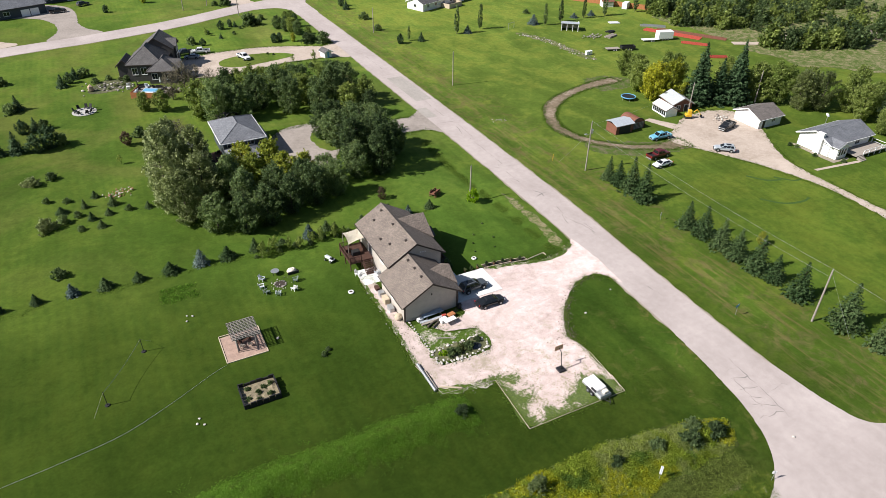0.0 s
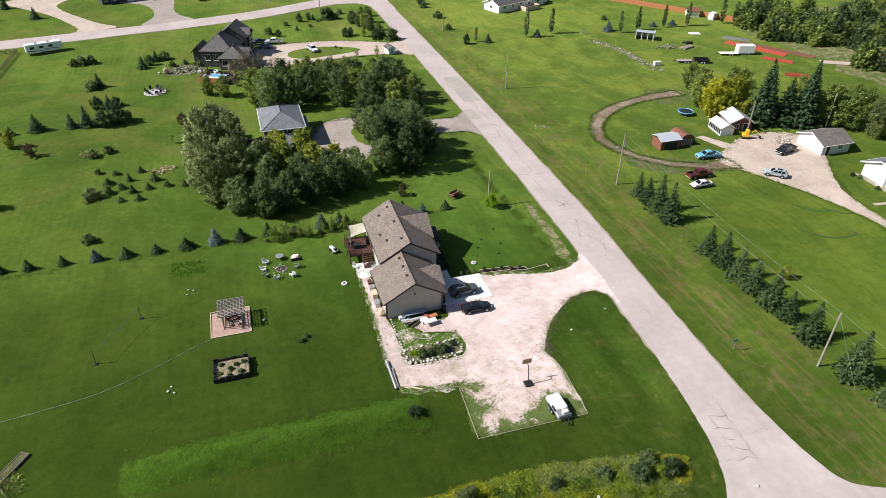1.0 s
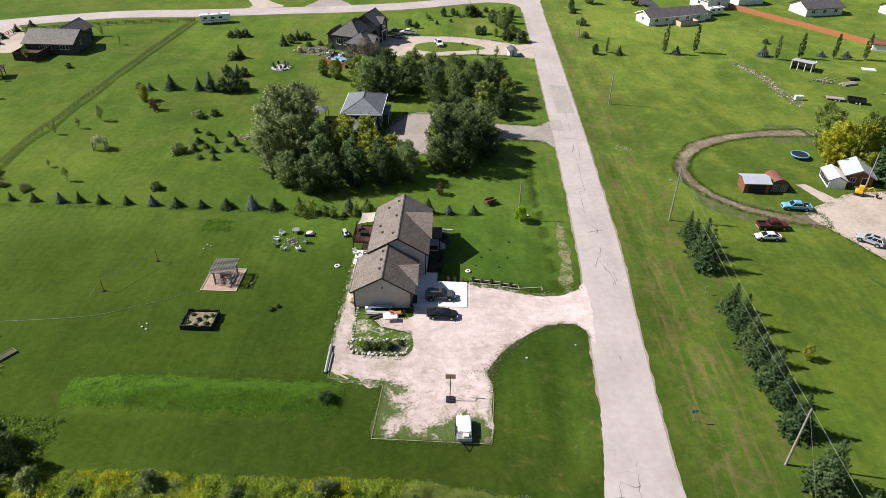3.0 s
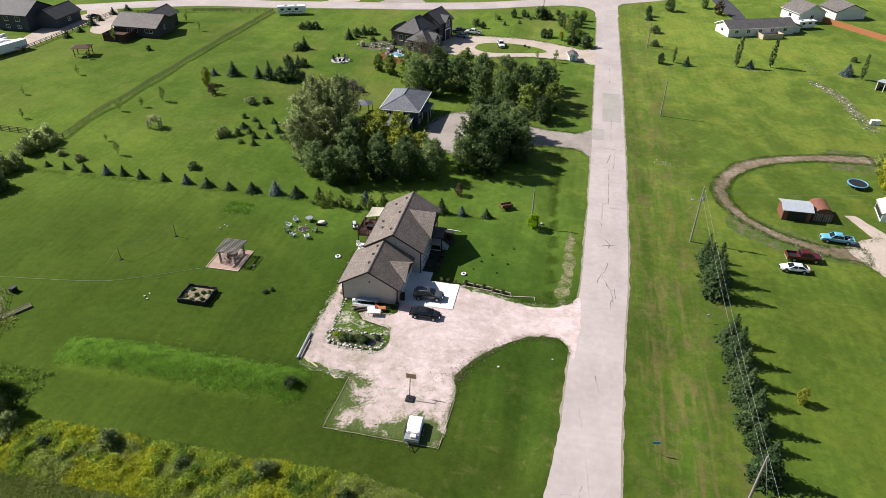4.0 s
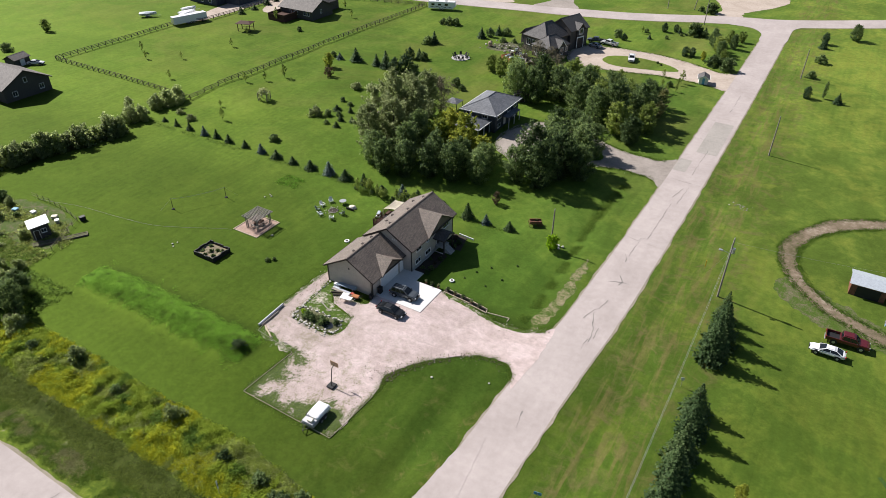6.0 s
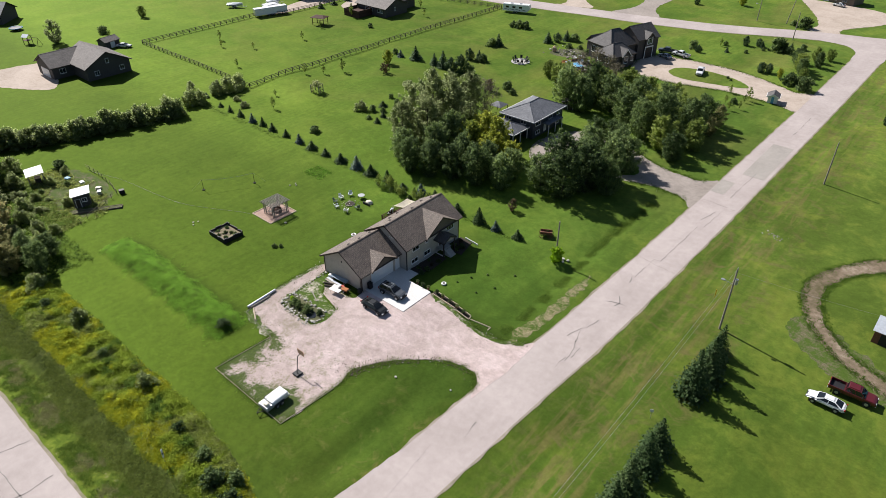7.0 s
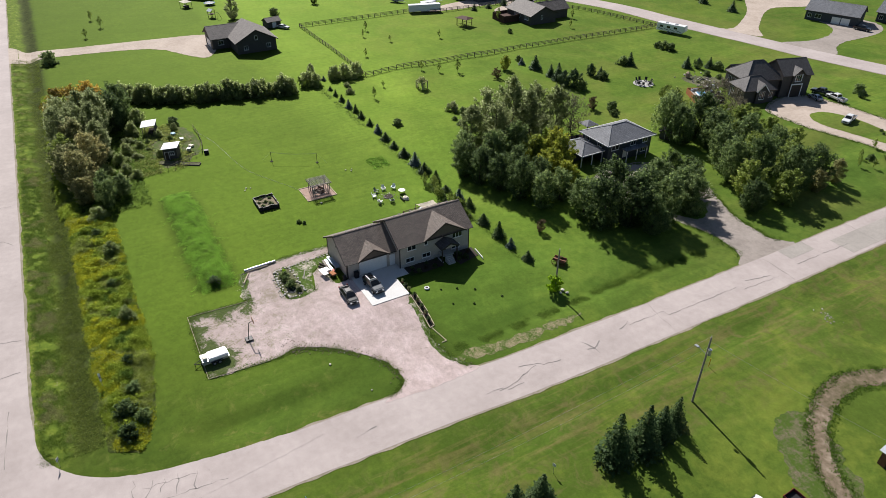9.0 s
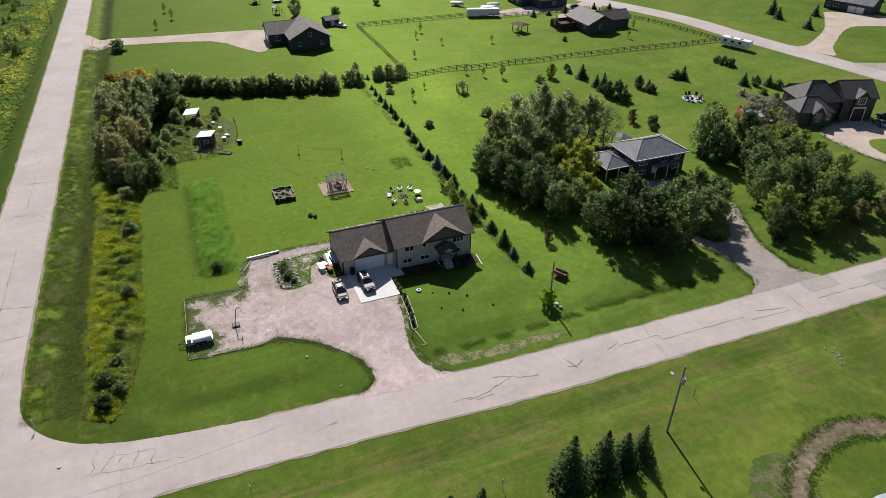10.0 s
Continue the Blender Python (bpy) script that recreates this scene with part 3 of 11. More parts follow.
def np_mesh(name, verts, quads, material, smooth=False):
    me = bpy.data.meshes.new(name)
    verts, quads = np.asarray(verts, np.float32), np.asarray(quads, np.int32)
    k = quads.shape[1]
    me.vertices.add(len(verts))
    me.vertices.foreach_set("co", verts.ravel())
    me.loops.add(quads.size)
    me.loops.foreach_set("vertex_index", quads.ravel())
    me.polygons.add(len(quads))
    me.polygons.foreach_set("loop_start", np.arange(0, quads.size, k, dtype=np.int32))
    if smooth:
        me.polygons.foreach_set("use_smooth", np.ones(len(quads), dtype=bool))
    me.update(calc_edges=True)
    me.materials.append(material)
    return me


def B():
    return bmesh.new()


def box(bm, x0, x1, y0, y1, z0, z1, m=None, bevel=0.0):
    r = bmesh.ops.create_cube(bm, size=1.0)
    v = r["verts"]
    for q in v:
        q.co = Vector(((x0 + x1) / 2 + q.co.x * (x1 - x0), (y0 + y1) / 2 + q.co.y * (y1 - y0), (z0 + z1) / 2 + q.co.z * (z1 - z0)))
    if bevel:
        es = list({e for q in v for e in q.link_edges})
        v = bmesh.ops.bevel(bm, geom=es, offset=bevel, segments=1, affect="EDGES")["verts"]
    if m is not None:
        bmesh.ops.transform(bm, matrix=m, verts=list(set(v)))
    return bm


def rod(bm, a, b, r0, r1=None, n=8, caps=True):
    """A round bar from a to b."""
    a, b = Vector(a), Vector(b)
    r1 = r0 if r1 is None else r1
    d = (b - a).normalized()
    u = d.orthogonal().normalized()
    w = d.cross(u)
    ra = [bm.verts.new(a + (u * math.cos(i * math.tau / n) + w * math.sin(i * math.tau / n)) * r0) for i in range(n)]
    rb = [bm.verts.new(b + (u * math.cos(i * math.tau / n) + w * math.sin(i * math.tau / n)) * r1) for i in range(n)]
    for i in range(n):
        bm.faces.new((ra[i], ra[(i + 1) % n], rb[(i + 1) % n], rb[i]))
    if caps:
        bm.faces.new(ra[::-1])
        bm.faces.new(rb)
    return bm


def prism(bm, pts, axis, lo, hi):
    """An outline of (u, v) points pushed along an axis: x takes (y, z), y takes (x, z), z takes (x, y)."""
    def at(p, d):
        return {"x": (d, p[0], p[1]), "y": (p[0], d, p[1]), "z": (p[0], p[1], d)}[axis]
    a = [bm.verts.new(at(p, lo)) for p in pts]
    b = [bm.verts.new(at(p, hi)) for p in pts]
    n = len(pts)
    bm.faces.new(a)
    bm.faces.new(b[::-1])
    for i in range(n):
        bm.faces.new((a[i], b[i], b[(i + 1) % n], a[(i + 1) % n]))
    bmesh.ops.recalc_face_normals(bm, faces=bm.faces[:])
    return bm


def slab(bm, quad, thick):
    """A flat plate: its upper corners in turn, and its thickness downwards."""
    q = [Vector(p) for p in quad]
    n = (q[1] - q[0]).cross(q[2] - q[0]).normalized()
    if n.z < 0:
        n = -n
    a = [bm.verts.new(p) for p in q]
    b = [bm.verts.new(p - n * thick) for p in q]
    k = len(q)
    bm.faces.new(a)
    bm.faces.new(b[::-1])
    for i in range(k):
        bm.faces.new((a[i], b[i], b[(i + 1) % k], a[(i + 1) % k]))
    bmesh.ops.recalc_face_normals(bm, faces=bm.faces[:])
    return bm


def stone_mesh(name, seed, material, flat=0.7):
    """An uneven lump about 1 across."""
    rng = random.Random(seed)
    bm = B()
    bmesh.ops.create_icosphere(bm, subdivisions=1, radius=0.5)
    for v in bm.verts:
        v.co *= rng.uniform(0.78, 1.12)
        v.co.z *= flat
    me = bpy.data.meshes.new(name)
    bm.to_mesh(me)
    bm.free()
    me.materials.append(material)
    return me


STONES = [stone_mesh("stone", s, M["stone"]) for s in range(5)]
CLODS = [stone_mesh("clod", s, M["clod"]) for s in (21, 22, 23)]
DARK_STONES = [stone_mesh("dark_stone", s, M["stone_dark"]) for s in range(4)]


def smoothstep(a, b, v):
    t = min(1.0, max(0.0, (v - a) / (b - a)))
    return t * t * (3 - 2 * t)


def catmull(pts, steps=6, closed=True):
    out, n = [], len(pts)
    for i in range(n if closed else n - 1):
        p0, p1, p2, p3 = (pts[(i + k) % n] if closed else pts[min(n - 1, max(0, i + k))] for k in (-1, 0, 1, 2))
        for s in range(steps):
            t = s / steps
            out.append(tuple(0.5 * (2 * b + (c - a) * t + (2 * a - 5 * b + 4 * c - d) * t * t + (3 * b - a - 3 * c + d) * t ** 3) for a, b, c, d in zip(p0, p1, p2, p3)))
    if not closed:
        out.append(pts[-1])
    return out


# ---- the lie of the land ----
BERM = (-34.0, 0.0, -19.3)


def band(v, mid, half):
    return max(0.0, 1 - abs(v - mid) / half)


def land(x, y):
    """Height of the ground."""
    dx, dy = max(0.0, -2 - x, x - 17), max(0.0, -3 - y, y - 24)
    h = 0.42 * (1 - smoothstep(0, 11, math.hypot(dx, dy)))
    # the long grassed bank
    u = max(0.0, BERM[0] + 2 - x, x - BERM[1] + 2)
    d = math.hypot(u, y - BERM[2])
    if d < 4.0:
        h += (1.05 + 0.3 * noise.noise(Vector((x * 0.35, y * 0.5, 3)))) * (1 - smoothstep(0.2, 3.9, d)) * (1 + 0.08 * noise.noise(Vector((x * 1.2, y * 1.2, 0))))
    # ditches beside the roads
    if 6.5 < y < 60 or -33 < y < -8:
        end = min(smoothstep(6.5, 13, y), 1 - smoothstep(54, 60, y)) if y > 0 else min(smoothstep(-33, -26, y), 1 - smoothstep(-14, -8, y))
        h -= 0.45 * end * smoothstep(0, 1, band(x, 31.0, 3.2))
    if -30 < y < 200:
        h -= 0.3 * smoothstep(-30, -20, y) * smoothstep(0, 1, band(x, 50.0, 3.2))
    if -300 < x < 27:
        h -= 0.75 * (1 - smoothstep(19, 27, x)) * smoothstep(0, 1, band(y, -42.2, 3.4))
        h -= 0.5 * smoothstep(0, 1, band(y, -61.0, 3.5))
    # low swells of the lawns
    if x < 30:
        h += 0.22 * noise.noise(Vector((x * 0.045, y * 0.045, 7))) * smoothstep(26, 40, y) * (1 - smoothstep(20, 30, x))
    # rolling ground on the open lawn west of the grove
    if -98 < x < -28 and 33 < y < 110:
        h += 0.75 * noise.noise(Vector((x * 0.035 + y * 0.02, y * 0.06, 11))) * smoothstep(33, 48, y) * (1 - smoothstep(92, 110, y)) * (1 - smoothstep(-42, -28, x)) * smoothstep(-98, -84, x)
    return h


def road_line(pts, half, worn=0.12):
    """Both edges of a strip along a centre line, with a slightly worn outline."""
    left, right = [], []
    for i, p in enumerate(pts):
        a, b = pts[max(0, i - 1)], pts[min(len(pts) - 1, i + 1)]
        d = Vector((b[0] - a[0], b[1] - a[1])).normalized()
        n = Vector((-d.y, d.x))
        j, k = [worn * (noise.noise(Vector((p[0] * 0.4, p[1] * 0.4, z))) + 0.3 * noise.noise(Vector((p[0] * 1.3, p[1] * 1.3, z)))) for z in (1, 14)]
        left.append((p[0] + n.x * (half + j), p[1] + n.y * (half + j)))
        right.append((p[0] - n.x * (half + k), p[1] - n.y * (half + k)))
    return left, right


def strip(name, pts, half, material, lift=0.04, across=4, parent=None, worn=0.12):
    """A ribbon that lies on the land along pts."""
    left, right = road_line(pts, half, worn)
    verts, quads = [], []
    for a, b in zip(left, right):
        for k in range(across + 1):
            t = k / across
            x, y = a[0] + (b[0] - a[0]) * t, a[1] + (b[1] - a[1]) * t
            verts.append((x, y, land(x, y) + lift))
    w = across + 1
    for i in range(len(pts) - 1):
        for k in range(across):
            quads.append((i * w + k, (i + 1) * w + k, (i + 1) * w + k + 1, i * w + k + 1))
    return mesh_part(name, np_mesh(name, verts, quads, material), parent)


def dense(pts, step=2.0):
    out = []
    for a, b in zip(pts[:-1], pts[1:]):
        n = max(1, int(math.dist(a, b) / step))
        out += [(a[0] + (b[0] - a[0]) * i / n, a[1] + (b[1] - a[1]) * i / n) for i in range(n)]
    return out + [pts[-1]]


def inside(x, y, poly):
    hit, j = False, len(poly) - 1
    for i in range(len(poly)):
        (xi, yi), (xj, yj) = poly[i], poly[j]
        if (yi > y) != (yj > y) and x < (xj - xi) * (y - yi) / (yj - yi) + xi:
            hit = not hit
        j = i
    return hit


def sheet(name, outline, material, lift=0.05, ragged=0.25, grain=0.8, smooth=4, parent=None, cell=1.5):
    """A thin cover on the land inside an outline, its edge worn and uneven."""
    pts = catmull(outline, smooth) if smooth > 1 else list(outline)
    pts = dense(pts + [pts[0]], 0.5)[:-1]
    edge = []
    for i, p in enumerate(pts):
        a, b = pts[i - 1], pts[(i + 1) % len(pts)]
        d = Vector((b[0] - a[0], b[1] - a[1])).normalized()
        j = ragged * (noise.noise(Vector((p[0] * grain, p[1] * grain, 5))) + 0.6 * noise.noise(Vector((p[0] * grain * 3, p[1] * grain * 3, 9))))
        edge.append((p[0] - d.y * j, p[1] + d.x * j))
    bm = B()
    vs = [bm.verts.new((x, y, 0)) for x, y in edge]
    es = [bm.edges.new((vs[i], vs[(i + 1) % len(vs)])) for i in range(len(vs))]
    bmesh.ops.triangle_fill(bm, edges=es, use_beauty=True)
    xs, ys = [p[0] for p in edge], [p[1] for p in edge]
    for axis, lo, hi in ((0, min(xs), max(xs)), (1, min(ys), max(ys))):
        n = int((hi - lo) / cell)
        for i in range(1, n + 1):
            c = [0, 0, 0]
            c[axis] = lo + i * cell
            no = [0, 0, 0]
            no[axis] = 1
            bmesh.ops.bisect_plane(bm, geom=bm.verts[:] + bm.edges[:] + bm.faces[:], plane_co=c, plane_no=no)
    for v in bm.verts:
        v.co.z = land(v.co.x, v.co.y) + lift
    for f in bm.faces:
        if f.normal.z < 0:
            f.normal_flip()
    bmesh.ops.recalc_face_normals(bm, faces=bm.faces[:])
    return part(name, bm, material, parent)

# ---- ground, roads and drives ----
def lines(lo, hi, step, far):
    """Grid lines: even between lo and hi, ever wider beyond."""
    v = list(np.arange(lo, hi + 0.01, step))
    d, a, b = step, lo, hi
    while b < far:
        d *= 1.35
        a, b = a - d, b + d
        v = [a] + v + [b]
    return v


gx, gy = lines(-110, 135, 1.25, 2200), lines(-66, 170, 1.25, 2200)
gverts = [(x, y, land(x, y)) for x in gx for y in gy]
ny = len(gy)
gquads = [(i * ny + j, (i + 1) * ny + j, (i + 1) * ny + j + 1, i * ny + j + 1) for i in range(len(gx) - 1) for j in range(ny - 1)]
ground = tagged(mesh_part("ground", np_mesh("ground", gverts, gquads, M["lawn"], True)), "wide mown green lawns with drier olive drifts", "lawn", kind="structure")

MAIN = dense(catmull([(38.4, -52.0), (38.6, -38.0), (39.2, -20.0), (40.1, 0.0), (40.9, 12.0), (41.4, 27.0), (41.7, 45.0), (41.9, 62.0), (42.3, 123.0), (42.3, 196.0)], 6, False))
CROSS = dense([(-330.0, -51.9), (0.0, -51.9), (200.0, -51.9)], 4)
FAR = catmull([(-190.0, 134.0), (-155.0, 148.0), (-119.0, 165.0), (-84.0, 171.0), (-51.0, 177.0), (-10.0, 186.5), (24.0, 201.0), (48.0, 209.5), (94.0, 238.0), (150.0, 270.0)], 10, False)
road_main = tagged(strip("road_main", MAIN, 3.8, M["road"], 0.05), "pale worn chip-seal road with dark crack seams", "road", kind="structure")
road_cross = tagged(strip("road_cross", CROSS, 4.45, M["road"], 0.055), "pale chip-seal cross road with worn edges", "road", kind="structure")
tagged(strip("road_far", FAR, 5.0, M["road"], 0.06), "pale country road curving past far houses", "road", kind="structure")
# flared corners of the junctions
for name, outline in (("road_corner", [(14.0, -47.7), (22.5, -46.8), (26.5, -45.2), (30.2, -41.6), (32.6, -36.5), (34.2, -28.5), (35.6, -18.0), (38.0, -18.0), (38.0, -50.0), (14.0, -50.0)]),
                      ("road_corner", [(41.0, -30.0), (42.7, -30.0), (43.6, -39.0), (45.4, -44.2), (52.0, -47.5), (52.0, -50.0), (41.0, -50.0)]),
                      ("road_corner", [(38.6, 180.0), (37.6, 189.0), (33.0, 195.0), (22.0, 196.5), (30.0, 204.0), (46.0, 204.0), (50.0, 206.0), (46.6, 199.0), (46.0, 180.0)])):
    tagged(sheet(name, outline, M["road"], 0.065, 0.12), "pale rounded road junction apron", "road", kind="structure")
# gravel shoulders, a little lower than the seal
for name, pts, half in (("shoulder_main", dense(MAIN, 0.7), 4.1), ("shoulder_cross", dense(CROSS, 0.9), 4.8), ("shoulder_far", FAR, 5.4)):
    tagged(strip(name, pts, half, M["shoulder"], 0.03, 4, None, 0.3), "narrow grassy gravel road shoulder", "shoulder", kind="structure")

# cracks, seams and patches in the seal
def seam(parent, pts, half=0.05, wobble=0.25):
    out = []
    for i, p in enumerate(dense(pts, 0.6)):
        n = Vector((p[0] * 0.9, p[1] * 0.9, 2))
        out.append((p[0] + wobble * noise.noise(n), p[1] + wobble * noise.noise(n + Vector((9, 4, 1)))))
    return strip("crack", out, half, M["tar"], 0.072, 1, parent)


for pts in ([(39.6, 13.0), (40.4, 15.6), (41.0, 16.4), (41.6, 19.0)], [(41.4, 12.5), (40.6, 15.2)], [(42.3, 8.0), (42.0, 11.0), (41.2, 12.8)], [(42.7, 9.2), (42.5, 11.8)], [(41.9, 6.0), (42.0, 8.6)],
            [(39.8, 24.0), (42.0, 25.0), (43.2, 24.9)], [(41.0, 26.6), (42.0, 25.0), (41.6, 23.8)], [(40.5, 33.0), (40.6, 40.0), (41.8, 40.2), (42.0, 55.0)], [(37.9, 39.2), (41.0, 38.6), (45.4, 38.2)], [(39.8, 33.5), (40.6, 31.0)],
            [(41.5, 58.0), (42.6, 63.0), (43.6, 63.2)], [(43.0, 56.0), (43.4, 64.0)], [(42.6, 70.0), (42.8, 84.0)], [(38.4, 66.2), (45.3, 65.7)], [(39.6, -9.0), (40.2, -12.0)], [(38.2, 90.0), (45.7, 89.4)], [(42.6, 110.0), (42.7, 124.0)]):
    seam(road_main, pts, 0.042)
for pts in ([(36.9, -39.0), (37.3, -35.5), (37.8, -32.3)], [(33.4, -37.4), (36.9, -37.9)], [(34.3, -35.3), (35.6, -35.8), (37.0, -36.8)], [(34.4, -34.0), (36.5, -34.8)], [(34.6, -32.5), (37.5, -33.4)], [(37.4, -34.6), (41.5, -34.6)], [(35.2, -30.6), (37.9, -31.2)], [(35.0, -36.4), (35.3, -33.2), (35.8, -30.8)], [(37.8, -32.3), (38.3, -27.5)], [(36.0, -29.2), (38.2, -29.4)]):
    seam(road_main, pts, 0.028, 0.5)
for pts in ([(-2.0, -53.8), (-1.4, -49.8), (-0.8, -48.0)], [(6.0, -54.5), (6.8, -51.0), (6.5, -48.4)], [(-20.0, -52.0), (0.0, -52.2), (20.0, -51.6)], [(-60.0, -51.8), (-35.0, -52.1)], [(-33.0, -54.4), (-32.5, -50.0), (-30.5, -48.4)], [(-47.0, -53.6), (-46.6, -48.6)], [(14.0, -49.8), (24.0, -50.4)], [(-12.0, -53.9), (-2.0, -53.6)]):
    seam(road_cross, pts, 0.038)
for x0, x1, y0, y1 in ((40.6, 45.2, 82.0, 102.0), (38.2, 41.0, 70.5, 77.0)):
    bm = B()
    box(bm, x0, x1, y0, y1, 0.05, 0.066)
    part("road_patch", bm, M["patch"], road_main, "greyer rectangular asphalt patch")

# the gravel court and drive of the home
COURT = [(-1.2, -15.0), (3.0, -16.0), (6.2, -16.2), (5.9, -20.5), (5.8, -25.2), (13.0, -25.4), (20.5, -25.5), (20.9, -19.5), (21.2, -15.6), (20.5, -13.0), (23.8, -7.9), (28.5, -3.7), (31.8, -2.3), (34.2, -2.5), (35.6, -4.0), (36.6, -6.4), (37.0, -3.0), (37.3, 1.0), (37.2, 5.0), (36.9, 8.2), (35.4, 6.6), (33.0, 5.3), (28.5, 5.0), (24.0, 6.1), (18.0, 6.8), (9.2, 5.0), (9.0, 0.0), (9.0, -2.4), (3.6, -2.6), (4.6, -4.6), (9.0, -5.9), (9.4, -8.8), (8.7, -10.5), (3.0, -10.6), (0.7, -9.8), (0.5, -3.0), (-0.1, 1.0), (-0.2, 13.5), (-2.2, 13.0), (-1.9, 0.0), (-2.4, -8.0)]
tagged(sheet("driveway_home", COURT, M["gravel"], 0.06, 0.22, 0.9, 3), "bright crushed limestone driveway with worn edges", "driveway", kind="structure")
tagged(sheet("garden_strip", [(0.4, -8.8), (0.5, -7.0), (0.3, -3.5), (0.6, -1.4), (2.1, -1.6), (3.2, -3.6), (4.8, -5.0), (9.2, -6.2), (9.6, -8.6), (9.0, -10.2), (5.0, -8.0)], M["patchy_edge"], 0.075, 0.5, 1.0, 3), "thin grass strip between gravel areas", "grass", kind="structure")
bm = B()
box(bm, 9.0, 17.6, 0.45, 7.0, 0.2, 0.56, None, 0.02)
pad = tagged(part("concrete_apron", bm, M["concrete"], None), "clean white concrete apron before the garage", "concrete slab", kind="structure")
bm = B()
box(bm, 9.0, 12.6, 7.0, 16.2, 0.2, 0.55, None, 0.02)
tagged(part("concrete_walk", bm, M["concrete"], None), "pale concrete walk along the house front", "concrete walk", kind="structure")
bm = B()
box(bm, -2.0, 1.5, 11.2, 15.6, 0.2, 0.5, None, 0.02)
tagged(part("concrete_patio", bm, M["concrete"], None), "white concrete patio behind the house", "patio", kind="structure")

# neighbours' drives and tracks
DRIVES = {}
for name, outline, mat_key, label in (
    ("driveway_grove", [(38.2, 61.0), (38.2, 75.5), (35.0, 73.2), (27.0, 73.5), (20.0, 76.5), (12.0, 80.0), (2.5, 79.0), (-2.0, 70.0), (-1.0, 62.0), (4.0, 57.0), (8.5, 55.8), (12.0, 62.0), (19.0, 61.5), (28.0, 64.5), (35.0, 64.0)], "shade_gravel", "grey gravel drive under the trees"),
    ("driveway_round", [(39.0, 126.0), (39.0, 141.0), (34.0, 140.0), (26.0, 143.8), (16.0, 147.2), (4.0, 147.5), (-8.0, 146.0), (-12.5, 140.0), (-10.5, 130.0), (-6.0, 125.0), (6.0, 125.0), (19.0, 128.5), (32.0, 127.6)], "yard", "round gravel drive of the dark house"),
    ("farm_yard", [(84.0, 33.5), (92.0, 39.0), (97.0, 42.0), (107.0, 43.0), (113.0, 38.0), (109.5, 28.0), (104.0, 20.0), (100.0, 11.0), (99.2, -4.0), (99.0, -20.0), (98.0, -46.0), (94.5, -46.0), (95.6, -20.0), (97.0, 0.0), (93.0, 14.5), (87.0, 26.5)], "yard", "pale gravel farm yard and drive"),
    ("farm_track", [(100.0, 74.6), (92.0, 74.0), (85.0, 72.2), (76.0, 69.0), (69.5, 64.5), (65.2, 57.5), (62.8, 51.0), (63.6, 45.0), (67.0, 38.5), (72.0, 33.6), (80.0, 29.6), (87.0, 28.0), (87.0, 33.5), (80.0, 32.8), (73.0, 36.0), (68.6, 40.5), (66.4, 45.5), (66.0, 51.0), (68.2, 57.0), (73.0, 62.5), (79.0, 66.6), (88.0, 69.6), (101.0, 70.6)], "dirt", "rutted brown dirt track"),
    ("driveway_west", [(-165.0, -47.5), (-157.0, -39.0), (-153.5, -8.0), (-150.0, 14.0), (-137.0, 14.0), (-124.0, 8.0), (-129.0, 2.5), (-142.5, -7.5), (-147.5, -36.0), (-146.5, -47.5)], "yard", "pale gravel drive of the western house"),
    ("driveway_north", [(-144.0, 152.0), (-137.0, 146.0), (-128.0, 133.0), (-125.0, 121.0), (-131.0, 121.0), (-137.0, 131.0), (-150.0, 146.0)], "yard", "gravel drive to the charcoal bungalow"),
    ("driveway_parked", [(-139.5, 100.0), (-139.0, 140.0), (-146.0, 142.0), (-150.0, 122.0), (-145.0, 101.0)], "yard", "gravel parking lane beside the fence"),
    ("driveway_far", [(-46.0, 182.0), (-43.0, 194.0), (-43.5, 204.0), (-48.0, 214.0), (-56.0, 219.0), (-64.0, 222.0), (-62.0, 233.0), (-46.0, 236.0), (-38.0, 228.0), (-36.0, 214.0), (-36.0, 204.0), (-34.0, 195.0), (-29.0, 186.0)], "shade_gravel", "curving drive beyond the far road"),
    ("yard_beyond", [(17.5, 206.0), (19.6, 213.0), (15.5, 226.0), (8.8, 240.0), (4.0, 252.0), (24.0, 252.0), (40.0, 244.0), (36.0, 228.0), (27.5, 214.0), (28.0, 206.0)], "yard", "pale gravel yard across the far road"),
    ("driveway_beyond", [(-69.0, 178.5), (-67.0, 184.0), (-80.0, 206.8), (-95.0, 223.5), (-100.4, 230.5), (-95.2, 238.0), (-88.0, 246.0), (-80.0, 252.0), (-74.0, 241.0), (-75.6, 233.0), (-79.5, 222.0), (-75.5, 211.2), (-62.0, 191.0), (-54.5, 183.0)], "yard", "gravel drive beyond the far road"),
    ("driveway_asphalt", [(77.5, 237.0), (84.0, 222.0), (88.0, 192.0), (93.5, 193.0), (91.0, 224.0), (88.0, 239.0)], "asphalt", "dark asphalt drive of the white house")):
    DRIVES[name] = outline
    tagged(sheet(name, outline, M[mat_key], 0.045 if mat_key != "dirt" else 0.03, 0.35, 0.6, 3), label, "driveway", kind="structure")
tagged(sheet("drive_island", [(9.5, 63.5), (14.0, 63.0), (20.0, 64.0), (23.5, 67.5), (21.0, 71.5), (14.0, 75.0), (9.0, 74.0), (8.0, 68.0)], M["lawn"], 0.08, 0.4), "shaded grass island between the drive lanes", "grass", kind="structure")
tagged(sheet("drive_island", [(0.0, 133.2), (5.0, 130.0), (14.0, 131.5), (23.0, 134.5), (18.0, 139.5), (8.0, 141.0), (1.0, 138.5)], M["lawn"], 0.08, 0.2), "oval grass island in the round drive", "grass", kind="structure")
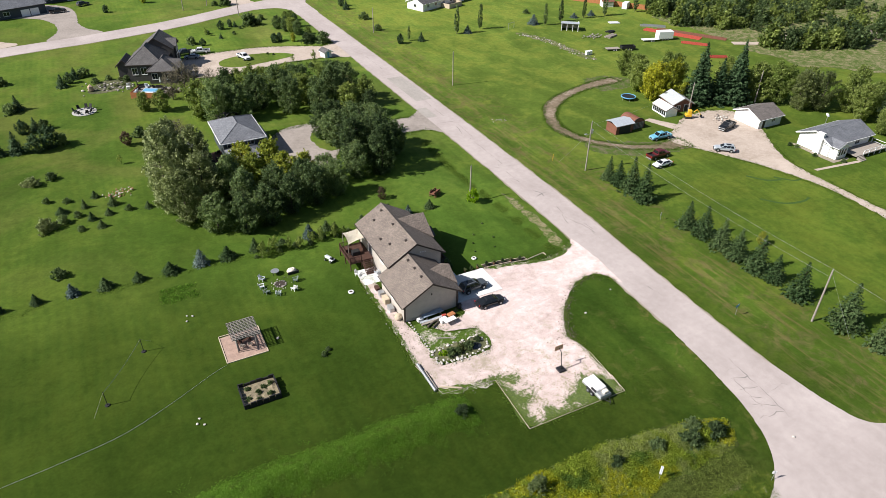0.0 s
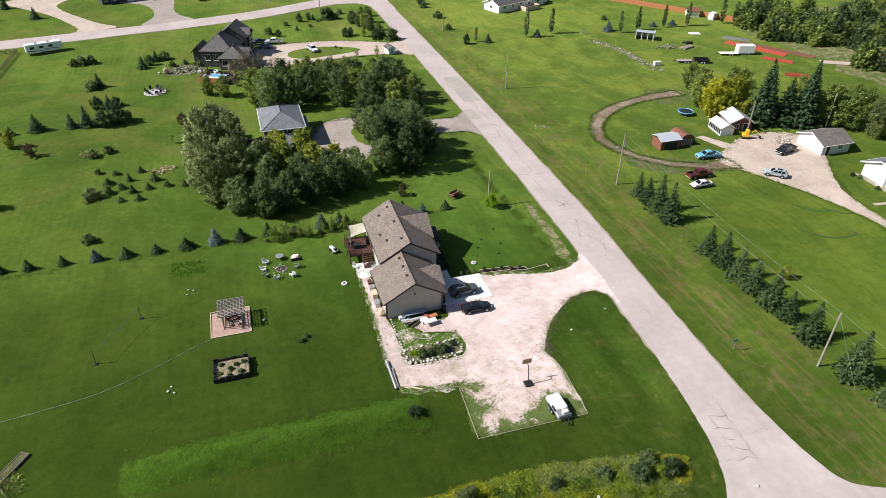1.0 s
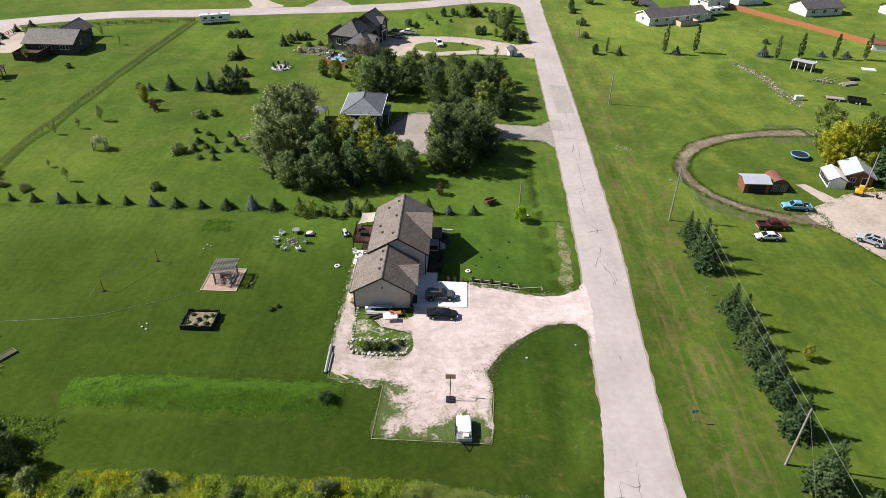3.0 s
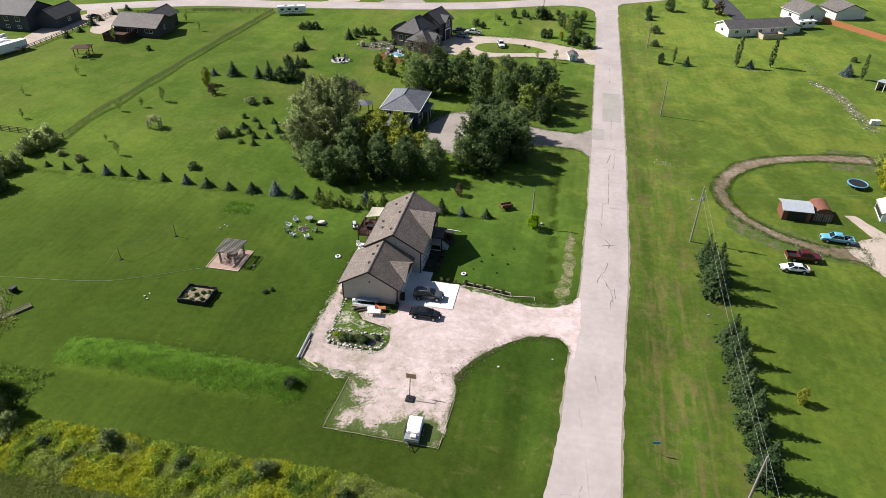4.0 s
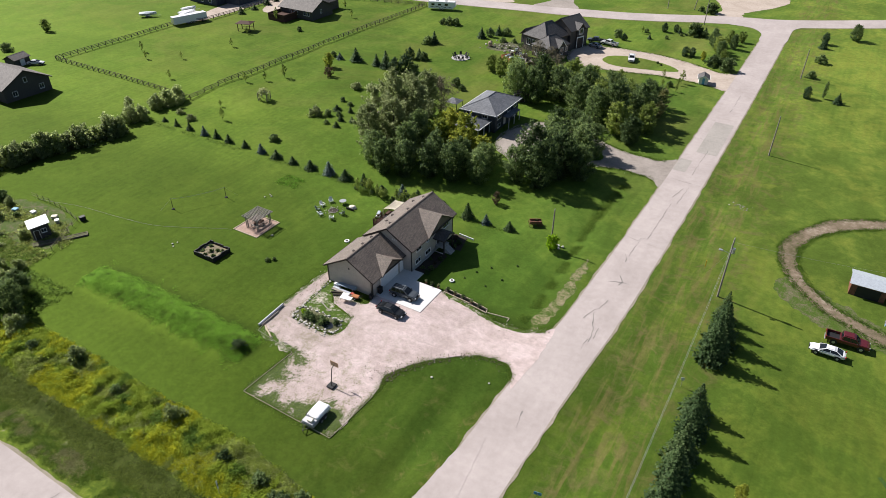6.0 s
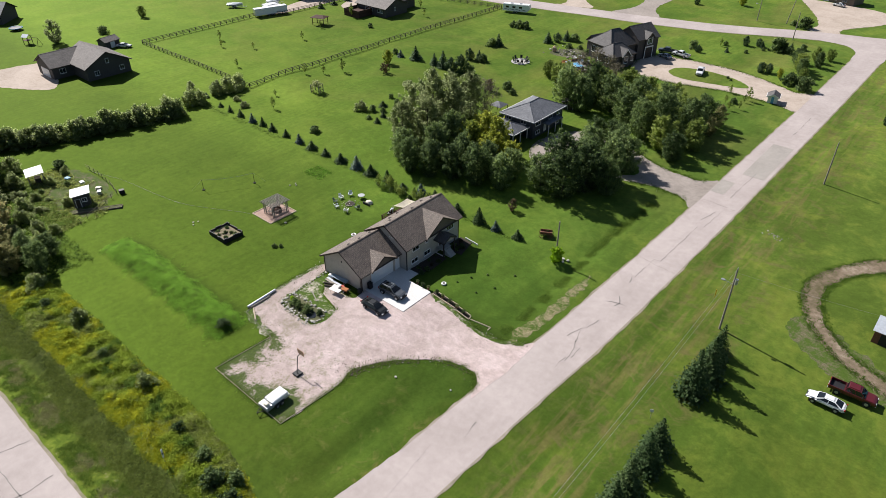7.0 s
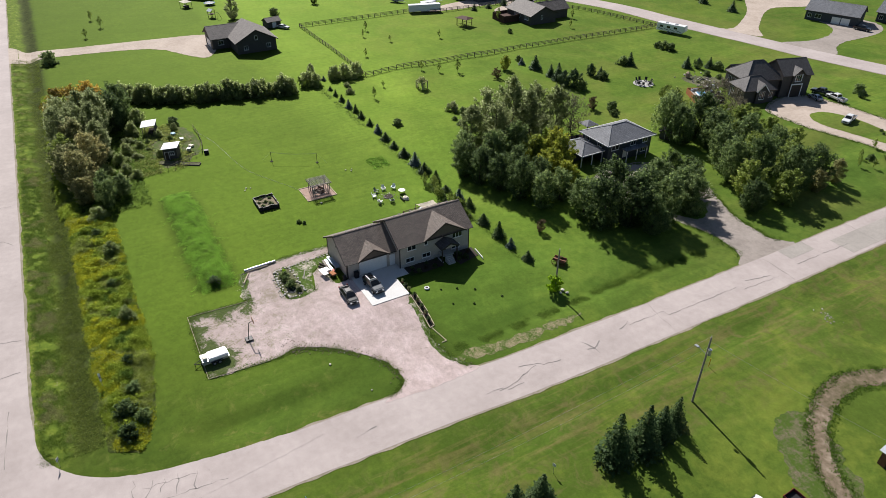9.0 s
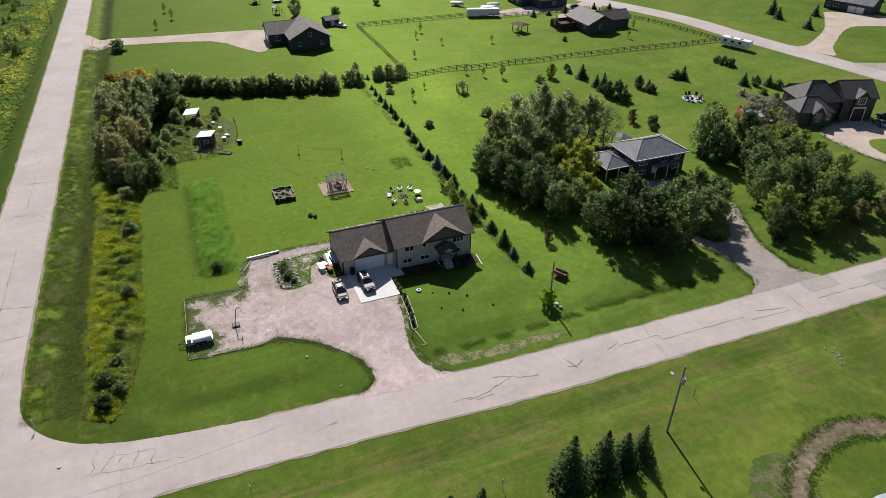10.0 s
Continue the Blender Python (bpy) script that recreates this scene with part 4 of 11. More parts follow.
# dry strips of verge beside the road
for outline in ([(33.4, 6.5), (35.0, 6.5), (35.8, 14.0), (35.4, 27.0), (34.2, 27.0), (33.8, 16.0)],):
    tagged(sheet("bare_verge", outline, M["dry_verge"], 0.02, 0.9, 0.5, 3), "scuffed dry verge beside the road", "verge", kind="structure")

tagged(sheet("ditch_bank", [(-36.0, -40.3), (20.0, -40.3), (27.5, -39.0), (29.5, -36.0), (24.0, -33.2), (12.0, -31.9), (-36.0, -31.8)], M["ditch"], 0.03, 0.4, 0.5, 1), "weedy soil of the ditch bank", "ditch", kind="structure")
# bare earth worn into the farm grass and the garden corner
for name, outline, label in (("bare_earth", [(91.0, 67.0), (101.0, 66.0), (104.0, 71.0), (99.0, 77.0), (90.0, 75.5)], "bare brown earth at the end of the track"), ("bare_earth", [(64.0, 36.0), (72.0, 30.0), (82.0, 27.5), (86.0, 31.0), (78.0, 35.5), (70.0, 39.5), (66.0, 42.0)], "churned earth beside the parked cars"), ("garden_soil", [(-74.5, -19.5), (-74.0, -16.0), (-68.8, -10.2), (-61.6, -9.3), (-53.2, -10.7), (-49.2, -18.0), (-51.8, -19.4), (-59.5, -23.0), (-66.8, -22.5)], "rough trodden ground of the garden corner")):
    tagged(sheet(name, outline, M["bare_earth"], 0.022, 1.3, 0.35, 3), label, "bare ground", kind="structure")
tagged(sheet("yard_strip", [(87.0, 45.4), (89.0, 45.6), (93.4, 38.6), (91.6, 36.8), (89.6, 38.0)], M["yard"], 0.055, 0.2, 0.7, 1), "pale strip of packed sand beside the sheds", "path", kind="structure")
# rough scrub ground behind the farm, its track and gravel pit
tagged(sheet("scrub_ground", [(160.0, 60.0), (163.0, 92.0), (158.0, 118.0), (176.0, 134.0), (230.0, 140.0), (330.0, 120.0), (360.0, 40.0), (300.0, -10.0), (205.0, 20.0), (178.0, 42.0)], M["dry_verge"], 0.05, 3.0, 0.1, 3, None, 4.0), "rough olive scrub ground", "scrubland", kind="structure")
tagged(strip("scrub_track", catmull([(160.0, 84.0), (172.0, 79.0), (184.0, 81.5), (197.0, 82.4), (215.0, 81.7), (245.0, 76.0)], 6, False), 1.6, M["yard"], 0.09, 3), "pale earth track through the scrub", "track", kind="structure")
tagged(sheet("gravel_pit", [(208.0, 66.0), (211.0, 71.0), (216.5, 76.0), (226.0, 73.0), (222.0, 66.0), (213.0, 62.5)], M["yard"], 0.1, 1.2, 0.4, 3), "pale heap ground of dug gravel", "gravel", kind="structure")
tagged(sheet("weed_strip", [(99.0, 125.0), (103.0, 114.0), (103.6, 103.0), (104.5, 91.0), (107.5, 91.0), (107.0, 104.0), (106.2, 115.0), (102.5, 125.0)], M["dry_verge"], 0.03, 0.9, 0.5, 3), "weedy strip of rubble along the field edge", "verge", kind="structure")
# grass and dirt creeping over the drive's edges
def creeping_edge(pts, half):
    line = dense(catmull(pts, 5, False), 1.0)
    left, right = [], []
    for i, p in enumerate(line):
        a, b = line[max(0, i - 1)], line[min(len(line) - 1, i + 1)]
        d = Vector((b[0] - a[0], b[1] - a[1])).normalized()
        w = half * (0.6 + 0.7 * abs(noise.noise(Vector((p[0] * 0.6, p[1] * 0.6, 11)))))
        left.append((p[0] - d.y * w, p[1] + d.x * w))
        right.append((p[0] + d.y * w, p[1] - d.x * w))
    return tagged(sheet("drive_edge", left + right[::-1], M["patchy_edge"], 0.066, 0.4, 1.1, 1), "gravel edge half grown over with grass", "drive edge", kind="structure")


creeping_edge([(-1.8, -14.6), (2.0, -15.7), (5.6, -16.1)], 0.8)
creeping_edge([(18.5, 6.5), (24.0, 5.8), (29.0, 4.8), (33.0, 5.2), (35.8, 7.0)], 0.5)
creeping_edge([(-1.9, 11.5), (-1.9, 2.0), (-2.2, -8.5)], 0.35)

# ---- houses ----
def window(parent, m, w, h, panes=2, label="white-framed window", frame_mat="trim_white", rows=1, curtain=False):
    """A window set on a wall: m puts its middle on the wall, its y facing in, x along the wall."""
    f = 0.07
    bm = B()
    ring = [[bm.verts.new((sx * (w / 2 + e), y, sz * (h / 2 + e))) for sx, sz in ((-1, -1), (1, -1), (1, 1), (-1, 1))] for e, y in ((f, -0.05), (0.0, -0.05), (0.0, 0.06), (f, 0.06))]
    for a, b in zip(ring, ring[1:] + ring[:1]):
        for k in range(4):
            bm.faces.new((a[k], a[(k + 1) % 4], b[(k + 1) % 4], b[k]))
    bmesh.ops.recalc_face_normals(bm, faces=bm.faces[:])
    ob = part("window", bm, M[frame_mat], parent, label)
    ob.matrix_basis = m
    for i in range(1, panes):
        x = -w / 2 + w * i / panes
        bm = B()
        box(bm, x - 0.03, x + 0.03, -0.04, 0.05, -h / 2, h / 2)
        part("mullion", bm, M[frame_mat], ob)
    for i in range(1, rows):
        z = -h / 2 + h * i / rows
        bm = B()
        box(bm, -w / 2, w / 2, -0.035, -0.01, z - 0.02, z + 0.02)
        part("glazing_bar", bm, M[frame_mat], ob)
    for i in range(panes):
        bm = B()
        x = -w / 2 + w * i / panes
        box(bm, x + 0.03, x + w / panes - 0.03, 0.0, 0.03, -h / 2, h / 2)
        part("pane", bm, M["glass"], ob)
    bm = B()
    box(bm, -w / 2 - 0.1, w / 2 + 0.1, -0.12, 0.0, -h / 2 - f - 0.04, -h / 2 - f)
    part("window_sill", bm, M[frame_mat], ob)
    return ob


def face(side, a, z, at):
    """Pose for a window or door on a wall that faces e, w, n or s; a along the wall, at its plane."""
    return {"e": pose(at, a, z, 0, 0, 90), "w": pose(at, a, z, 0, 0, -90), "s": pose(a, at, z, 0, 0, 0), "n": pose(a, at, z, 0, 0, 180)}[side]


def hinge_door(parent, m, w=0.91, h=2.05, mat_key="white_paint", label="white panelled door"):
    bm = B()
    box(bm, -w / 2, w / 2, -0.05, 0.02, 0, h, None, 0.01)
    for x in (-w * 0.36, w * 0.04):
        for z0, z1 in ((0.2, 0.85), (1.0, 1.85)):
            box(bm, x, x + w * 0.32, -0.065, -0.045, z0, z1, None, 0.01)
    ob = part("door", bm, M[mat_key], parent, label)
    ob.matrix_basis = m
    bm = B()
    for x in (-w / 2 - 0.08, w / 2):
        box(bm, x, x + 0.08, -0.04, 0.03, 0, h + 0.08)
    box(bm, -w / 2, w / 2, -0.04, 0.03, h, h + 0.08)
    part("door_frame", bm, M["trim_white"], ob)
    bm = B()
    rod(bm, (w * 0.4, -0.05, 1.0), (w * 0.4, -0.13, 1.0), 0.03)
    part("door_handle", bm, M["grey_metal"], ob)
    return ob


def garage_door(parent, m, w, h, mat_key="white_paint", label="white sectional garage door"):
    bm = B()
    box(bm, -w / 2, w / 2, -0.03, 0.03, 0, h)
    ob = part("garage_door", bm, M[mat_key], parent, label)
    ob.matrix_basis = m
    rows, cols = 4, max(2, round(w / 0.6))
    for r in range(rows):
        bm = B()
        z0, z1 = h * r / rows + 0.015, h * (r + 1) / rows - 0.015
        box(bm, -w / 2 + 0.01, w / 2 - 0.01, -0.055, -0.03, z0, z1, None, 0.008)
        for c in range(cols):
            x = -w / 2 + w * c / cols
            box(bm, x + 0.09, x + w / cols - 0.09, -0.067, -0.053, z0 + 0.09, z1 - 0.09, None, 0.006)
        part("panel", bm, M[mat_key], ob)
    bm = B()
    for x in (-w / 2 - 0.12, w / 2):
        box(bm, x, x + 0.12, -0.06, 0.03, 0, h + 0.12)
    box(bm, -w / 2, w / 2, -0.06, 0.03, h, h + 0.12)
    part("door_frame", bm, M["trim_white"], ob)
    return ob


def gable_roof(parent, x0, x1, y0, y1, ridge_z, eave_z, mat_key, along="y", ridge=None, fascia="trim_dark", name="roof", over=0.0, ext=None):
    """Two plates with thickness, meeting in a ridge along y or x. x0..y1 are the eave edges."""
    def P(a, b, z):
        return (a, b, z) if along == "y" else (b, a, z)
    a0, a1, b0, b1 = (x0, x1, y0, y1) if along == "y" else (y0, y1, x0, x1)
    mid = (a0 + a1) / 2 if ridge is None else ridge
    t = 0.16
    bm = B()
    slab(bm, [P(a0, b0, eave_z), P(mid, b0, ridge_z), P(mid, b1, ridge_z), P(a0, b1, eave_z)], t)
    slab(bm, [P(mid, b0, ridge_z), P(a1, b0, eave_z), P(a1, b1, eave_z), P(mid, b1, ridge_z)], t)
    roof = part(name, bm, M[mat_key], parent)
    for b in (b0, b1):
        for a, c in ((a0, mid), (a1, mid)):
            bm = B()
            q = [P(a, b - 0.025, eave_z - 0.02), P(c, b - 0.025, ridge_z - 0.02), P(c, b + 0.025, ridge_z - 0.02), P(a, b + 0.025, eave_z - 0.02)]
            slab(bm, q, 0.24)
            part("fascia", bm, M[fascia], roof)
    for a in (a0, a1):
        bm = B()
        s = -0.11 if a == a0 else 0.11
        c = [(a, b0, eave_z - 0.17), (a + s, b0, eave_z - 0.15), (a + s, b0, eave_z - 0.03), (a, b0, eave_z - 0.04)]
        if along == "y":
            prism(bm, [(q[0], q[2]) for q in c], "y", b0, b1)
        else:
            prism(bm, [(q[0], q[2]) for q in c], "x", b0, b1)
        part("gutter", bm, M[fascia], roof)
    # ridge cap
    bm = B()
    slab(bm, [P(mid - 0.16, b0, ridge_z - 0.045), P(mid, b0, ridge_z + 0.035), P(mid, b1, ridge_z + 0.035), P(mid - 0.16, b1, ridge_z - 0.045)], 0.02)
    slab(bm, [P(mid, b0, ridge_z + 0.035), P(mid + 0.16, b0, ridge_z - 0.045), P(mid + 0.16, b1, ridge_z - 0.045), P(mid, b1, ridge_z + 0.035)], 0.02)
    part("ridge_cap", bm, M[mat_key], roof)
    return roof


def gable_walls(parent, x0, x1, y0, y1, z0, eave_z, ridge_z, mat_key, along="y", ridge=None, t=0.18, openings=()):
    """Four walls with thickness, the gable ends rising to the ridge."""
    mid = ((x0 + x1) / 2 if along == "y" else (y0 + y1) / 2) if ridge is None else ridge
    out = []
    if along == "y":
        for y in (y0, y1 - t):
            bm = B()
            prism(bm, [(x0, z0), (x1, z0), (x1, eave_z), (mid, ridge_z), (x0, eave_z)], "y", y, y + t)
            out.append(part("wall", bm, M[mat_key], parent))
        for x in (x0, x1 - t):
            bm = B()
            box(bm, x, x + t, y0 + t, y1 - t, z0, eave_z)
            out.append(part("wall", bm, M[mat_key], parent))
    else:
        for x in (x0, x1 - t):
            bm = B()
            prism(bm, [(y0, z0), (y1, z0), (y1, eave_z), (mid, ridge_z), (y0, eave_z)], "x", x, x + t)
            out.append(part("wall", bm, M[mat_key], parent))
        for y in (y0, y1 - t):
            bm = B()
            box(bm, x0 + t, x1 - t, y, y + t, z0, eave_z)
            out.append(part("wall", bm, M[mat_key], parent))
    return out


def roof_vent(parent, x, y, z):
    bm = B()
    box(bm, x - 0.18, x + 0.18, y - 0.18, y + 0.18, z - 0.12, z + 0.06, None, 0.03)
    box(bm, x - 0.24, x + 0.24, y - 0.24, y + 0.24, z + 0.08, z + 0.14, None, 0.03)
    box(bm, x - 0.12, x + 0.12, y - 0.12, y + 0.12, z + 0.05, z + 0.09)
    part("roof_vent", bm, M["trim_dark"], parent)


G0 = 0.42   # ground at the home
home = thing("house", "taupe bi-level family house with brown shingle roofs and an attached garage", "house")
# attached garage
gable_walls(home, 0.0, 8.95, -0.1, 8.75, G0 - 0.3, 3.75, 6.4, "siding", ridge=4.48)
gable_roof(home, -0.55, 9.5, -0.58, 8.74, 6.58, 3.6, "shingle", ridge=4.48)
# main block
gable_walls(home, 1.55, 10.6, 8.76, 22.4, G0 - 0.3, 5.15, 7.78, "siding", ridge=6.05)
gable_roof(home, 1.03, 11.12, 8.27, 22.9, 7.97, 4.95, "shingle", ridge=6.05)


def cross_gable(parent, xb, xf, y0, y1, ridge_z, eave_z, wall_x, mat_key, wall_key):
    """A gable that faces the front and runs back into the main slope."""
    mid = (y0 + y1) / 2
    bm = B()
    # each side plate runs back along its valley
    for y in (y0, y1):
        slab(bm, [(xf, y, eave_z), (xf, mid, ridge_z), (xb, mid, ridge_z)], 0.14)
    r = part("front_gable_roof", bm, M[mat_key], parent)
    for y in (y0, y1):
        bm = B()
        slab(bm, [(xf - 0.02, y, eave_z - 0.02), (xf + 0.03, y, eave_z - 0.02), (xf + 0.03, mid, ridge_z - 0.02), (xf - 0.02, mid, ridge_z - 0.02)], 0.22)
        part("fascia", bm, M["trim_dark"], r)
    bm = B()
    prism(bm, [(y0 + 0.3, eave_z - 0.05), (y1 - 0.3, eave_z - 0.05), (mid, ridge_z - 0.2)], "x", wall_x - 0.12, wall_x)
    part("gable_wall", bm, M[wall_key], parent)
    return r


# soffit shade is painted into the dark brown of these gable walls
cross_gable(home, 6.45, 9.82, 1.5, 7.45, 5.38, 3.62, 9.45, "shingle", "shade_brown")
cross_gable(home, 6.35, 11.45, 12.95, 21.45, 7.62, 5.0, 11.0, "shingle", "shade_brown")
# soffit bands under the front gables
bm = B()
box(bm, 8.95, 9.6, 1.6, 7.35, 3.42, 3.56)
part("soffit", bm, M["trim_dark"], home)
bm = B()
box(bm, 10.6, 11.25, 13.05, 21.35, 4.82, 4.96)
part("soffit", bm, M["trim_dark"], home)
# parged foundation
bm = B()
box(bm, 10.58, 10.66, 8.9, 22.3, G0 - 0.3, 1.05)
part("foundation", bm, M["parge"], home, "grey parged foundation band")
# corner boards
for x, y, z1 in ((-0.02, -0.12, 3.7), (8.93, -0.12, 3.7), (10.58, 8.74, 5.0), (10.58, 22.3, 5.0), (1.5, 22.3, 5.0)):
    bm = B()
    box(bm, x - 0.06, x + 0.08, y - 0.02, y + 0.14, G0 - 0.1, z1 - 0.15)
    part("corner_board", bm, M["trim_dark"], home)
garage_door(home, face("e", 4.55, G0 + 0.15, 8.98), 4.75, 2.35)
hinge_door(home, face("e", 8.12, G0 + 0.15, 8.99), 0.85, 2.1)
W = [("e", 11.05, 4.25, 10.63, 1.55, 1.25, 2), ("e", 13.8, 4.35, 10.63, 0.55, 1.05, 1), ("e", 19.95, 4.15, 10.63, 1.9, 1.25, 3), ("e", 10.65, 1.75, 10.68, 1.5, 0.75, 2), ("e", 13.8, 1.75, 10.68, 1.5, 0.75, 2), ("e", 19.6, 1.75, 10.68, 1.5, 0.75, 2),
     ("w", 12.0, 4.1, 1.52, 1.2, 1.1, 2), ("w", 20.5, 4.1, 1.52, 1.6, 1.2, 2), ("w", 4.2, 2.6, -0.03, 1.0, 0.7, 2), ("n", 6.0, 4.2, 22.43, 1.4, 1.2, 2)]
for side, a, z, at, w, h, n in W:
    window(home, face(side, a, z, at), w, h, n)
hinge_door(home, face("e", 17.3, 1.6, 10.66), 0.95, 2.1, "trim_dark", "dark front door")
hinge_door(home, face("w", 17.2, 2.0, 1.5), 1.6, 2.05, "glass", "glazed patio door")
for x, y in ((3.2, 12.5), (3.6, 20.2), (5.2, 10.6), (5.3, 16.0), (5.3, 21.0), (2.6, 15.0)):
    roof_vent(home, x, y, 7.97 - abs(x - 6.05) * 0.6)
for x, y in ((3.9, 2.2), (3.9, 4.6), (3.9, 7.0)):
    roof_vent(home, x, y, 6.58 - abs(x - 4.48) * 0.6)
bm = B()
box(bm, 4.38, 4.58, -0.2, -0.1, 4.15, 4.5, None, 0.03)
part("wall_lamp", bm, M["black"], home, "small black wall lamp")
for x in (6.9, 7.3, 7.7):
    bm = B()
    rod(bm, (x, 8.76, 5.9 - (x - 6.9) * 0.1), (x, 8.66, 5.9 - (x - 6.9) * 0.1), 0.1, None, 8)
    part("vent_cap", bm, M["trim_white"], home, "small white wall vent")
bm = B()
rod(bm, (8.75, -0.16, 0.5), (8.75, -0.16, 3.5), 0.05, None, 6)
part("downspout", bm, M["trim_dark"], home)
bm = B()
rod(bm, (0.1, -0.16, 0.5), (0.1, -0.16, 3.5), 0.05, None, 6)
part("downspout", bm, M["trim_dark"], home)

# entry porch with its small roof, posts and steps
porch = gable_roof(home, 10.5, 13.0, 15.6, 19.0, 4.35, 3.5, "shingle_dark", along="x", name="porch_roof")
bm = B()
box(bm, 10.66, 12.3, 16.2, 18.4, 1.42, 1.6, None, 0.02)
part("porch_floor", bm, M["parge"], home)
for y in (15.85, 18.75):
    bm = B()
    box(bm, 12.6, 12.8, y - 0.1, y + 0.1, 0.45, 3.45, None, 0.02)
    part("porch_post", bm, M["trim_dark"], home)
bm = B()
prism(bm, [(15.8, 3.42), (18.8, 3.42), (17.3, 4.15)], "x", 12.8, 12.88)
part("porch_gable", bm, M["siding"], home)
for i in range(5):
    bm = B()
    box(bm, 12.3 + 0.27 * i, 12.57 + 0.27 * i, 16.6, 18.0, 0.4, 1.42 - 0.19 * i, None, 0.01)
    part("step", bm, M["parge"], home)

# back deck with stairs, rails and shade sail
deck = thing("deck", "red-brown raised timber deck with rails and stairs", "deck", -2.6, 16.0, G0)
for i in range(28):
    bm = B()
    box(bm, 0.0, 4.1, 0.19 * i, 0.19 * i + 0.17, 1.55, 1.6)
    part("board", bm, M["deck_wood"], deck)
bm = B()
for y in (0.0, 5.2):
    box(bm, 0.0, 4.1, y, y + 0.06, 1.3, 1.55)
box(bm, 0.0, 0.06, 0.06, 5.2, 1.3, 1.55)
part("beam", bm, M["deck_wood"], deck)
for x, y in ((0.05, 0.05), (0.05, 2.6), (0.05, 5.2), (2.0, 0.05), (2.0, 5.2)):
    bm = B()
    box(bm, x - 0.07, x + 0.07, y - 0.07, y + 0.07, -0.1, 2.65)
    part("post", bm, M["deck_wood"], deck)
for a, b in (((0.05, 0.05), (0.05, 5.2)), ((0.05, 5.2), (4.0, 5.2)), ((0.05, 0.05), (1.9, 0.05))):
    n = int(math.dist(a, b) / 0.16)
    for i in range(1, n):
        x, y = a[0] + (b[0] - a[0]) * i / n, a[1] + (b[1] - a[1]) * i / n
        bm = B()
        box(bm, x - 0.02, x + 0.02, y - 0.02, y + 0.02, 1.7, 2.5)
        part("baluster", bm, M["deck_wood"], deck)
    bm = B()
    for z in (1.68, 2.52):
        box(bm, min(a[0], b[0]) - 0.04, max(a[0], b[0]) + 0.04, min(a[1], b[1]) - 0.04, max(a[1], b[1]) + 0.04, z, z + 0.07)
    part("rail", bm, M["deck_wood"], deck)
for i in range(8):
    bm = B()
    box(bm, 2.1, 3.5, -0.28 * (i + 1), -0.28 * i, 1.42 - 0.19 * i, 1.47 - 0.19 * i)
    part("tread", bm, M["deck_wood"], deck)
for x in (2.05, 3.5):
    bm = B()
    prism(bm, [(0.0, 1.2), (0.0, 1.5), (-2.3, 0.0), (-2.3, -0.1), (-2.0, -0.1)], "x", x, x + 0.05)
    part("stringer", bm, M["deck_wood"], deck)
    bm = B()
    slab(bm, [(x, 0.05, 2.45), (x + 0.06, 0.05, 2.45), (x + 0.06, -2.2, 0.95), (x, -2.2, 0.95)], 0.08)
    box(bm, x, x + 0.07, -2.25, -2.17, 0.0, 0.95)
    part("stair_rail", bm, M["deck_wood"], deck)

sail = thing("shade_sail", "cream canvas shade sail stretched over the deck", "shade sail", -1.6, 18.4, 0)
bm = B()
NS = 10
cs = [Vector((-0.3, 0.0, 4.15)), Vector((3.1, 0.1, 4.75)), Vector((3.1, 3.3, 4.85)), Vector((0.0, 3.5, 4.35))]
grid = []
for i in range(NS + 1):
    row = []
    for j in range(NS + 1):
        u, v = i / NS, j / NS
        # edges bow inwards, the middle sags
        uu, vv = u + 0.10 * (0.5 - u) * 4 * v * (1 - v), v + 0.10 * (0.5 - v) * 4 * u * (1 - u)
        p = cs[0] * (1 - uu) * (1 - vv) + cs[1] * uu * (1 - vv) + cs[2] * uu * vv + cs[3] * (1 - uu) * vv
        p.z -= 0.35 * 16 * u * (1 - u) * v * (1 - v)
        row.append(bm.verts.new(p))
    grid.append(row)
for i in range(NS):
    for j in range(NS):
        bm.faces.new((grid[i][j], grid[i + 1][j], grid[i + 1][j + 1], grid[i][j + 1]))
bmesh.ops.solidify(bm, geom=bm.faces[:], thickness=0.015)
part("canvas", bm, M["canvas"], sail)
for x, y, z in ((-0.35, 0.0, 4.2), (-0.05, 3.55, 4.4)):
    bm = B()
    rod(bm, (x, y, G0 - 0.1), (x, y, z), 0.06)
    part("post", bm, M["pole_wood"], sail)

# ---- plants: prototypes ----
def small_leaves(rng, centres, normals, sizes, slim=1.0):
    """One three-cornered leaf clump at each centre; slim above 1 makes blades."""
    n = len(centres)
    nn = normals / (np.linalg.norm(normals, axis=1, keepdims=True) + 1e-9)
    u = np.cross(nn, rng.normal(size=(n, 3)))
    u /= np.linalg.norm(u, axis=1, keepdims=True) + 1e-9
    w = np.cross(nn, u)
    s = sizes[:, None]
    u, w = u * slim, w / slim
    v = np.stack([centres + u * s * 0.62, centres - u * s * 0.42 + w * s * 0.44, centres - u * s * 0.40 - w * s * 0.42], 1)
    return v.reshape(-1, 3), np.arange(n * 3).reshape(-1, 3)


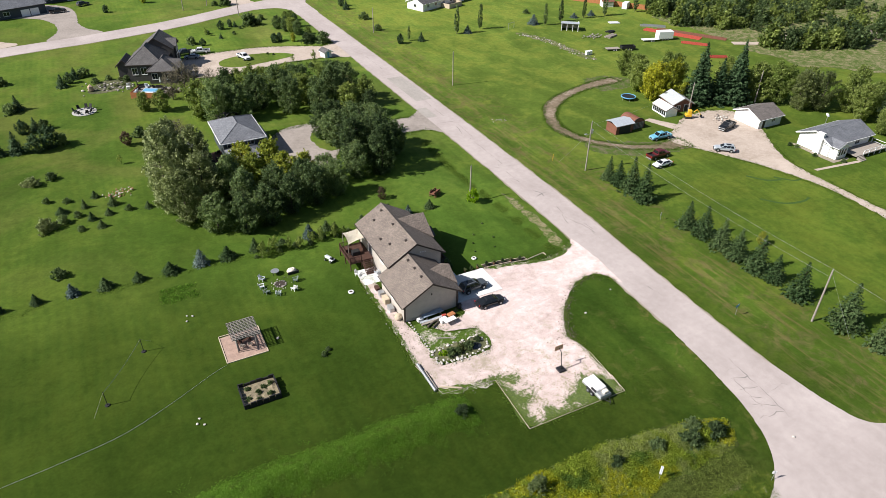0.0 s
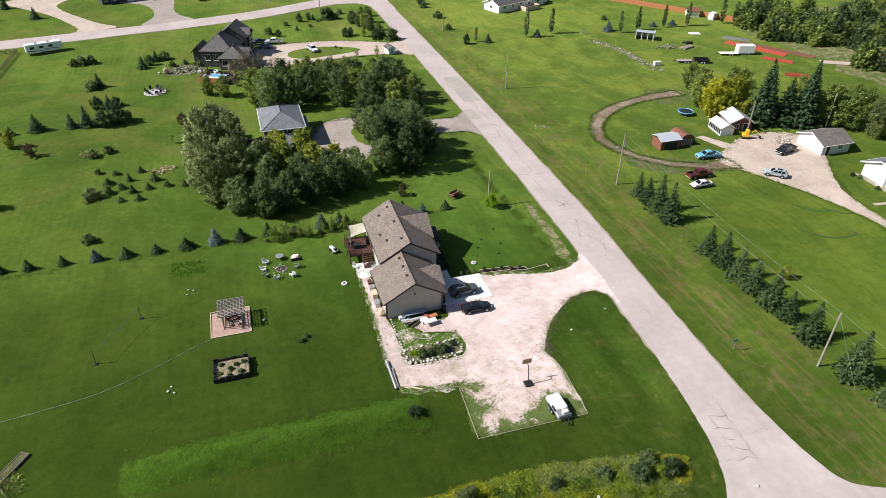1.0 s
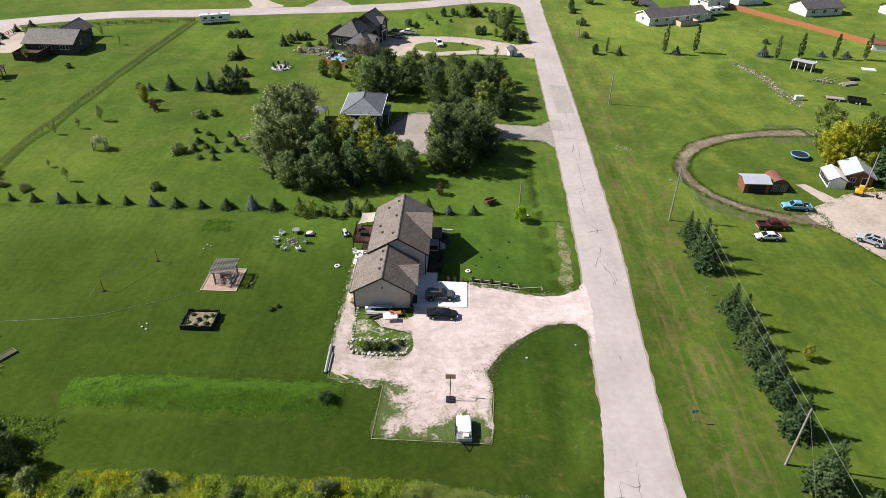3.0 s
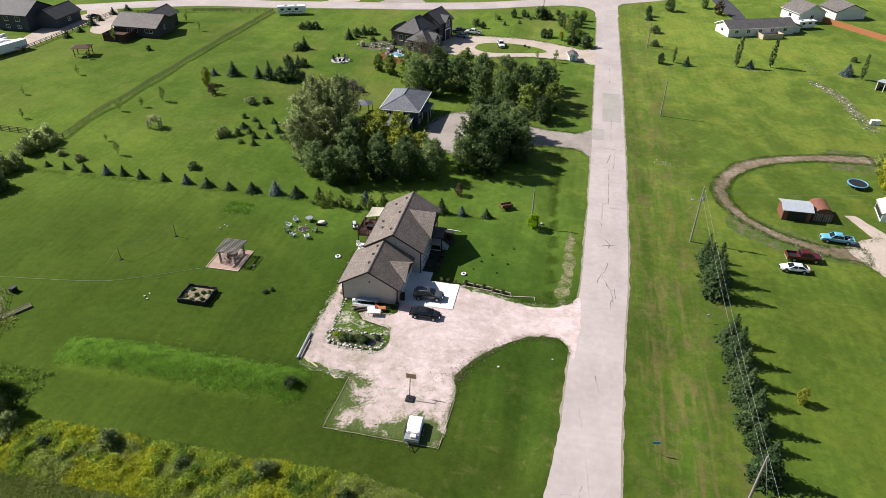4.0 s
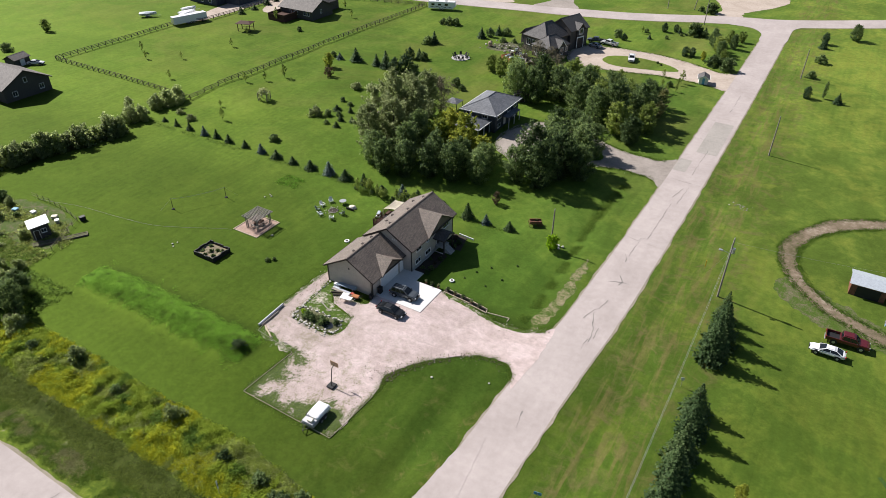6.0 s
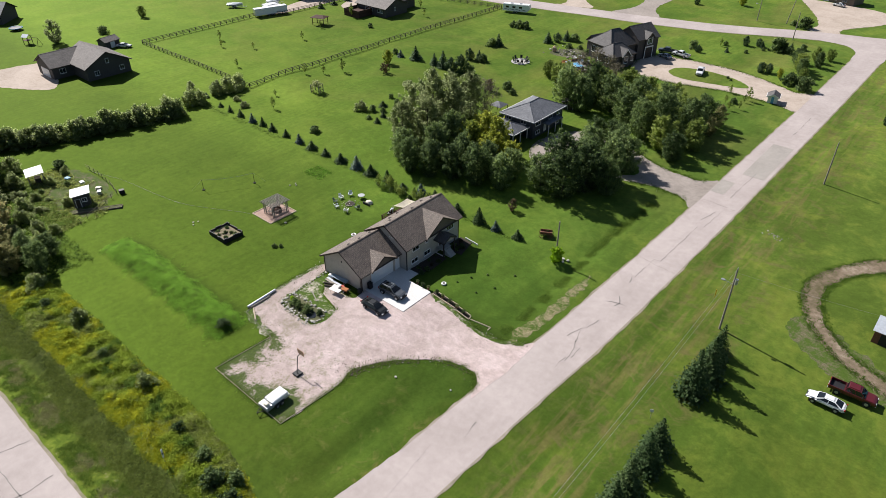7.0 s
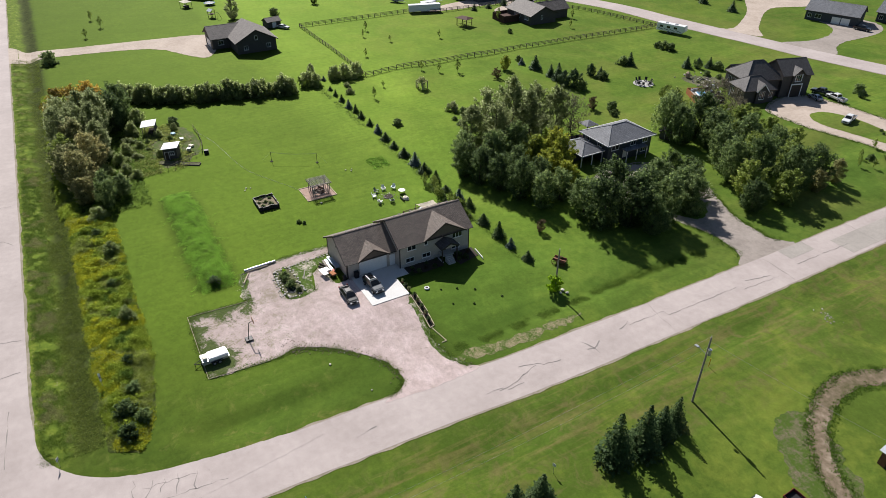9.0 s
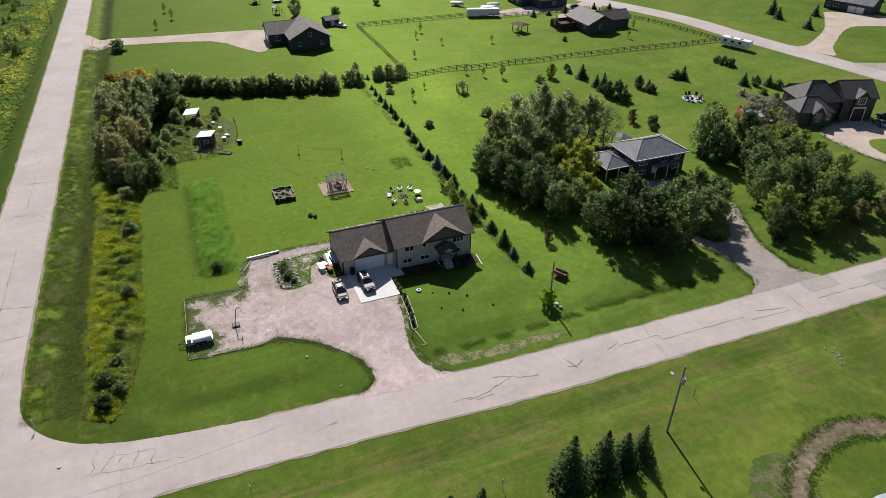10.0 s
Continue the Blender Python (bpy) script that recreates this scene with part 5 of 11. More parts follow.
def limbs_mesh(seed, height, trunk_r, crown_lo, spread, n=7, material=None, stems=1):
    """A tapered trunk with limbs."""
    rng = random.Random(seed)
    bm = B()
    for s in range(stems):
        ox, oy = (0, 0) if stems == 1 else (rng.uniform(-0.5, 0.5), rng.uniform(-0.5, 0.5))
        lean = Vector((rng.uniform(-0.06, 0.06) + ox * 0.15, rng.uniform(-0.06, 0.06) + oy * 0.15, 1))
        p, r = Vector((ox * 0.3, oy * 0.3, -0.15)), trunk_r
        for k in range(5):
            q = p + lean * height * 0.17 + Vector((rng.uniform(-0.1, 0.1), rng.uniform(-0.1, 0.1), 0))
            rod(bm, p, q, r, r * 0.78, 7, False)
            if q.z > crown_lo * 0.8:
                for _ in range(max(1, n // 4)):
                    a = rng.uniform(0, math.tau)
                    d = Vector((math.cos(a), math.sin(a), rng.uniform(0.4, 1.0))) * spread * rng.uniform(0.5, 0.85)
                    m1 = q + d * 0.5 + Vector((0, 0, -0.1))
                    rod(bm, q, m1, r * 0.45, r * 0.3, 5, False)
                    rod(bm, m1, q + d, r * 0.3, r * 0.1, 5, False)
            p, r = q, r * 0.78
    me = bpy.data.meshes.new("trunk")
    bm.to_mesh(me)
    bm.free()
    me.materials.append(material or M["bark"])
    return me


def crown_mesh(seed, height, lo, spread, leaves, size, material, lobes=18, shape="round", fill=0.25):
    """Leaves along many outward sprays that end on an uneven crown envelope, with gaps between them."""
    rng = np.random.default_rng(seed)
    leaves, size = int(leaves * 1.55), size * 0.75
    sprays = int(lobes * 9)
    cz, hz = (height + lo) / 2, (height - lo) / 2
    if shape == "shrub":
        cz, hz = lo + 0.08 * height, 0.92 * height - lo
    a = rng.uniform(0, math.tau, sprays)
    t = rng.uniform(-0.95, 1.0, sprays)
    if shape == "shrub":
        t = np.abs(t)
    k = np.sqrt(np.maximum(0.05, 1 - np.abs(t) ** (2.6 if shape == "tall" else 2.2)))
    if shape == "tall":
        k *= np.where(t > 0, 1 - 0.25 * t, 1.0)
    # a few leading shoulders and hollows make the outline uneven
    q = rng.uniform(0, math.tau, 4)
    bulge = 0.92 + 0.15 * np.cos(2 * a + q[0] + 1.5 * t) + 0.13 * np.cos(3 * a + q[1] - 2.5 * t) + 0.10 * np.cos(5 * a + q[2] + 4 * t)
    t = t * (1 + 0.10 * np.cos(2 * a + q[3]) * (t > 0.3))
    depth = np.where(rng.random(sprays) < 0.72, rng.uniform(0.8, 1.06, sprays), rng.uniform(0.3, 0.8, sprays))
    rad = spread * k * bulge * depth
    tip = np.stack([np.cos(a) * rad, np.sin(a) * rad, cz + t * hz * (0.88 + 0.12 * depth)], 1)
    root = np.stack([np.cos(a) * rad * 0.35, np.sin(a) * rad * 0.35, tip[:, 2] - (0.28 * hz + 0.30 * rad) * rng.uniform(0.6, 1.1, sprays)], 1)
    axis = (tip - root) * np.minimum(1.0, 0.46 * spread / (np.linalg.norm(tip - root, axis=1) + 1e-6))[:, None]
    thick = spread * rng.uniform(0.035, 0.12, sprays)
    w = thick * (0.4 + depth)
    pick = rng.choice(sprays, leaves, p=w / w.sum())
    u = rng.beta(1.6, 1.9, leaves)
    off = rng.normal(size=(leaves, 3)) * (thick[pick] * (1.15 - 0.75 * u))[:, None]
    p = tip[pick] - axis[pick] * (1 - u)[:, None] + off * np.array([1, 1, 0.85])
    p[:, 2] = np.maximum(p[:, 2], lo * 0.4 + 0.04 * rng.random(leaves))
    out = p - np.array([0, 0, cz])
    out /= np.linalg.norm(out, axis=1, keepdims=True) + 1e-6
    nrm = off / (thick[pick][:, None] + 1e-6) * 0.3 + out * 0.35 + rng.normal(scale=0.6, size=(leaves, 3)) + np.array([0, 0, 0.5])
    v, f = small_leaves(rng, p, nrm, size * rng.uniform(0.6, 1.35, leaves))
    return np_mesh("crown", v, f, material)


def spruce_mesh(seed, height, spread, material, whorls=None, size=0.42, fullness=1.0):
    """Drooping boughs in whorls, each set with needled twigs."""
    rng = np.random.default_rng(seed)
    whorls = whorls or max(6, int(height * 2.4))
    P, N, S = [], [], []
    for w in range(whorls):
        t = (w + 0.5) / whorls
        z = height * (0.03 + 0.95 * t)
        length = spread * (1 - t) ** 0.85 * rng.uniform(0.85, 1.12) + 0.08
        boughs = max(4, int((9 - 4 * t) * fullness))
        off = rng.uniform(0, math.tau)
        for b in range(boughs):
            a = off + math.tau * (b + rng.uniform(-0.25, 0.25)) / boughs
            ln = length * rng.uniform(0.78, 1.15)
            steps = max(3, int(ln / 0.16))
            for s in range(steps):
                u = (s + rng.uniform(0.3, 1)) / steps
                droop = -0.28 * ln * u + 0.20 * ln * u * u
                side = rng.normal(scale=0.13 * ln * (1 - 0.45 * u) + 0.05)
                P.append((math.cos(a) * ln * u - math.sin(a) * side, math.sin(a) * ln * u + math.cos(a) * side, z + droop + rng.normal(scale=0.05)))
                N.append((math.cos(a) * 0.5 + rng.normal(scale=0.4), math.sin(a) * 0.5 + rng.normal(scale=0.4), 1.0))
                S.append(size * rng.uniform(0.6, 1.2) * (0.55 + 0.45 * (1 - t)))
    for k in range(14):
        P.append((rng.normal(scale=0.03), rng.normal(scale=0.03), height * (0.93 + 0.005 * k)))
        N.append(tuple(rng.normal(size=3)))
        S.append(size * 0.5)
    P, N, S = (np.repeat(np.array(a), 2, 0) for a in (P, N, S))
    P = P + rng.normal(scale=0.07, size=P.shape)
    v, q = small_leaves(rng, P, N + rng.normal(scale=0.25, size=N.shape), S * 1.0)
    return np_mesh("crown", v, q, material)


def make_tree(name, label, category, trunk, crown, crown_name="crown"):
    """An unplaced tree to copy from."""
    t = thing(name, label, category)
    mesh_part("trunk", trunk, t)
    mesh_part(crown_name, crown, t)
    return t


PROTO = {}


def proto(key, name, label, category, trunk, crown, crown_name="crown"):
    PROTO[key] = (name, label, category, trunk, crown, crown_name)


for k in range(4):
    proto(f"ash{k}", "deciduous_tree", "leafy dark green broadleaf tree in full crown", "tree", limbs_mesh(k, 9.5, 0.2, 2.5, 2.6), crown_mesh(10 + k, 9.5, 0.7, 3.8, 5200, 0.42, M["leaf"], 20))
    proto(f"silver{k}", "poplar_tree", "tall silvery grey-green poplar with a loose crown", "tree", limbs_mesh(20 + k, 12.5, 0.22, 2.5, 2.4), crown_mesh(30 + k, 12.0, 0.8, 3.5, 6000, 0.40, M["leaf_silver"], 24))
    proto(f"olive{k}", "deciduous_tree", "olive-green broadleaf tree with light shining through", "tree", limbs_mesh(40 + k, 9.0, 0.18, 2.2, 2.6), crown_mesh(50 + k, 9.0, 0.9, 3.4, 4600, 0.42, M["leaf_olive"], 18))
for k in range(2):
    proto(f"yellow{k}", "deciduous_tree", "broadleaf tree with leaves turning yellow", "tree", limbs_mesh(60 + k, 8.5, 0.17, 2, 2.4), crown_mesh(62 + k, 8.5, 0.8, 3.1, 4200, 0.42, M["leaf_yellow"], 16))
    proto(f"rust{k}", "deciduous_tree", "broadleaf tree with rusty brown autumn leaves", "tree", limbs_mesh(66 + k, 8.5, 0.17, 2, 2.2), crown_mesh(68 + k, 8.5, 0.5, 3.6, 4600, 0.40, M["leaf_rust"], 18))
    proto(f"amber{k}", "deciduous_tree", "broadleaf tree with orange-brown autumn leaves", "tree", limbs_mesh(166 + k, 8.5, 0.17, 2, 2.2), crown_mesh(168 + k, 8.5, 0.5, 3.5, 4400, 0.40, M["leaf_amber"], 18))
    proto(f"plum{k}", "ornamental_tree", "small plum-coloured ornamental tree on the lawn", "tree", limbs_mesh(70 + k, 3.6, 0.08, 0.7, 1.1, 4), crown_mesh(72 + k, 3.6, 0.3, 1.5, 1200, 0.29, M["leaf_plum"], 9))
    proto(f"spruce{k}", "spruce_tree", "full grey-green spruce with drooping boughs", "spruce", limbs_mesh(80 + k, 6.4, 0.13, 9, 0.3), spruce_mesh(82 + k, 7.0, 2.35, M["needle"], 19, 0.42, 1.3), "crown")
    proto(f"dark_spruce{k}", "spruce_tree", "tall dark old spruce beside the farm yard", "spruce", limbs_mesh(84 + k, 14.5, 0.24, 20, 0.3), spruce_mesh(86 + k, 16.0, 4.4, M["needle_dark"], 30, 0.7, 1.2), "crown")
    proto(f"blue{k}", "young_spruce", "young blue-grey spruce on the lawn", "spruce", limbs_mesh(90 + k, 2.0, 0.05, 9, 0.1), spruce_mesh(92 + k, 2.2, 1.3, M["needle_blue"], 15, 0.26, 1.9), "crown")
    proto(f"young{k}", "young_spruce", "young dark green spruce on the lawn", "spruce", limbs_mesh(94 + k, 2.2, 0.05, 9, 0.1), spruce_mesh(96 + k, 2.3, 1.3, M["needle"], 15, 0.26, 1.9), "crown")
    proto(f"conifer{k}", "conifer_tree", "dense dark green bushy conifer on the lawn", "conifer", limbs_mesh(100 + k, 4.6, 0.12, 9, 0.2), crown_mesh(102, 5.0, 0.1, 2.3, 2600, 0.34, M["needle_dark"], 16, "tall") if k else spruce_mesh(103, 5.2, 2.3, M["needle_dark"], 18, 0.40, 1.6), "crown")
    proto(f"column{k}", "columnar_poplar", "slim tall columnar poplar with dark leaves", "tree", limbs_mesh(110 + k, 7.0, 0.1, 1.0, 0.4, 3), crown_mesh(112 + k, 8.0, 0.5, 0.9, 1400, 0.36, M["leaf"], 16, "tall"))
    proto(f"shrub{k}", "shrub", "rounded leafy green garden shrub", "shrub", limbs_mesh(120 + k, 1.6, 0.05, 0.2, 0.9, 6), crown_mesh(122 + k, 2.2, 0.1, 1.6, 1300, 0.31, M["leaf"], 10, "shrub"))
    proto(f"willow{k}", "willow_shrub", "dense grey-green willow bush on rough grass", "shrub", limbs_mesh(124 + k, 2.4, 0.07, 0.3, 1.2, 6, None, 3), crown_mesh(126 + k, 3.8, 0.1, 2.5, 2400, 0.36, M["willow"], 14, "shrub"))
    proto(f"grey{k}", "shrub", "pale silvery shrub on the lawn", "shrub", limbs_mesh(130 + k, 1.2, 0.04, 0.2, 0.9, 5), crown_mesh(132 + k, 1.9, 0.1, 1.5, 1200, 0.29, M["leaf_silver"], 9, "shrub"))
    proto(f"sapling{k}", "sapling", "thin young tree with a sparse crown", "sapling", limbs_mesh(136 + k, 2.3, 0.04, 0.8, 0.5, 4), crown_mesh(138 + k, 2.8, 0.7, 0.7, 480, 0.2, M["leaf_olive"], 7, "tall"))
for k in range(3):
    proto(f"far{k}", "scrub_tree", ("rounded olive-green scrub tree on rough ground", "dense green scrub tree on rough ground", "wide olive scrub bush on rough ground")[k], "tree", limbs_mesh(150 + k, 4.0, 0.1, 1.0, 1.4, 4), crown_mesh(153 + k, 5.0, 0.1, 2.4, 430, 0.70, M[("leaf_olive", "leaf", "leaf_olive")[k]], 9, "shrub"))
proto("bright0", "deciduous_shrub", "bright lime-green bush by the yard pole", "shrub", limbs_mesh(140, 2.4, 0.06, 0.3, 0.8, 5), crown_mesh(141, 3.4, 0.1, 1.4, 2600, 0.25, M["leaf_bright"], 11, "tall"))
proto("bare0", "deciduous_tree", "thin-crowned tree with bare brown twigs", "tree", limbs_mesh(145, 9.0, 0.16, 1.5, 2.6, 24), crown_mesh(146, 9.0, 1.2, 3.3, 2600, 0.24, M["leaf_bare"], 16))
for k in range(2):
    proto(f"turning{k}", "deciduous_tree", "olive tree with leaves beginning to yellow", "tree", limbs_mesh(160 + k, 8.5, 0.17, 2, 2.4), crown_mesh(162 + k, 8.5, 0.6, 3.3, 4400, 0.42, M["leaf_turning"], 18))
MADE = {}


def plant(key, x, y, s=1.0, turn=None, label="", group="", sz=None, sink=0.0):
    rng = random.Random(int(x * 37 + y * 91))
    name, lab, cat, trunk, crown, crown_name = PROTO[key]
    a = rng.uniform(0, 360) if turn is None else turn
    if key.startswith(("young", "blue")):
        sz, s = s * rng.uniform(0.7, 1.2), s * rng.uniform(0.82, 1.2)
    m = pose(x, y, land(x, y) - sink, 0, 0, a) @ Matrix.Diagonal((s, s, sz or s * rng.uniform(0.88, 1.14), 1))
    if key not in MADE:
        t = make_tree(name, lab, cat, trunk, crown, crown_name)
        MADE[key] = t
        t.matrix_basis = m
    else:
        src = MADE[key]
        t = copy_thing(src, m)
        t.matrix_basis = m
    tagged(t, label or lab, cat, group)
    return t


# ---- trees and shrubs, by place ----
# the hedge of spruces beyond the road
for i, (x, y, s) in enumerate([(58.3, 24.0, 0.68), (58.6, 21.2, 0.85), (59.0, 17.8, 1.05), (58.6, 13.6, 1.05), (59.2, 2.2, 0.88), (59.4, -1.6, 0.95), (59.3, -5.9, 0.9), (59.3, -9.5, 0.95), (59.4, -13.8, 1.0), (59.6, -17.2, 0.76), (59.5, -22.0, 1.0), (59.4, -30.2, 1.18), (60.4, -36.0, 1.05), (60.0, -42.0, 0.95)]):
    plant(f"spruce{i % 2}", x, y, s, group="spruce hedge beyond the road")
# grove beside the grey-roofed house
for i, (x, y, s) in enumerate([(-24.0, 44.5, 1.0), (-26.0, 50.0, 1.1), (-25.5, 56.5, 1.15), (-24.5, 62.5, 1.1), (-23.0, 67.5, 0.95), (-20.0, 48.5, 1.12), (-19.5, 57.0, 1.15)]):
    plant(f"silver{i % 4}", x, y, s, group="grove")
for i, (x, y, s) in enumerate([(-19.5, 39.5, 0.85), (-15.0, 37.0, 0.8), (-10.5, 38.0, 0.85), (-5.5, 40.0, 0.85), (-0.5, 41.5, 0.85), (4.5, 43.0, 0.8), (-13.0, 43.5, 0.95), (-7.0, 45.0, 0.85), (-1.0, 46.5, 0.75), (4.0, 48.0, 0.7), (-15.0, 50.0, 0.95)]):
    plant(f"ash{i % 4}", x, y, s, group="grove")
for i, (x, y, s) in enumerate([(-10.0, 51.5, 1.08), (-10.5, 57.0, 1.1), (-5.0, 55.5, 1.05), (-3.5, 51.0, 1.0), (1.0, 52.0, 0.85)]):
    plant(f"yellow{i % 2}", x, y, s, group="grove")
for i, (x, y, s) in enumerate([(11.0, 48.5, 0.95), (16.5, 48.0, 1.08), (12.0, 54.0, 1.08), (18.5, 53.5, 1.12), (16.0, 58.0, 1.1), (20.5, 60.0, 0.95), (22.5, 55.0, 0.8), (12.5, 66.0, 1.0), (17.5, 68.5, 1.0), (21.0, 67.0, 0.9), (10.5, 71.0, 0.8), (14.5, 72.5, 0.85)]):
    plant(f"ash{(i + 1) % 4}", x, y, s, group="grove by the drive")
for i, (x, y, s) in enumerate([(-4.0, 89.5, 1.0), (-9.0, 90.5, 1.1), (-12.5, 96.0, 1.1), (-5.0, 97.0, 1.1), (1.5, 95.0, 1.1), (2.0, 102.5, 1.05), (8.5, 89.0, 0.95), (8.0, 98.0, 1.05), (13.0, 93.0, 0.95), (14.0, 100.0, 1.0), (19.5, 88.0, 1.08), (19.5, 97.0, 1.05), (24.5, 92.0, 1.05), (24.0, 100.0, 0.95), (21.5, 82.0, 1.0), (26.0, 78.5, 0.75), (15.0, 85.0, 0.95), (27.5, 86.0, 0.95)]):
    plant(f"{('ash', 'ash', 'olive')[i % 3]}{i % 4}", x, y, s, group="grove north of the drive")
for i, (x, y, s) in enumerate([(27.0, 97.0, 0.6), (26.5, 104.0, 0.6)]):
    plant(f"rust{i}", x, y, s)
plant("bare0", -13.5, 113.5, 1.0)
plant("bare0", -10.0, 115.0, 0.85)
plant("bare0", -17.0, 111.5, 0.8)
plant("bare0", -6.5, 112.5, 0.8)
plant("bare0", -21.0, 71.0, 1.1)
for i, (x, y, s) in enumerate([(-24.5, 106.0, 0.6), (-6.0, 106.0, 0.7), (0.0, 110.0, 0.75), (-20.5, 104.0, 0.7), (6.0, 108.0, 0.75), (13.0, 108.0, 0.75)]):
    plant(f"olive{i % 4}", x, y, s, group="trees behind the dark house")
# corner wood by the cross road
for i, (key, x, y, s) in enumerate([("rust0", -46.5, -35.0, 1.0), ("rust1", -51.5, -36.5, 1.12), ("rust0", -54.0, -32.0, 1.0), ("olive1", -57.5, -37.0, 1.0), ("rust1", -61.5, -34.5, 1.1), ("silver0", -60.0, -30.0, 0.82), ("silver1", -65.5, -37.0, 0.92), ("silver2", -66.0, -30.0, 0.95), ("silver3", -69.5, -34.0, 1.0), ("silver0", -72.5, -29.0, 0.95), ("silver1", -74.0, -36.5, 0.95), ("silver2", -77.0, -31.5, 0.95), ("ash2", -77.0, -25.5, 0.95), ("ash3", -82.0, -24.0, 1.0), ("ash1", -84.0, -29.0, 1.0), ("amber1", -87.5, -36.0, 1.1), ("amber0", -88.5, -29.0, 1.15), ("amber0", -92.0, -33.0, 1.0), ("olive2", -82.5, -35.0, 0.95), ("ash0", -88.0, -23.0, 0.8), ("rust1", -41.0, -35.0, 0.75), ("ash1", -37.0, -31.5, 0.58), ("ash0", -40.5, -28.5, 0.55), ("ash3", -42.5, -31.5, 0.62)]):
    plant(key, x, y, s, group="corner wood")
for i, (x, y, s) in enumerate([(-56.0, -27.0, 0.75), (-60.5, -25.0, 0.8), (-66.0, -24.0, 0.85), (-50.5, -26.5, 0.7), (-46.0, -28.0, 0.7), (-42.5, -28.0, 0.55), (-72.0, -22.5, 0.85), (-51.0, -30.5, 0.8), (-35.5, -33.5, 0.6), (-79.5, -20.0, 0.85), (-47.5, -24.8, 0.55), (-57.5, -23.5, 0.55), (-63.0, -22.0, 0.5), (-40.0, -30.5, 0.6)]):
    plant(f"{('willow', 'willow', 'grey')[i % 3]}{i % 2}", x, y, s * (1.3 if i % 3 == 2 else 1.0), label="grey-green wild shrub fringing the corner wood")
# willow belt along the west boundary
belt = catmull([(-98.0, -22.0), (-93.5, -16.0), (-90.0, -9.5), (-86.5, -1.0), (-84.6, 6.0), (-83.0, 13.0), (-81.0, 20.0)], 4, False)
for i, (x, y) in enumerate(belt):
    plant(f"willow{i % 2}", x + 0.9 * math.sin(i * 2.4), y, 1.12 + 0.22 * math.sin(i * 1.7), group="willow belt")
for i, (x, y, s) in enumerate([(-84.5, 26.5, 1.15), (-83.0, 28.5, 0.9), (-86.0, 35.5, 1.1), (-85.0, 38.5, 1.2), (-86.0, 42.0, 1.1)]):
    plant(f"willow{i % 2}", x, y, s, group="willow belt")
plant("silver2", -88.0, 29.0, 0.42)
plant("shrub0", -73.6, -12.6, 1.05)
# spruces along the lot line
for i, (x, y, s) in enumerate([(-86.0, 32.0, 0.7), (-77.4, 30.7, 0.6), (-72.7, 30.4, 0.65), (-68.0, 30.3, 0.75), (-62.7, 30.1, 0.95), (-59.0, 30.5, 0.8), (-54.7, 30.2, 1.0), (-49.4, 30.2, 0.85), (-44.2, 30.0, 0.95), (-39.4, 29.8, 1.0), (-34.4, 29.6, 0.8), (-29.4, 29.7, 1.05), (-24.4, 29.9, 1.1), (-20.0, 29.9, 1.1), (-15.2, 30.1, 1.0), (-10.5, 29.8, 0.75), (-5.4, 29.9, 1.1), (-2.0, 30.3, 0.9), (4.6, 29.4, 1.05), (10.0, 29.3, 1.2), (14.0, 29.2, 0.85), (18.7, 29.6, 0.75)]):
    plant(f"{'young' if i % 4 else 'blue'}{i % 2}", x, y, s * 1.02, group="spruces along the lot line")
for x, y, s in ((-11.5, 27.6, 0.55), (-8.5, 28.0, 0.7), (-6.0, 27.2, 0.6), (-3.5, 28.0, 0.65), (-13.5, 28.2, 0.5), (-1.0, 27.5, 0.5), (-15.6, 27.6, 0.4), (1.5, 28.3, 0.45)):
    plant("shrub1", x, y, s * 0.7, label="wild shrub along the lot line")
for i in range(16):
    rng = random.Random(700 + i)
    plant(f"sapling{i % 2}", rng.uniform(-15.0, 3.0), rng.gauss(27.6, 0.8), rng.uniform(0.7, 1.2), label="thin wild sapling in the tall lot-line grass", group="wild saplings on the lot line")
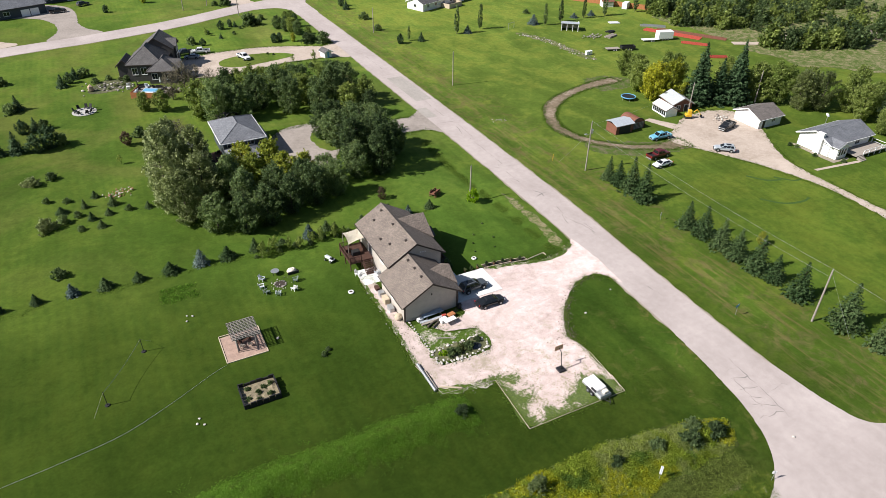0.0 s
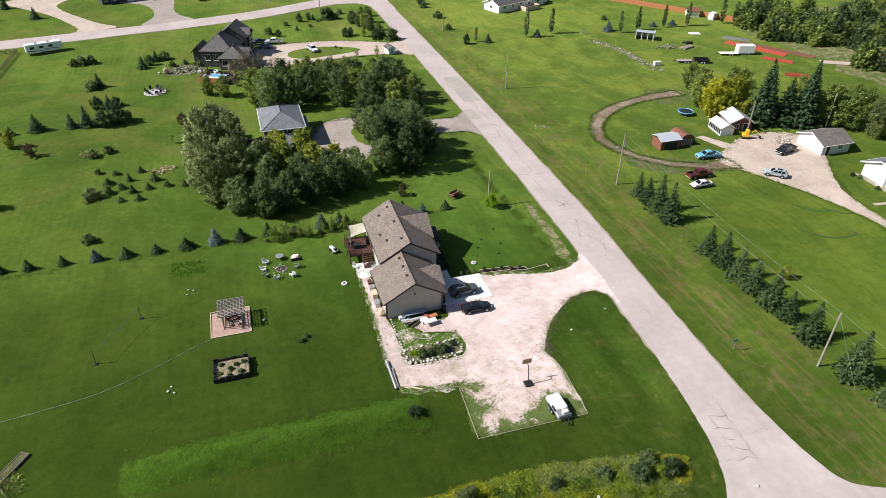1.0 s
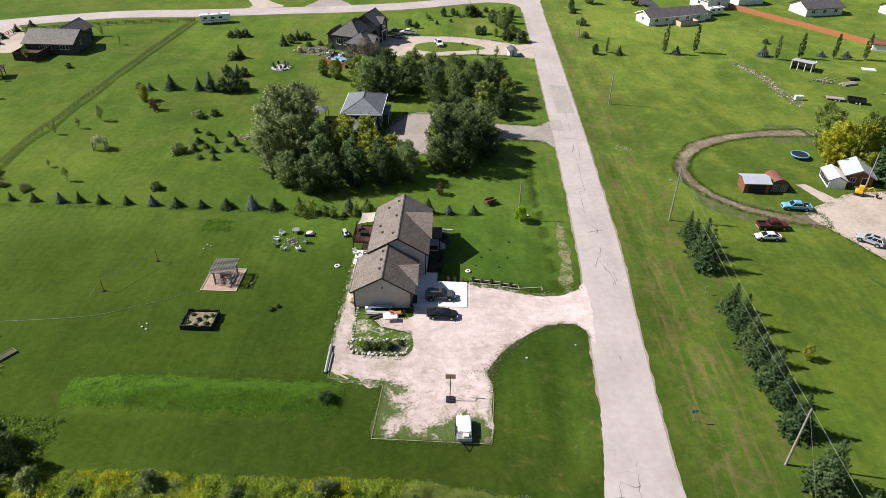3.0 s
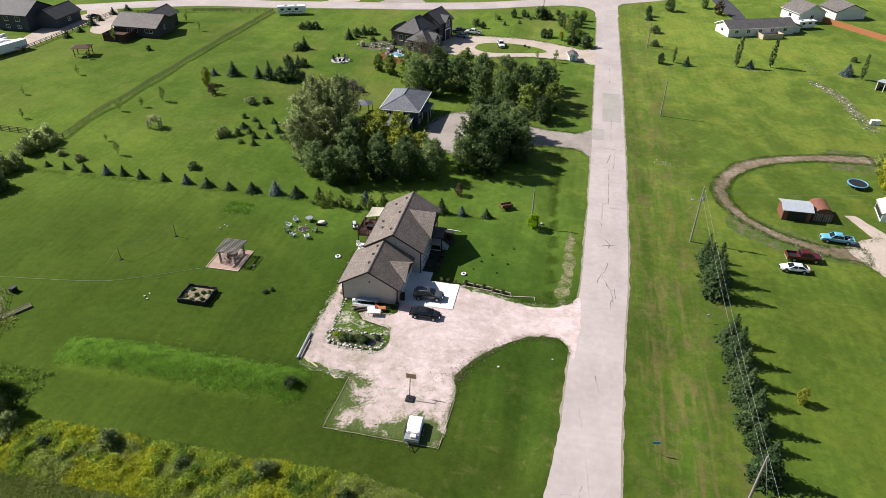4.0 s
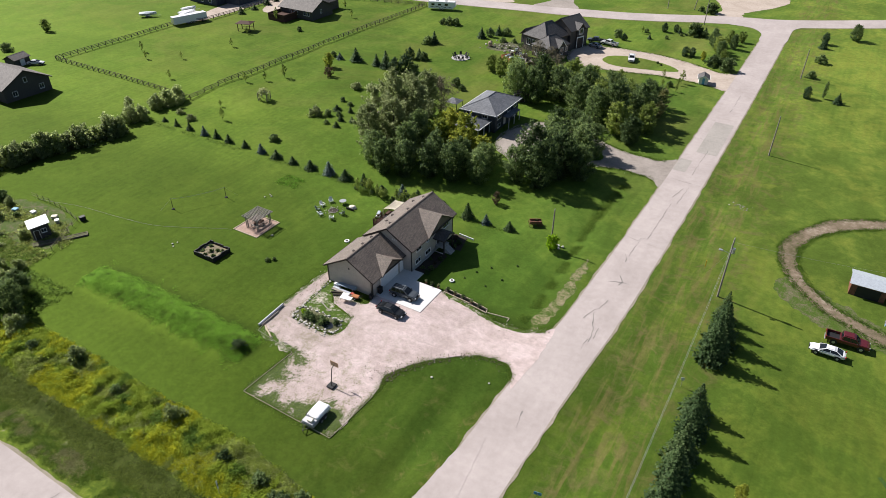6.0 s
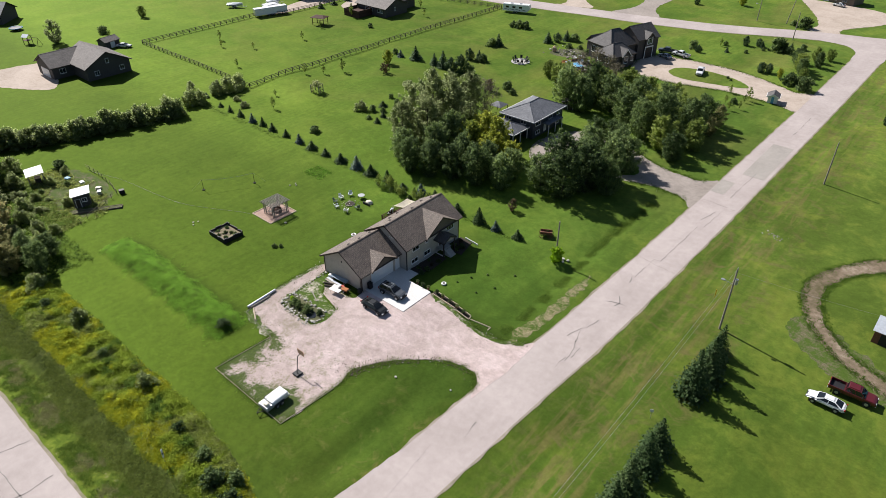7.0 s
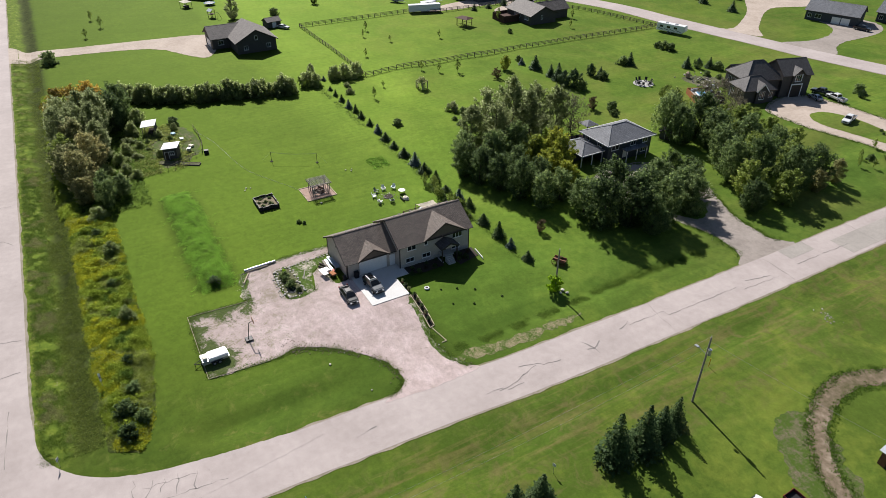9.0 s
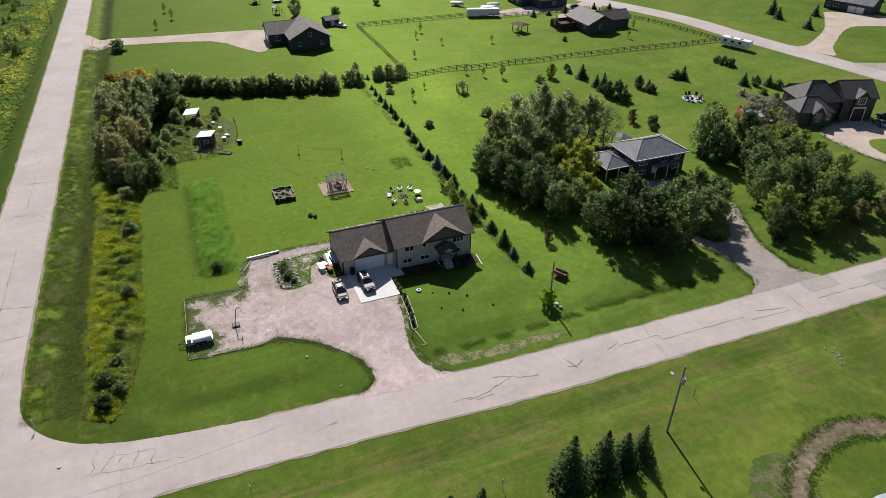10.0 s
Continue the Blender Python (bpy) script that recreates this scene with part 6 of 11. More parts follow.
# lone plants on the northern lawn
for key, x, y, s in (("conifer0", -53.0, 92.0, 0.7), ("conifer1", -49.0, 91.0, 0.75), ("conifer0", -56.5, 92.0, 0.55), ("conifer1", -46.2, 92.4, 0.8), ("shrub0", -44.0, 93.5, 0.9), ("conifer0", -64.0, 91.8, 0.72), ("blue0", -69.5, 90.8, 1.0), ("shrub1", -73.0, 92.0, 0.6), ("yellow0", -68.0, 83.5, 0.55), ("plum0", -62.5, 76.8, 1.0), ("grey0", -50.0, 73.4, 1.2), ("shrub1", -46.5, 75.0, 0.7), ("grey1", -47.5, 53.2, 1.3), ("shrub0", -44.8, 54.6, 0.6), ("shrub0", -46.0, 36.2, 0.7), ("grey1", -72.5, 34.6, 0.9), ("sapling0", -66.0, 39.0, 1.1), ("sapling1", -73.3, 70.0, 1.5), ("sapling0", -76.6, 65.3, 1.0), ("sapling1", -80.0, 61.0, 1.1), ("sapling0", -84.0, 24.0, 1.1), ("conifer1", -52.0, 103.5, 0.55), ("conifer0", -49.5, 105.0, 0.5), ("shrub1", -47.5, 104.5, 0.9), ("conifer0", -53.5, 120.5, 0.6), ("shrub0", -55.0, 119.0, 1.0), ("shrub1", -60.5, 142.0, 1.0), ("shrub0", -58.0, 142.5, 1.0), ("shrub1", -62.5, 141.5, 0.8), ("plum1", -30.8, 86.0, 1.05), ("shrub0", -27.5, 90.0, 0.9), ("shrub1", -24.5, 88.0, 0.6), ("conifer0", -43.0, 134.0, 0.6), ("conifer1", -41.0, 136.5, 0.5), ("conifer0", -39.5, 140.0, 0.55), ("shrub0", -37.0, 141.0, 1.0), ("sapling0", -33.0, 76.6, 0.9), ("sapling1", -73.0, 45.0, 0.7), ("grey0", -78.0, 36.0, 0.8)):
    plant(key, x, y, s * (1.25 if key.startswith(("conifer", "shrub")) else 1.0))
for i, (x, y) in enumerate([(-44.0, 62.7), (-41.0, 59.0), (-39.0, 62.7), (-42.3, 55.9), (-40.0, 53.6), (-37.0, 54.4), (-33.4, 54.6), (-30.0, 53.8), (-36.0, 58.0), (-42.0, 50.5), (-38.5, 50.0), (-45.0, 58.5), (-47.5, 64.0)]):
    plant(f"{'young' if i % 3 else 'shrub'}{i % 2}", x, y, 0.55 + 0.15 * (i % 3), group="row of small garden plants")
# along the round drive and the far corner
for key, x, y, s in (("conifer0", 6.0, 163.0, 0.35), ("shrub1", 11.0, 166.0, 0.5), ("conifer1", 8.2, 173.6, 0.6), ("conifer1", 11.7, 175.6, 0.5), ("conifer0", 13.2, 174.6, 0.4), ("shrub0", 17.9, 174.7, 1.9), ("shrub1", 20.0, 175.3, 1.4), ("shrub0", 21.6, 174.0, 1.0), ("conifer1", 20.9, 150.7, 0.68), ("conifer1", 22.9, 151.5, 0.62), ("yellow0", 26.8, 149.0, 0.36), ("olive0", 29.3, 159.0, 0.62), ("ash1", 30.5, 156.0, 0.55), ("ash3", 28.0, 162.0, 0.5), ("shrub0", 35.3, 143.2, 1.7), ("shrub1", 30.7, 145.5, 1.6), ("shrub0", 32.8, 147.6, 1.2), ("olive1", 32.5, 150.5, 0.42), ("ash0", 26.3, 166.5, 0.5), ("olive2", 30.6, 171.0, 0.5), ("ash2", 32.5, 166.0, 0.45), ("olive3", 33.6, 175.0, 0.42), ("shrub0", -4.0, 160.0, 1.2), ("conifer1", -1.0, 157.0, 0.5), ("shrub0", 24.0, 181.0, 0.9), ("conifer0", 21.0, 178.5, 0.45), ("shrub0", 16.6, 207.5, 1.8), ("shrub1", 12.8, 208.6, 0.9), ("sapling0", 22.3, 119.5, 0.9), ("sapling1", 26.0, 123.3, 0.8), ("sapling0", 26.7, 117.6, 0.8), ("sapling1", 20.4, 127.8, 1.0), ("sapling0", 26.3, 125.3, 1.2), ("shrub1", 24.0, 121.0, 0.7), ("sapling1", 24.6, 115.4, 0.9), ("shrub0", 15.6, 139.0, 0.35), ("shrub1", 17.0, 137.6, 0.3), ("turning0", -11.7, 224.8, 0.5), ("shrub1", 14.4, 172.0, 0.5), ("shrub0", 3.0, 170.0, 0.6), ("sapling0", 2.0, 168.0, 1.0)):
    plant(key, x, y, s)
# beyond the road: farm trees
for i, (key, x, y, s) in enumerate([("dark_spruce0", 107.6, 48.5, 1.0), ("dark_spruce1", 113.0, 46.5, 0.86), ("dark_spruce0", 116.5, 44.0, 0.98), ("dark_spruce1", 119.5, 46.5, 0.9), ("dark_spruce0", 112.0, 52.0, 0.8), ("turning0", 99.0, 56.0, 1.2), ("turning1", 103.5, 54.0, 1.25), ("olive1", 100.0, 62.5, 1.1), ("olive0", 104.0, 68.0, 0.95), ("olive1", 105.5, 75.0, 0.8), ("olive3", 108.0, 59.0, 1.15), ("olive2", 123.0, 43.0, 1.2), ("olive3", 127.0, 39.0, 1.25), ("silver0", 129.0, 33.5, 0.95), ("silver1", 133.0, 30.5, 1.0), ("olive0", 134.5, 36.0, 1.15), ("olive1", 139.5, 27.0, 1.1), ("olive2", 136.0, 21.0, 1.0), ("ash0", 140.0, 16.0, 1.0), ("olive3", 133.5, 13.0, 0.8), ("olive0", 137.0, 7.0, 0.9), ("olive1", 143.0, 22.0, 1.0), ("olive1", 147.0, 30.0, 1.0), ("ash1", 146.0, 12.0, 0.9), ("olive2", 121.5, 52.0, 1.0), ("olive3", 128.0, 46.0, 1.0)]):
    plant(key, x, y, s, group="farm wood" if i > 4 else "old farm spruces")
# row of columnar poplars and young conifers on the north field edge
for key, x, y, s in (("column0", 80.6, 133.8, 1.15), ("column1", 91.0, 135.5, 1.1), ("column0", 62.2, 133.5, 0.65), ("column1", 115.0, 130.0, 0.95), ("column0", 123.0, 131.5, 1.1), ("column1", 134.0, 132.0, 1.0), ("column0", 143.5, 131.5, 1.15), ("column1", 158.0, 131.0, 1.2), ("column0", 163.0, 130.0, 1.1), ("column1", 168.0, 129.5, 1.0), ("column0", 173.0, 128.5, 1.0), ("column1", 178.0, 127.5, 1.0), ("blue0", 84.5, 133.0, 1.4), ("blue1", 112.0, 133.0, 1.5), ("blue0", 131.0, 134.0, 1.1), ("blue1", 139.0, 134.0, 1.2), ("conifer0", 65.8, 131.5, 0.6), ("conifer1", 58.2, 131.6, 0.62), ("shrub0", 57.5, 149.5, 1.0), ("shrub1", 58.6, 165.5, 1.3), ("conifer0", 57.6, 182.0, 0.7), ("conifer1", 57.6, 187.5, 0.7), ("ash0", 66.0, 197.0, 0.6), ("ash1", 80.0, 205.0, 0.5), ("plum0", 84.0, 196.0, 1.5), ("conifer0", 112.0, 201.0, 1.1), ("shrub0", 118.0, 147.0, 0.8)):
    plant(key, x, y, s)
# western and northern lots
for key, x, y, s in (("shrub0", -141.0, -36.5, 1.9), ("olive0", -175.0, 62.0, 0.5), ("sapling0", -128.0, 64.0, 1.2), ("sapling1", -121.0, 60.0, 0.9), ("sapling0", -116.0, 113.0, 1.6), ("shrub1", -101.0, 108.0, 0.7), ("sapling1", -106.0, 140.0, 1.2), ("sapling0", -96.0, 131.0, 1.1), ("sapling1", -114.0, 96.0, 1.0), ("sapling0", -108.0, 83.0, 1.0), ("sapling1", -101.0, 52.0, 1.0), ("sapling0", -112.0, 66.0, 0.8), ("sapling1", -190.0, -20.0, 1.4), ("sapling0", -178.0, -18.0, 1.4), ("sapling1", -166.0, -24.0, 1.2), ("conifer0", -105.8, 206.9, 1.1), ("conifer0", -99.0, 203.3, 0.9), ("conifer0", -83.8, 202.6, 0.9), ("conifer0", -97.5, 221.4, 0.8), ("conifer1", -26.0, 215.0, 0.6)):
    plant(key, x, y, s)
for i in range(60):
    rng = random.Random(500 + i)
    x = rng.uniform(-330, -115)
    plant(f"far{(0, 1, 0, 2, 0)[i % 5]}", x, rng.uniform(-92, -66), rng.uniform(0.4, 0.9), group="roadside scrub")
# scrub behind the farm, in clumps
for i in range(247):
    rng = random.Random(900 + i)
    cx, cy, wide = ((163, 110, 3), (172, 105, 5), (180, 100, 6), (190, 96, 7), (200, 104, 9), (212, 96, 9), (196, 118, 9), (182, 118, 7), (215, 122, 12), (172, 76, 4), (180, 71, 4), (192, 66, 5), (230, 108, 12), (205, 72, 7), (240, 84, 12), (168, 128, 5), (250, 125, 14), (225, 60, 10), (186, 134, 7))[i % 19]
    x, y = rng.gauss(cx, wide), rng.gauss(cy, wide * 0.62)
    if x < 159 or abs(y - 81) < 2.5:
        continue
    plant(f"far{(0, 1, 0, 1, 2, 1)[(i // 19) % 6]}", x, y, rng.uniform(0.7, 1.6), group="far scrub")

# shrubs in the ditch bank
for key, x, y, s in (("willow0", -33.0, -34.0, 0.75), ("willow1", -19.0, -33.4, 0.62), ("willow0", 1.5, -33.6, 0.6), ("shrub0", 22.0, -36.5, 1.1), ("shrub1", 26.0, -36.6, 1.0), ("shrub0", 24.0, -34.6, 0.8), ("shrub1", 12.0, -34.8, 0.7), ("shrub0", -9.0, -34.4, 0.6), ("shrub1", -27.0, -35.0, 0.7), ("shrub0", 18.0, -35.0, 0.8)):
    plant(key, x, y, s, label="rounded wild shrub on the ditch bank")

# ---- neighbouring buildings ----
def hip_roof(parent, x0, x1, y0, y1, eave_z, rise, mat_key, fascia="trim_dark"):
    """Four slopes over a rectangle, the ridge along its longer side."""
    w, d = x1 - x0, y1 - y0
    t = min(w, d) / 2
    if w > d:
        r0, r1 = (x0 + t, (y0 + y1) / 2, eave_z + rise), (x1 - t, (y0 + y1) / 2, eave_z + rise)
    else:
        r0, r1 = ((x0 + x1) / 2, y0 + t, eave_z + rise), ((x0 + x1) / 2, y1 - t, eave_z + rise)
    a, b, c, e = (x0, y0, eave_z), (x1, y0, eave_z), (x1, y1, eave_z), (x0, y1, eave_z)
    bm = B()
    for q in ([a, b, r1, r0], [b, c, r1], [c, e, r0, r1], [e, a, r0]) if w > d else ([a, b, r0], [b, c, r1, r0], [c, e, r1], [e, a, r0, r1]):
        slab(bm, q, 0.12)
    roof = part("roof", bm, M[mat_key], parent)
    bm = B()
    box(bm, x0 - 0.1, x1 + 0.1, y0 - 0.1, y0, eave_z - 0.2, eave_z)
    box(bm, x0 - 0.1, x1 + 0.1, y1, y1 + 0.1, eave_z - 0.2, eave_z)
    box(bm, x0 - 0.1, x0, y0, y1, eave_z - 0.2, eave_z)
    box(bm, x1, x1 + 0.1, y0, y1, eave_z - 0.2, eave_z)
    part("gutter", bm, M[fascia], roof)
    bm = B()
    for p, q in ((r0, r1), (a, r0), (e, r0 if w > d else r1), (b, r1 if w > d else r0), (c, r1)):
        rod(bm, Vector(p) + Vector((0, 0, 0.02)), Vector(q) + Vector((0, 0, 0.02)), 0.07, None, 5)
    part("ridge_cap", bm, M[mat_key], roof)
    return roof


def box_walls(parent, x0, x1, y0, y1, z0, z1, mat_key, t=0.2):
    for q in ((x0, x1, y0, y0 + t), (x0, x1, y1 - t, y1), (x0, x0 + t, y0 + t, y1 - t), (x1 - t, x1, y0 + t, y1 - t)):
        bm = B()
        box(bm, *q, z0, z1)
        part("wall", bm, M[mat_key], parent)


def posts(parent, spots, z0, z1, mat_key, half=0.08, name="post"):
    for x, y in spots:
        bm = B()
        box(bm, x - half, x + half, y - half, y + half, z0, z1)
        part(name, bm, M[mat_key], parent)


# slate house with the grey hip roof, in the grove
h = thing("house", "slate-blue bi-level house with a grey hip roof among trees", "house")
box_walls(h, -12.4, -3.7, 67.2, 80.0, -0.3, 4.7, "siding_blue")
hip_roof(h, -13.0, -3.1, 66.5, 80.6, 4.65, 2.2, "shingle_grey", "trim_white")
box_walls(h, -12.4, -8.2, 61.4, 67.2, -0.3, 2.9, "siding_blue")
hip_roof(h, -12.9, -4.7, 60.7, 67.1, 2.95, 1.5, "shingle_grey", "trim_white")
posts(h, [(-5.0, 61.0), (-5.0, 64.0), (-5.0, 66.8)], -0.1, 2.9, "trim_white", 0.09, "porch_post")
for y, z, w, hh, n in ((69.2, 3.7, 2.0, 1.3, 2), (69.2, 1.3, 1.6, 0.8, 2), (74.5, 3.7, 1.4, 1.2, 2), (78.0, 3.7, 1.4, 1.2, 2), (77.8, 1.3, 1.4, 0.8, 2)):
    window(h, face("e", y, z, -3.68), w, hh, n)
for x in (-10.8, -6.5):
    window(h, face("s", x, 3.8, 67.18), 1.4, 1.1, 2)
hinge_door(h, face("e", 72.3, 0.6, -3.66), 0.95, 2.1, "white_paint")
bm = B()
box(bm, -3.65, -1.9, 71.2, 77.5, 2.75, 2.95)
part("porch_roof", bm, M["shingle_grey"], h)
posts(h, [(-2.0, 71.4), (-2.0, 74.4), (-2.0, 77.3)], -0.1, 2.75, "trim_white", 0.07, "porch_post")
bm = B()
box(bm, -17.0, -12.45, 63.0, 70.5, 1.3, 1.45)
part("back_deck", bm, M["deck_wood"], h, "brown timber back deck")
posts(h, [(-16.9, 63.1), (-16.9, 66.8), (-16.9, 70.4), (-14.6, 63.1)], -0.2, 2.4, "deck_wood", 0.06, "deck_post")
bm = B()
for z in (1.9, 2.35):
    box(bm, -16.95, -16.87, 63.0, 70.5, z, z + 0.07)
    box(bm, -16.87, -12.5, 63.0, 63.08, z, z + 0.07)
part("deck_rail", bm, M["deck_wood"], h)

g = thing("garden_gazebo", "grey-topped garden gazebo behind the slate house", "gazebo", -19.5, 75.0)
posts(g, [(-1.6, -1.6), (1.6, -1.6), (1.6, 1.6), (-1.6, 1.6)], 0, 2.3, "black", 0.06)
bm = B()
for a, b in (((-1.8, -1.8), (1.8, -1.8)), ((1.8, -1.8), (1.8, 1.8)), ((1.8, 1.8), (-1.8, 1.8)), ((-1.8, 1.8), (-1.8, -1.8))):
    slab(bm, [(*a, 2.3), (*b, 2.3), (0, 0, 3.2)], 0.04)
part("canopy", bm, M["shingle_grey"], g)

s = thing("garden_shed", "dark low garden shed beside the trees", "shed", -7.2, 90.0, 0, 25)
gable_walls(s, -1.9, 1.9, -1.4, 1.4, -0.1, 2.0, 2.7, "siding_dark")
gable_roof(s, -2.15, 2.15, -1.65, 1.65, 2.85, 1.95, "shingle_dark")
hinge_door(s, face("s", 0, 0.0, -1.42), 1.2, 1.8, "trim_dark", "dark shed door")

# large charcoal house on the round drive
h = thing("house", "large charcoal two-storey house with white-trimmed gables", "house")
box_walls(h, -23.6, -12.0, 121.0, 137.5, -0.3, 4.4, "siding_dark")
hip_roof(h, -24.3, -11.3, 120.3, 138.2, 4.3, 3.6, "shingle_dark")
gable_walls(h, -21.5, -10.6, 136.5, 149.5, -0.3, 5.4, 8.0, "siding_dark")
gable_roof(h, -22.1, -10.0, 135.9, 150.1, 8.3, 5.3, "shingle_dark")
gable_walls(h, -16.0, -9.9, 140.6, 145.6, -0.3, 5.4, 6.7, "siding_dark", along="x")
gable_roof(h, -16.5, -9.3, 140.1, 146.1, 7.05, 5.4, "shingle_dark", along="x", fascia="trim_dark")
box_walls(h, -16.4, -7.4, 117.4, 131.0, -0.3, 3.2, "siding_dark")
hip_roof(h, -17.0, -6.8, 116.8, 131.6, 3.1, 2.5, "shingle_dark")
gable_walls(h, -12.0, -6.6, 122.4, 127.0, -0.3, 3.1, 4.6, "siding_dark", along="x")
gable_roof(h, -12.0, -6.1, 122.0, 127.4, 4.85, 3.05, "shingle_dark", along="x", fascia="trim_white")
gable_walls(h, -27.6, -23.6, 124.0, 133.0, -0.3, 3.6, 5.0, "siding_dark")
gable_roof(h, -28.2, -23.2, 123.4, 133.6, 5.2, 3.5, "shingle_dark")
garage_door(h, face("e", 143.1, 0.0, -9.86), 4.6, 3.0, "trim_dark", "dark garage door in white trim")
window(h, face("e", 143.1, 4.7, -9.86), 2.6, 1.5, 3)
window(h, face("e", 124.7, 1.9, -6.56), 2.2, 1.8, 3)
window(h, face("e", 129.3, 1.8, -7.36), 1.4, 1.2, 2)
for x in (-14.4, -10.2):
    window(h, face("s", x, 1.8, 117.38), 1.8, 1.4, 2)
for x in (-21.4, -18.4):
    window(h, face("s", x, 2.6, 120.98), 1.8, 1.6, 2)
for y in (127.0, 135.0):
    window(h, face("w", y, 2.8, -23.62), 1.6, 1.4, 2)
# white trim round the garage door and the window above it
bm = B()
for q in ((140.45, 140.75, 0.0, 3.3), (145.45, 145.75, 0.0, 3.3), (140.75, 145.45, 3.02, 3.3), (141.5, 141.75, 3.9, 5.7), (144.45, 144.7, 3.9, 5.7)):
    box(bm, -9.88, -9.78, *q)
part("garage_trim", bm, M["trim_white"], h)
h.matrix_basis = pose(-9.6, 143.4, 0, 0, 0, -18) @ Matrix.Diagonal((0.80, 0.66, 1.12, 1)) @ Matrix.Translation((9.5, -147.0, 0))
d = thing("pool_deck", "orange cedar pool deck with furniture behind the house", "deck", -22.35, 117.7, 0, -28)
bm = B()
box(bm, -3.5, 5.0, -3.0, 3.5, 0.9, 1.05)
part("deck_floor", bm, M["old_wood"], d)
for i in range(17):
    bm = B()
    x = -3.5 + 0.5 * i
    box(bm, x, x + 0.47, -3.06, -3.0, -0.1, 1.7)
    part("board", bm, M["cedar"], d)
for i in range(13):
    bm = B()
    y = -3.0 + 0.5 * i
    box(bm, -3.56, -3.5, y, y + 0.47, -0.1, 1.7)
    part("board", bm, M["cedar"], d)
pool = thing("hot_tub", "pale blue plunge pool set in the deck", "pool", -21.7, 117.2, 1.05, -28)
bm = B()
box(bm, -2.2, 2.2, -1.4, 1.4, 0.0, 0.35, None, 0.1)
part("rim", bm, M["white_paint"], pool)
bm = B()
box(bm, -2.0, 2.0, -1.2, 1.2, 0.34, 0.37)
part("water", bm, M["blue_paint"], pool)

# brown-roofed house on the western lot
h = thing("house", "dark house with a tan-brown shingle roof on the western lot", "house")
gable_walls(h, -137.0, -122.0, 16.8, 29.6, -0.3, 3.8, 7.0, "siding_dark", along="x")
gable_roof(h, -137.6, -121.3, 16.2, 30.2, 7.3, 3.65, "shingle_tan", along="x")
gable_walls(h, -141.0, -131.0, 11.0, 24.0, -0.3, 3.6, 6.2, "siding_dark", along="y")
gable_roof(h, -141.6, -130.4, 10.4, 24.0, 6.5, 3.45, "shingle_tan", along="y")
window(h, face("e", 19.6, 1.8, -121.98), 1.2, 1.2, 2)
window(h, face("e", 23.2, 4.6, -121.98), 0.8, 1.2, 1)
window(h, face("e", 27.0, 1.8, -121.98), 1.2, 1.2, 2)
window(h, face("e", 13.8, 2.0, -130.98), 1.6, 1.3, 2)
garage_door(h, face("s", -136.0, 0.0, 10.98), 5.0, 2.3)
s = thing("garden_shed", "brown garden shed behind the western house", "shed", -149.5, 36.5, 0, 10)
gable_walls(s, -2.0, 2.0, -2.6, 2.6, -0.1, 2.3, 3.2, "siding_dark")
gable_roof(s, -2.3, 2.3, -2.9, 2.9, 3.4, 2.25, "shingle_tan")
hinge_door(s, face("e", 0.0, 0.0, 2.02), 1.4, 2.0)

# charcoal bungalow with a brown deck
h = thing("house", "charcoal bungalow with a grey roof and brown deck", "house")
gable_walls(h, -120.5, -105.2, 120.0, 131.5, -0.3, 3.4, 5.9, "siding_dark", along="x")
gable_roof(h, -121.1, -104.6, 119.4, 132.1, 6.2, 3.25, "shingle_tan", along="x")
gable_walls(h, -116.0, -109.0, 126.0, 140.0, -0.3, 3.4, 5.6, "siding_dark", along="y")
gable_roof(h, -116.6, -108.4, 126.0, 140.6, 5.9, 3.25, "shingle_tan", along="y")
for x in (-115.0, -112.8, -108.5):
    window(h, face("s", x, 2.1, 119.98), 1.5, 1.2, 2)
window(h, face("e", 125.0, 2.4, -105.18), 0.7, 1.2, 1)
window(h, face("s", -107.0, 2.1, 119.98), 0.8, 1.2, 1)
bm = B()
box(bm, -120.4, -112.5, 113.2, 119.9, 1.35, 1.5)
part("deck_floor", bm, M["deck_wood"], h)
bm = B()
for q in ((-120.4, -112.5, 113.2, 113.28), (-120.4, -120.32, 113.28, 119.9), (-112.58, -112.5, 113.28, 119.9)):
    box(bm, *q, -0.2, 2.5)
part("deck_skirt", bm, M["deck_wood"], h, "red-brown boarded deck skirt")

# dark two-storey house at the lane
h = thing("house", "dark grey two-storey house beyond the fence", "house")
gable_walls(h, -166.0, -151.0, 117.0, 130.0, -0.3, 5.4, 8.4, "siding_blue", along="x")
gable_roof(h, -166.6, -150.4, 116.4, 130.6, 8.7, 5.25, "shingle_dark", along="x")
gable_walls(h, -151.0, -143.5, 121.5, 134.0, -0.3, 3.6, 6.2, "siding_blue", along="y")
gable_roof(h, -151.6, -142.9, 120.9, 134.6, 6.4, 3.45, "shingle_dark", along="y")
for x in (-163.5, -159.0, -154.5):
    window(h, face("s", x, 3.9, 116.98), 1.6, 1.4, 2)
    window(h, face("s", x, 1.3, 116.98), 1.4, 1.0, 2)
window(h, face("e", 128.0, 2.0, -143.48), 1.4, 1.2, 2)

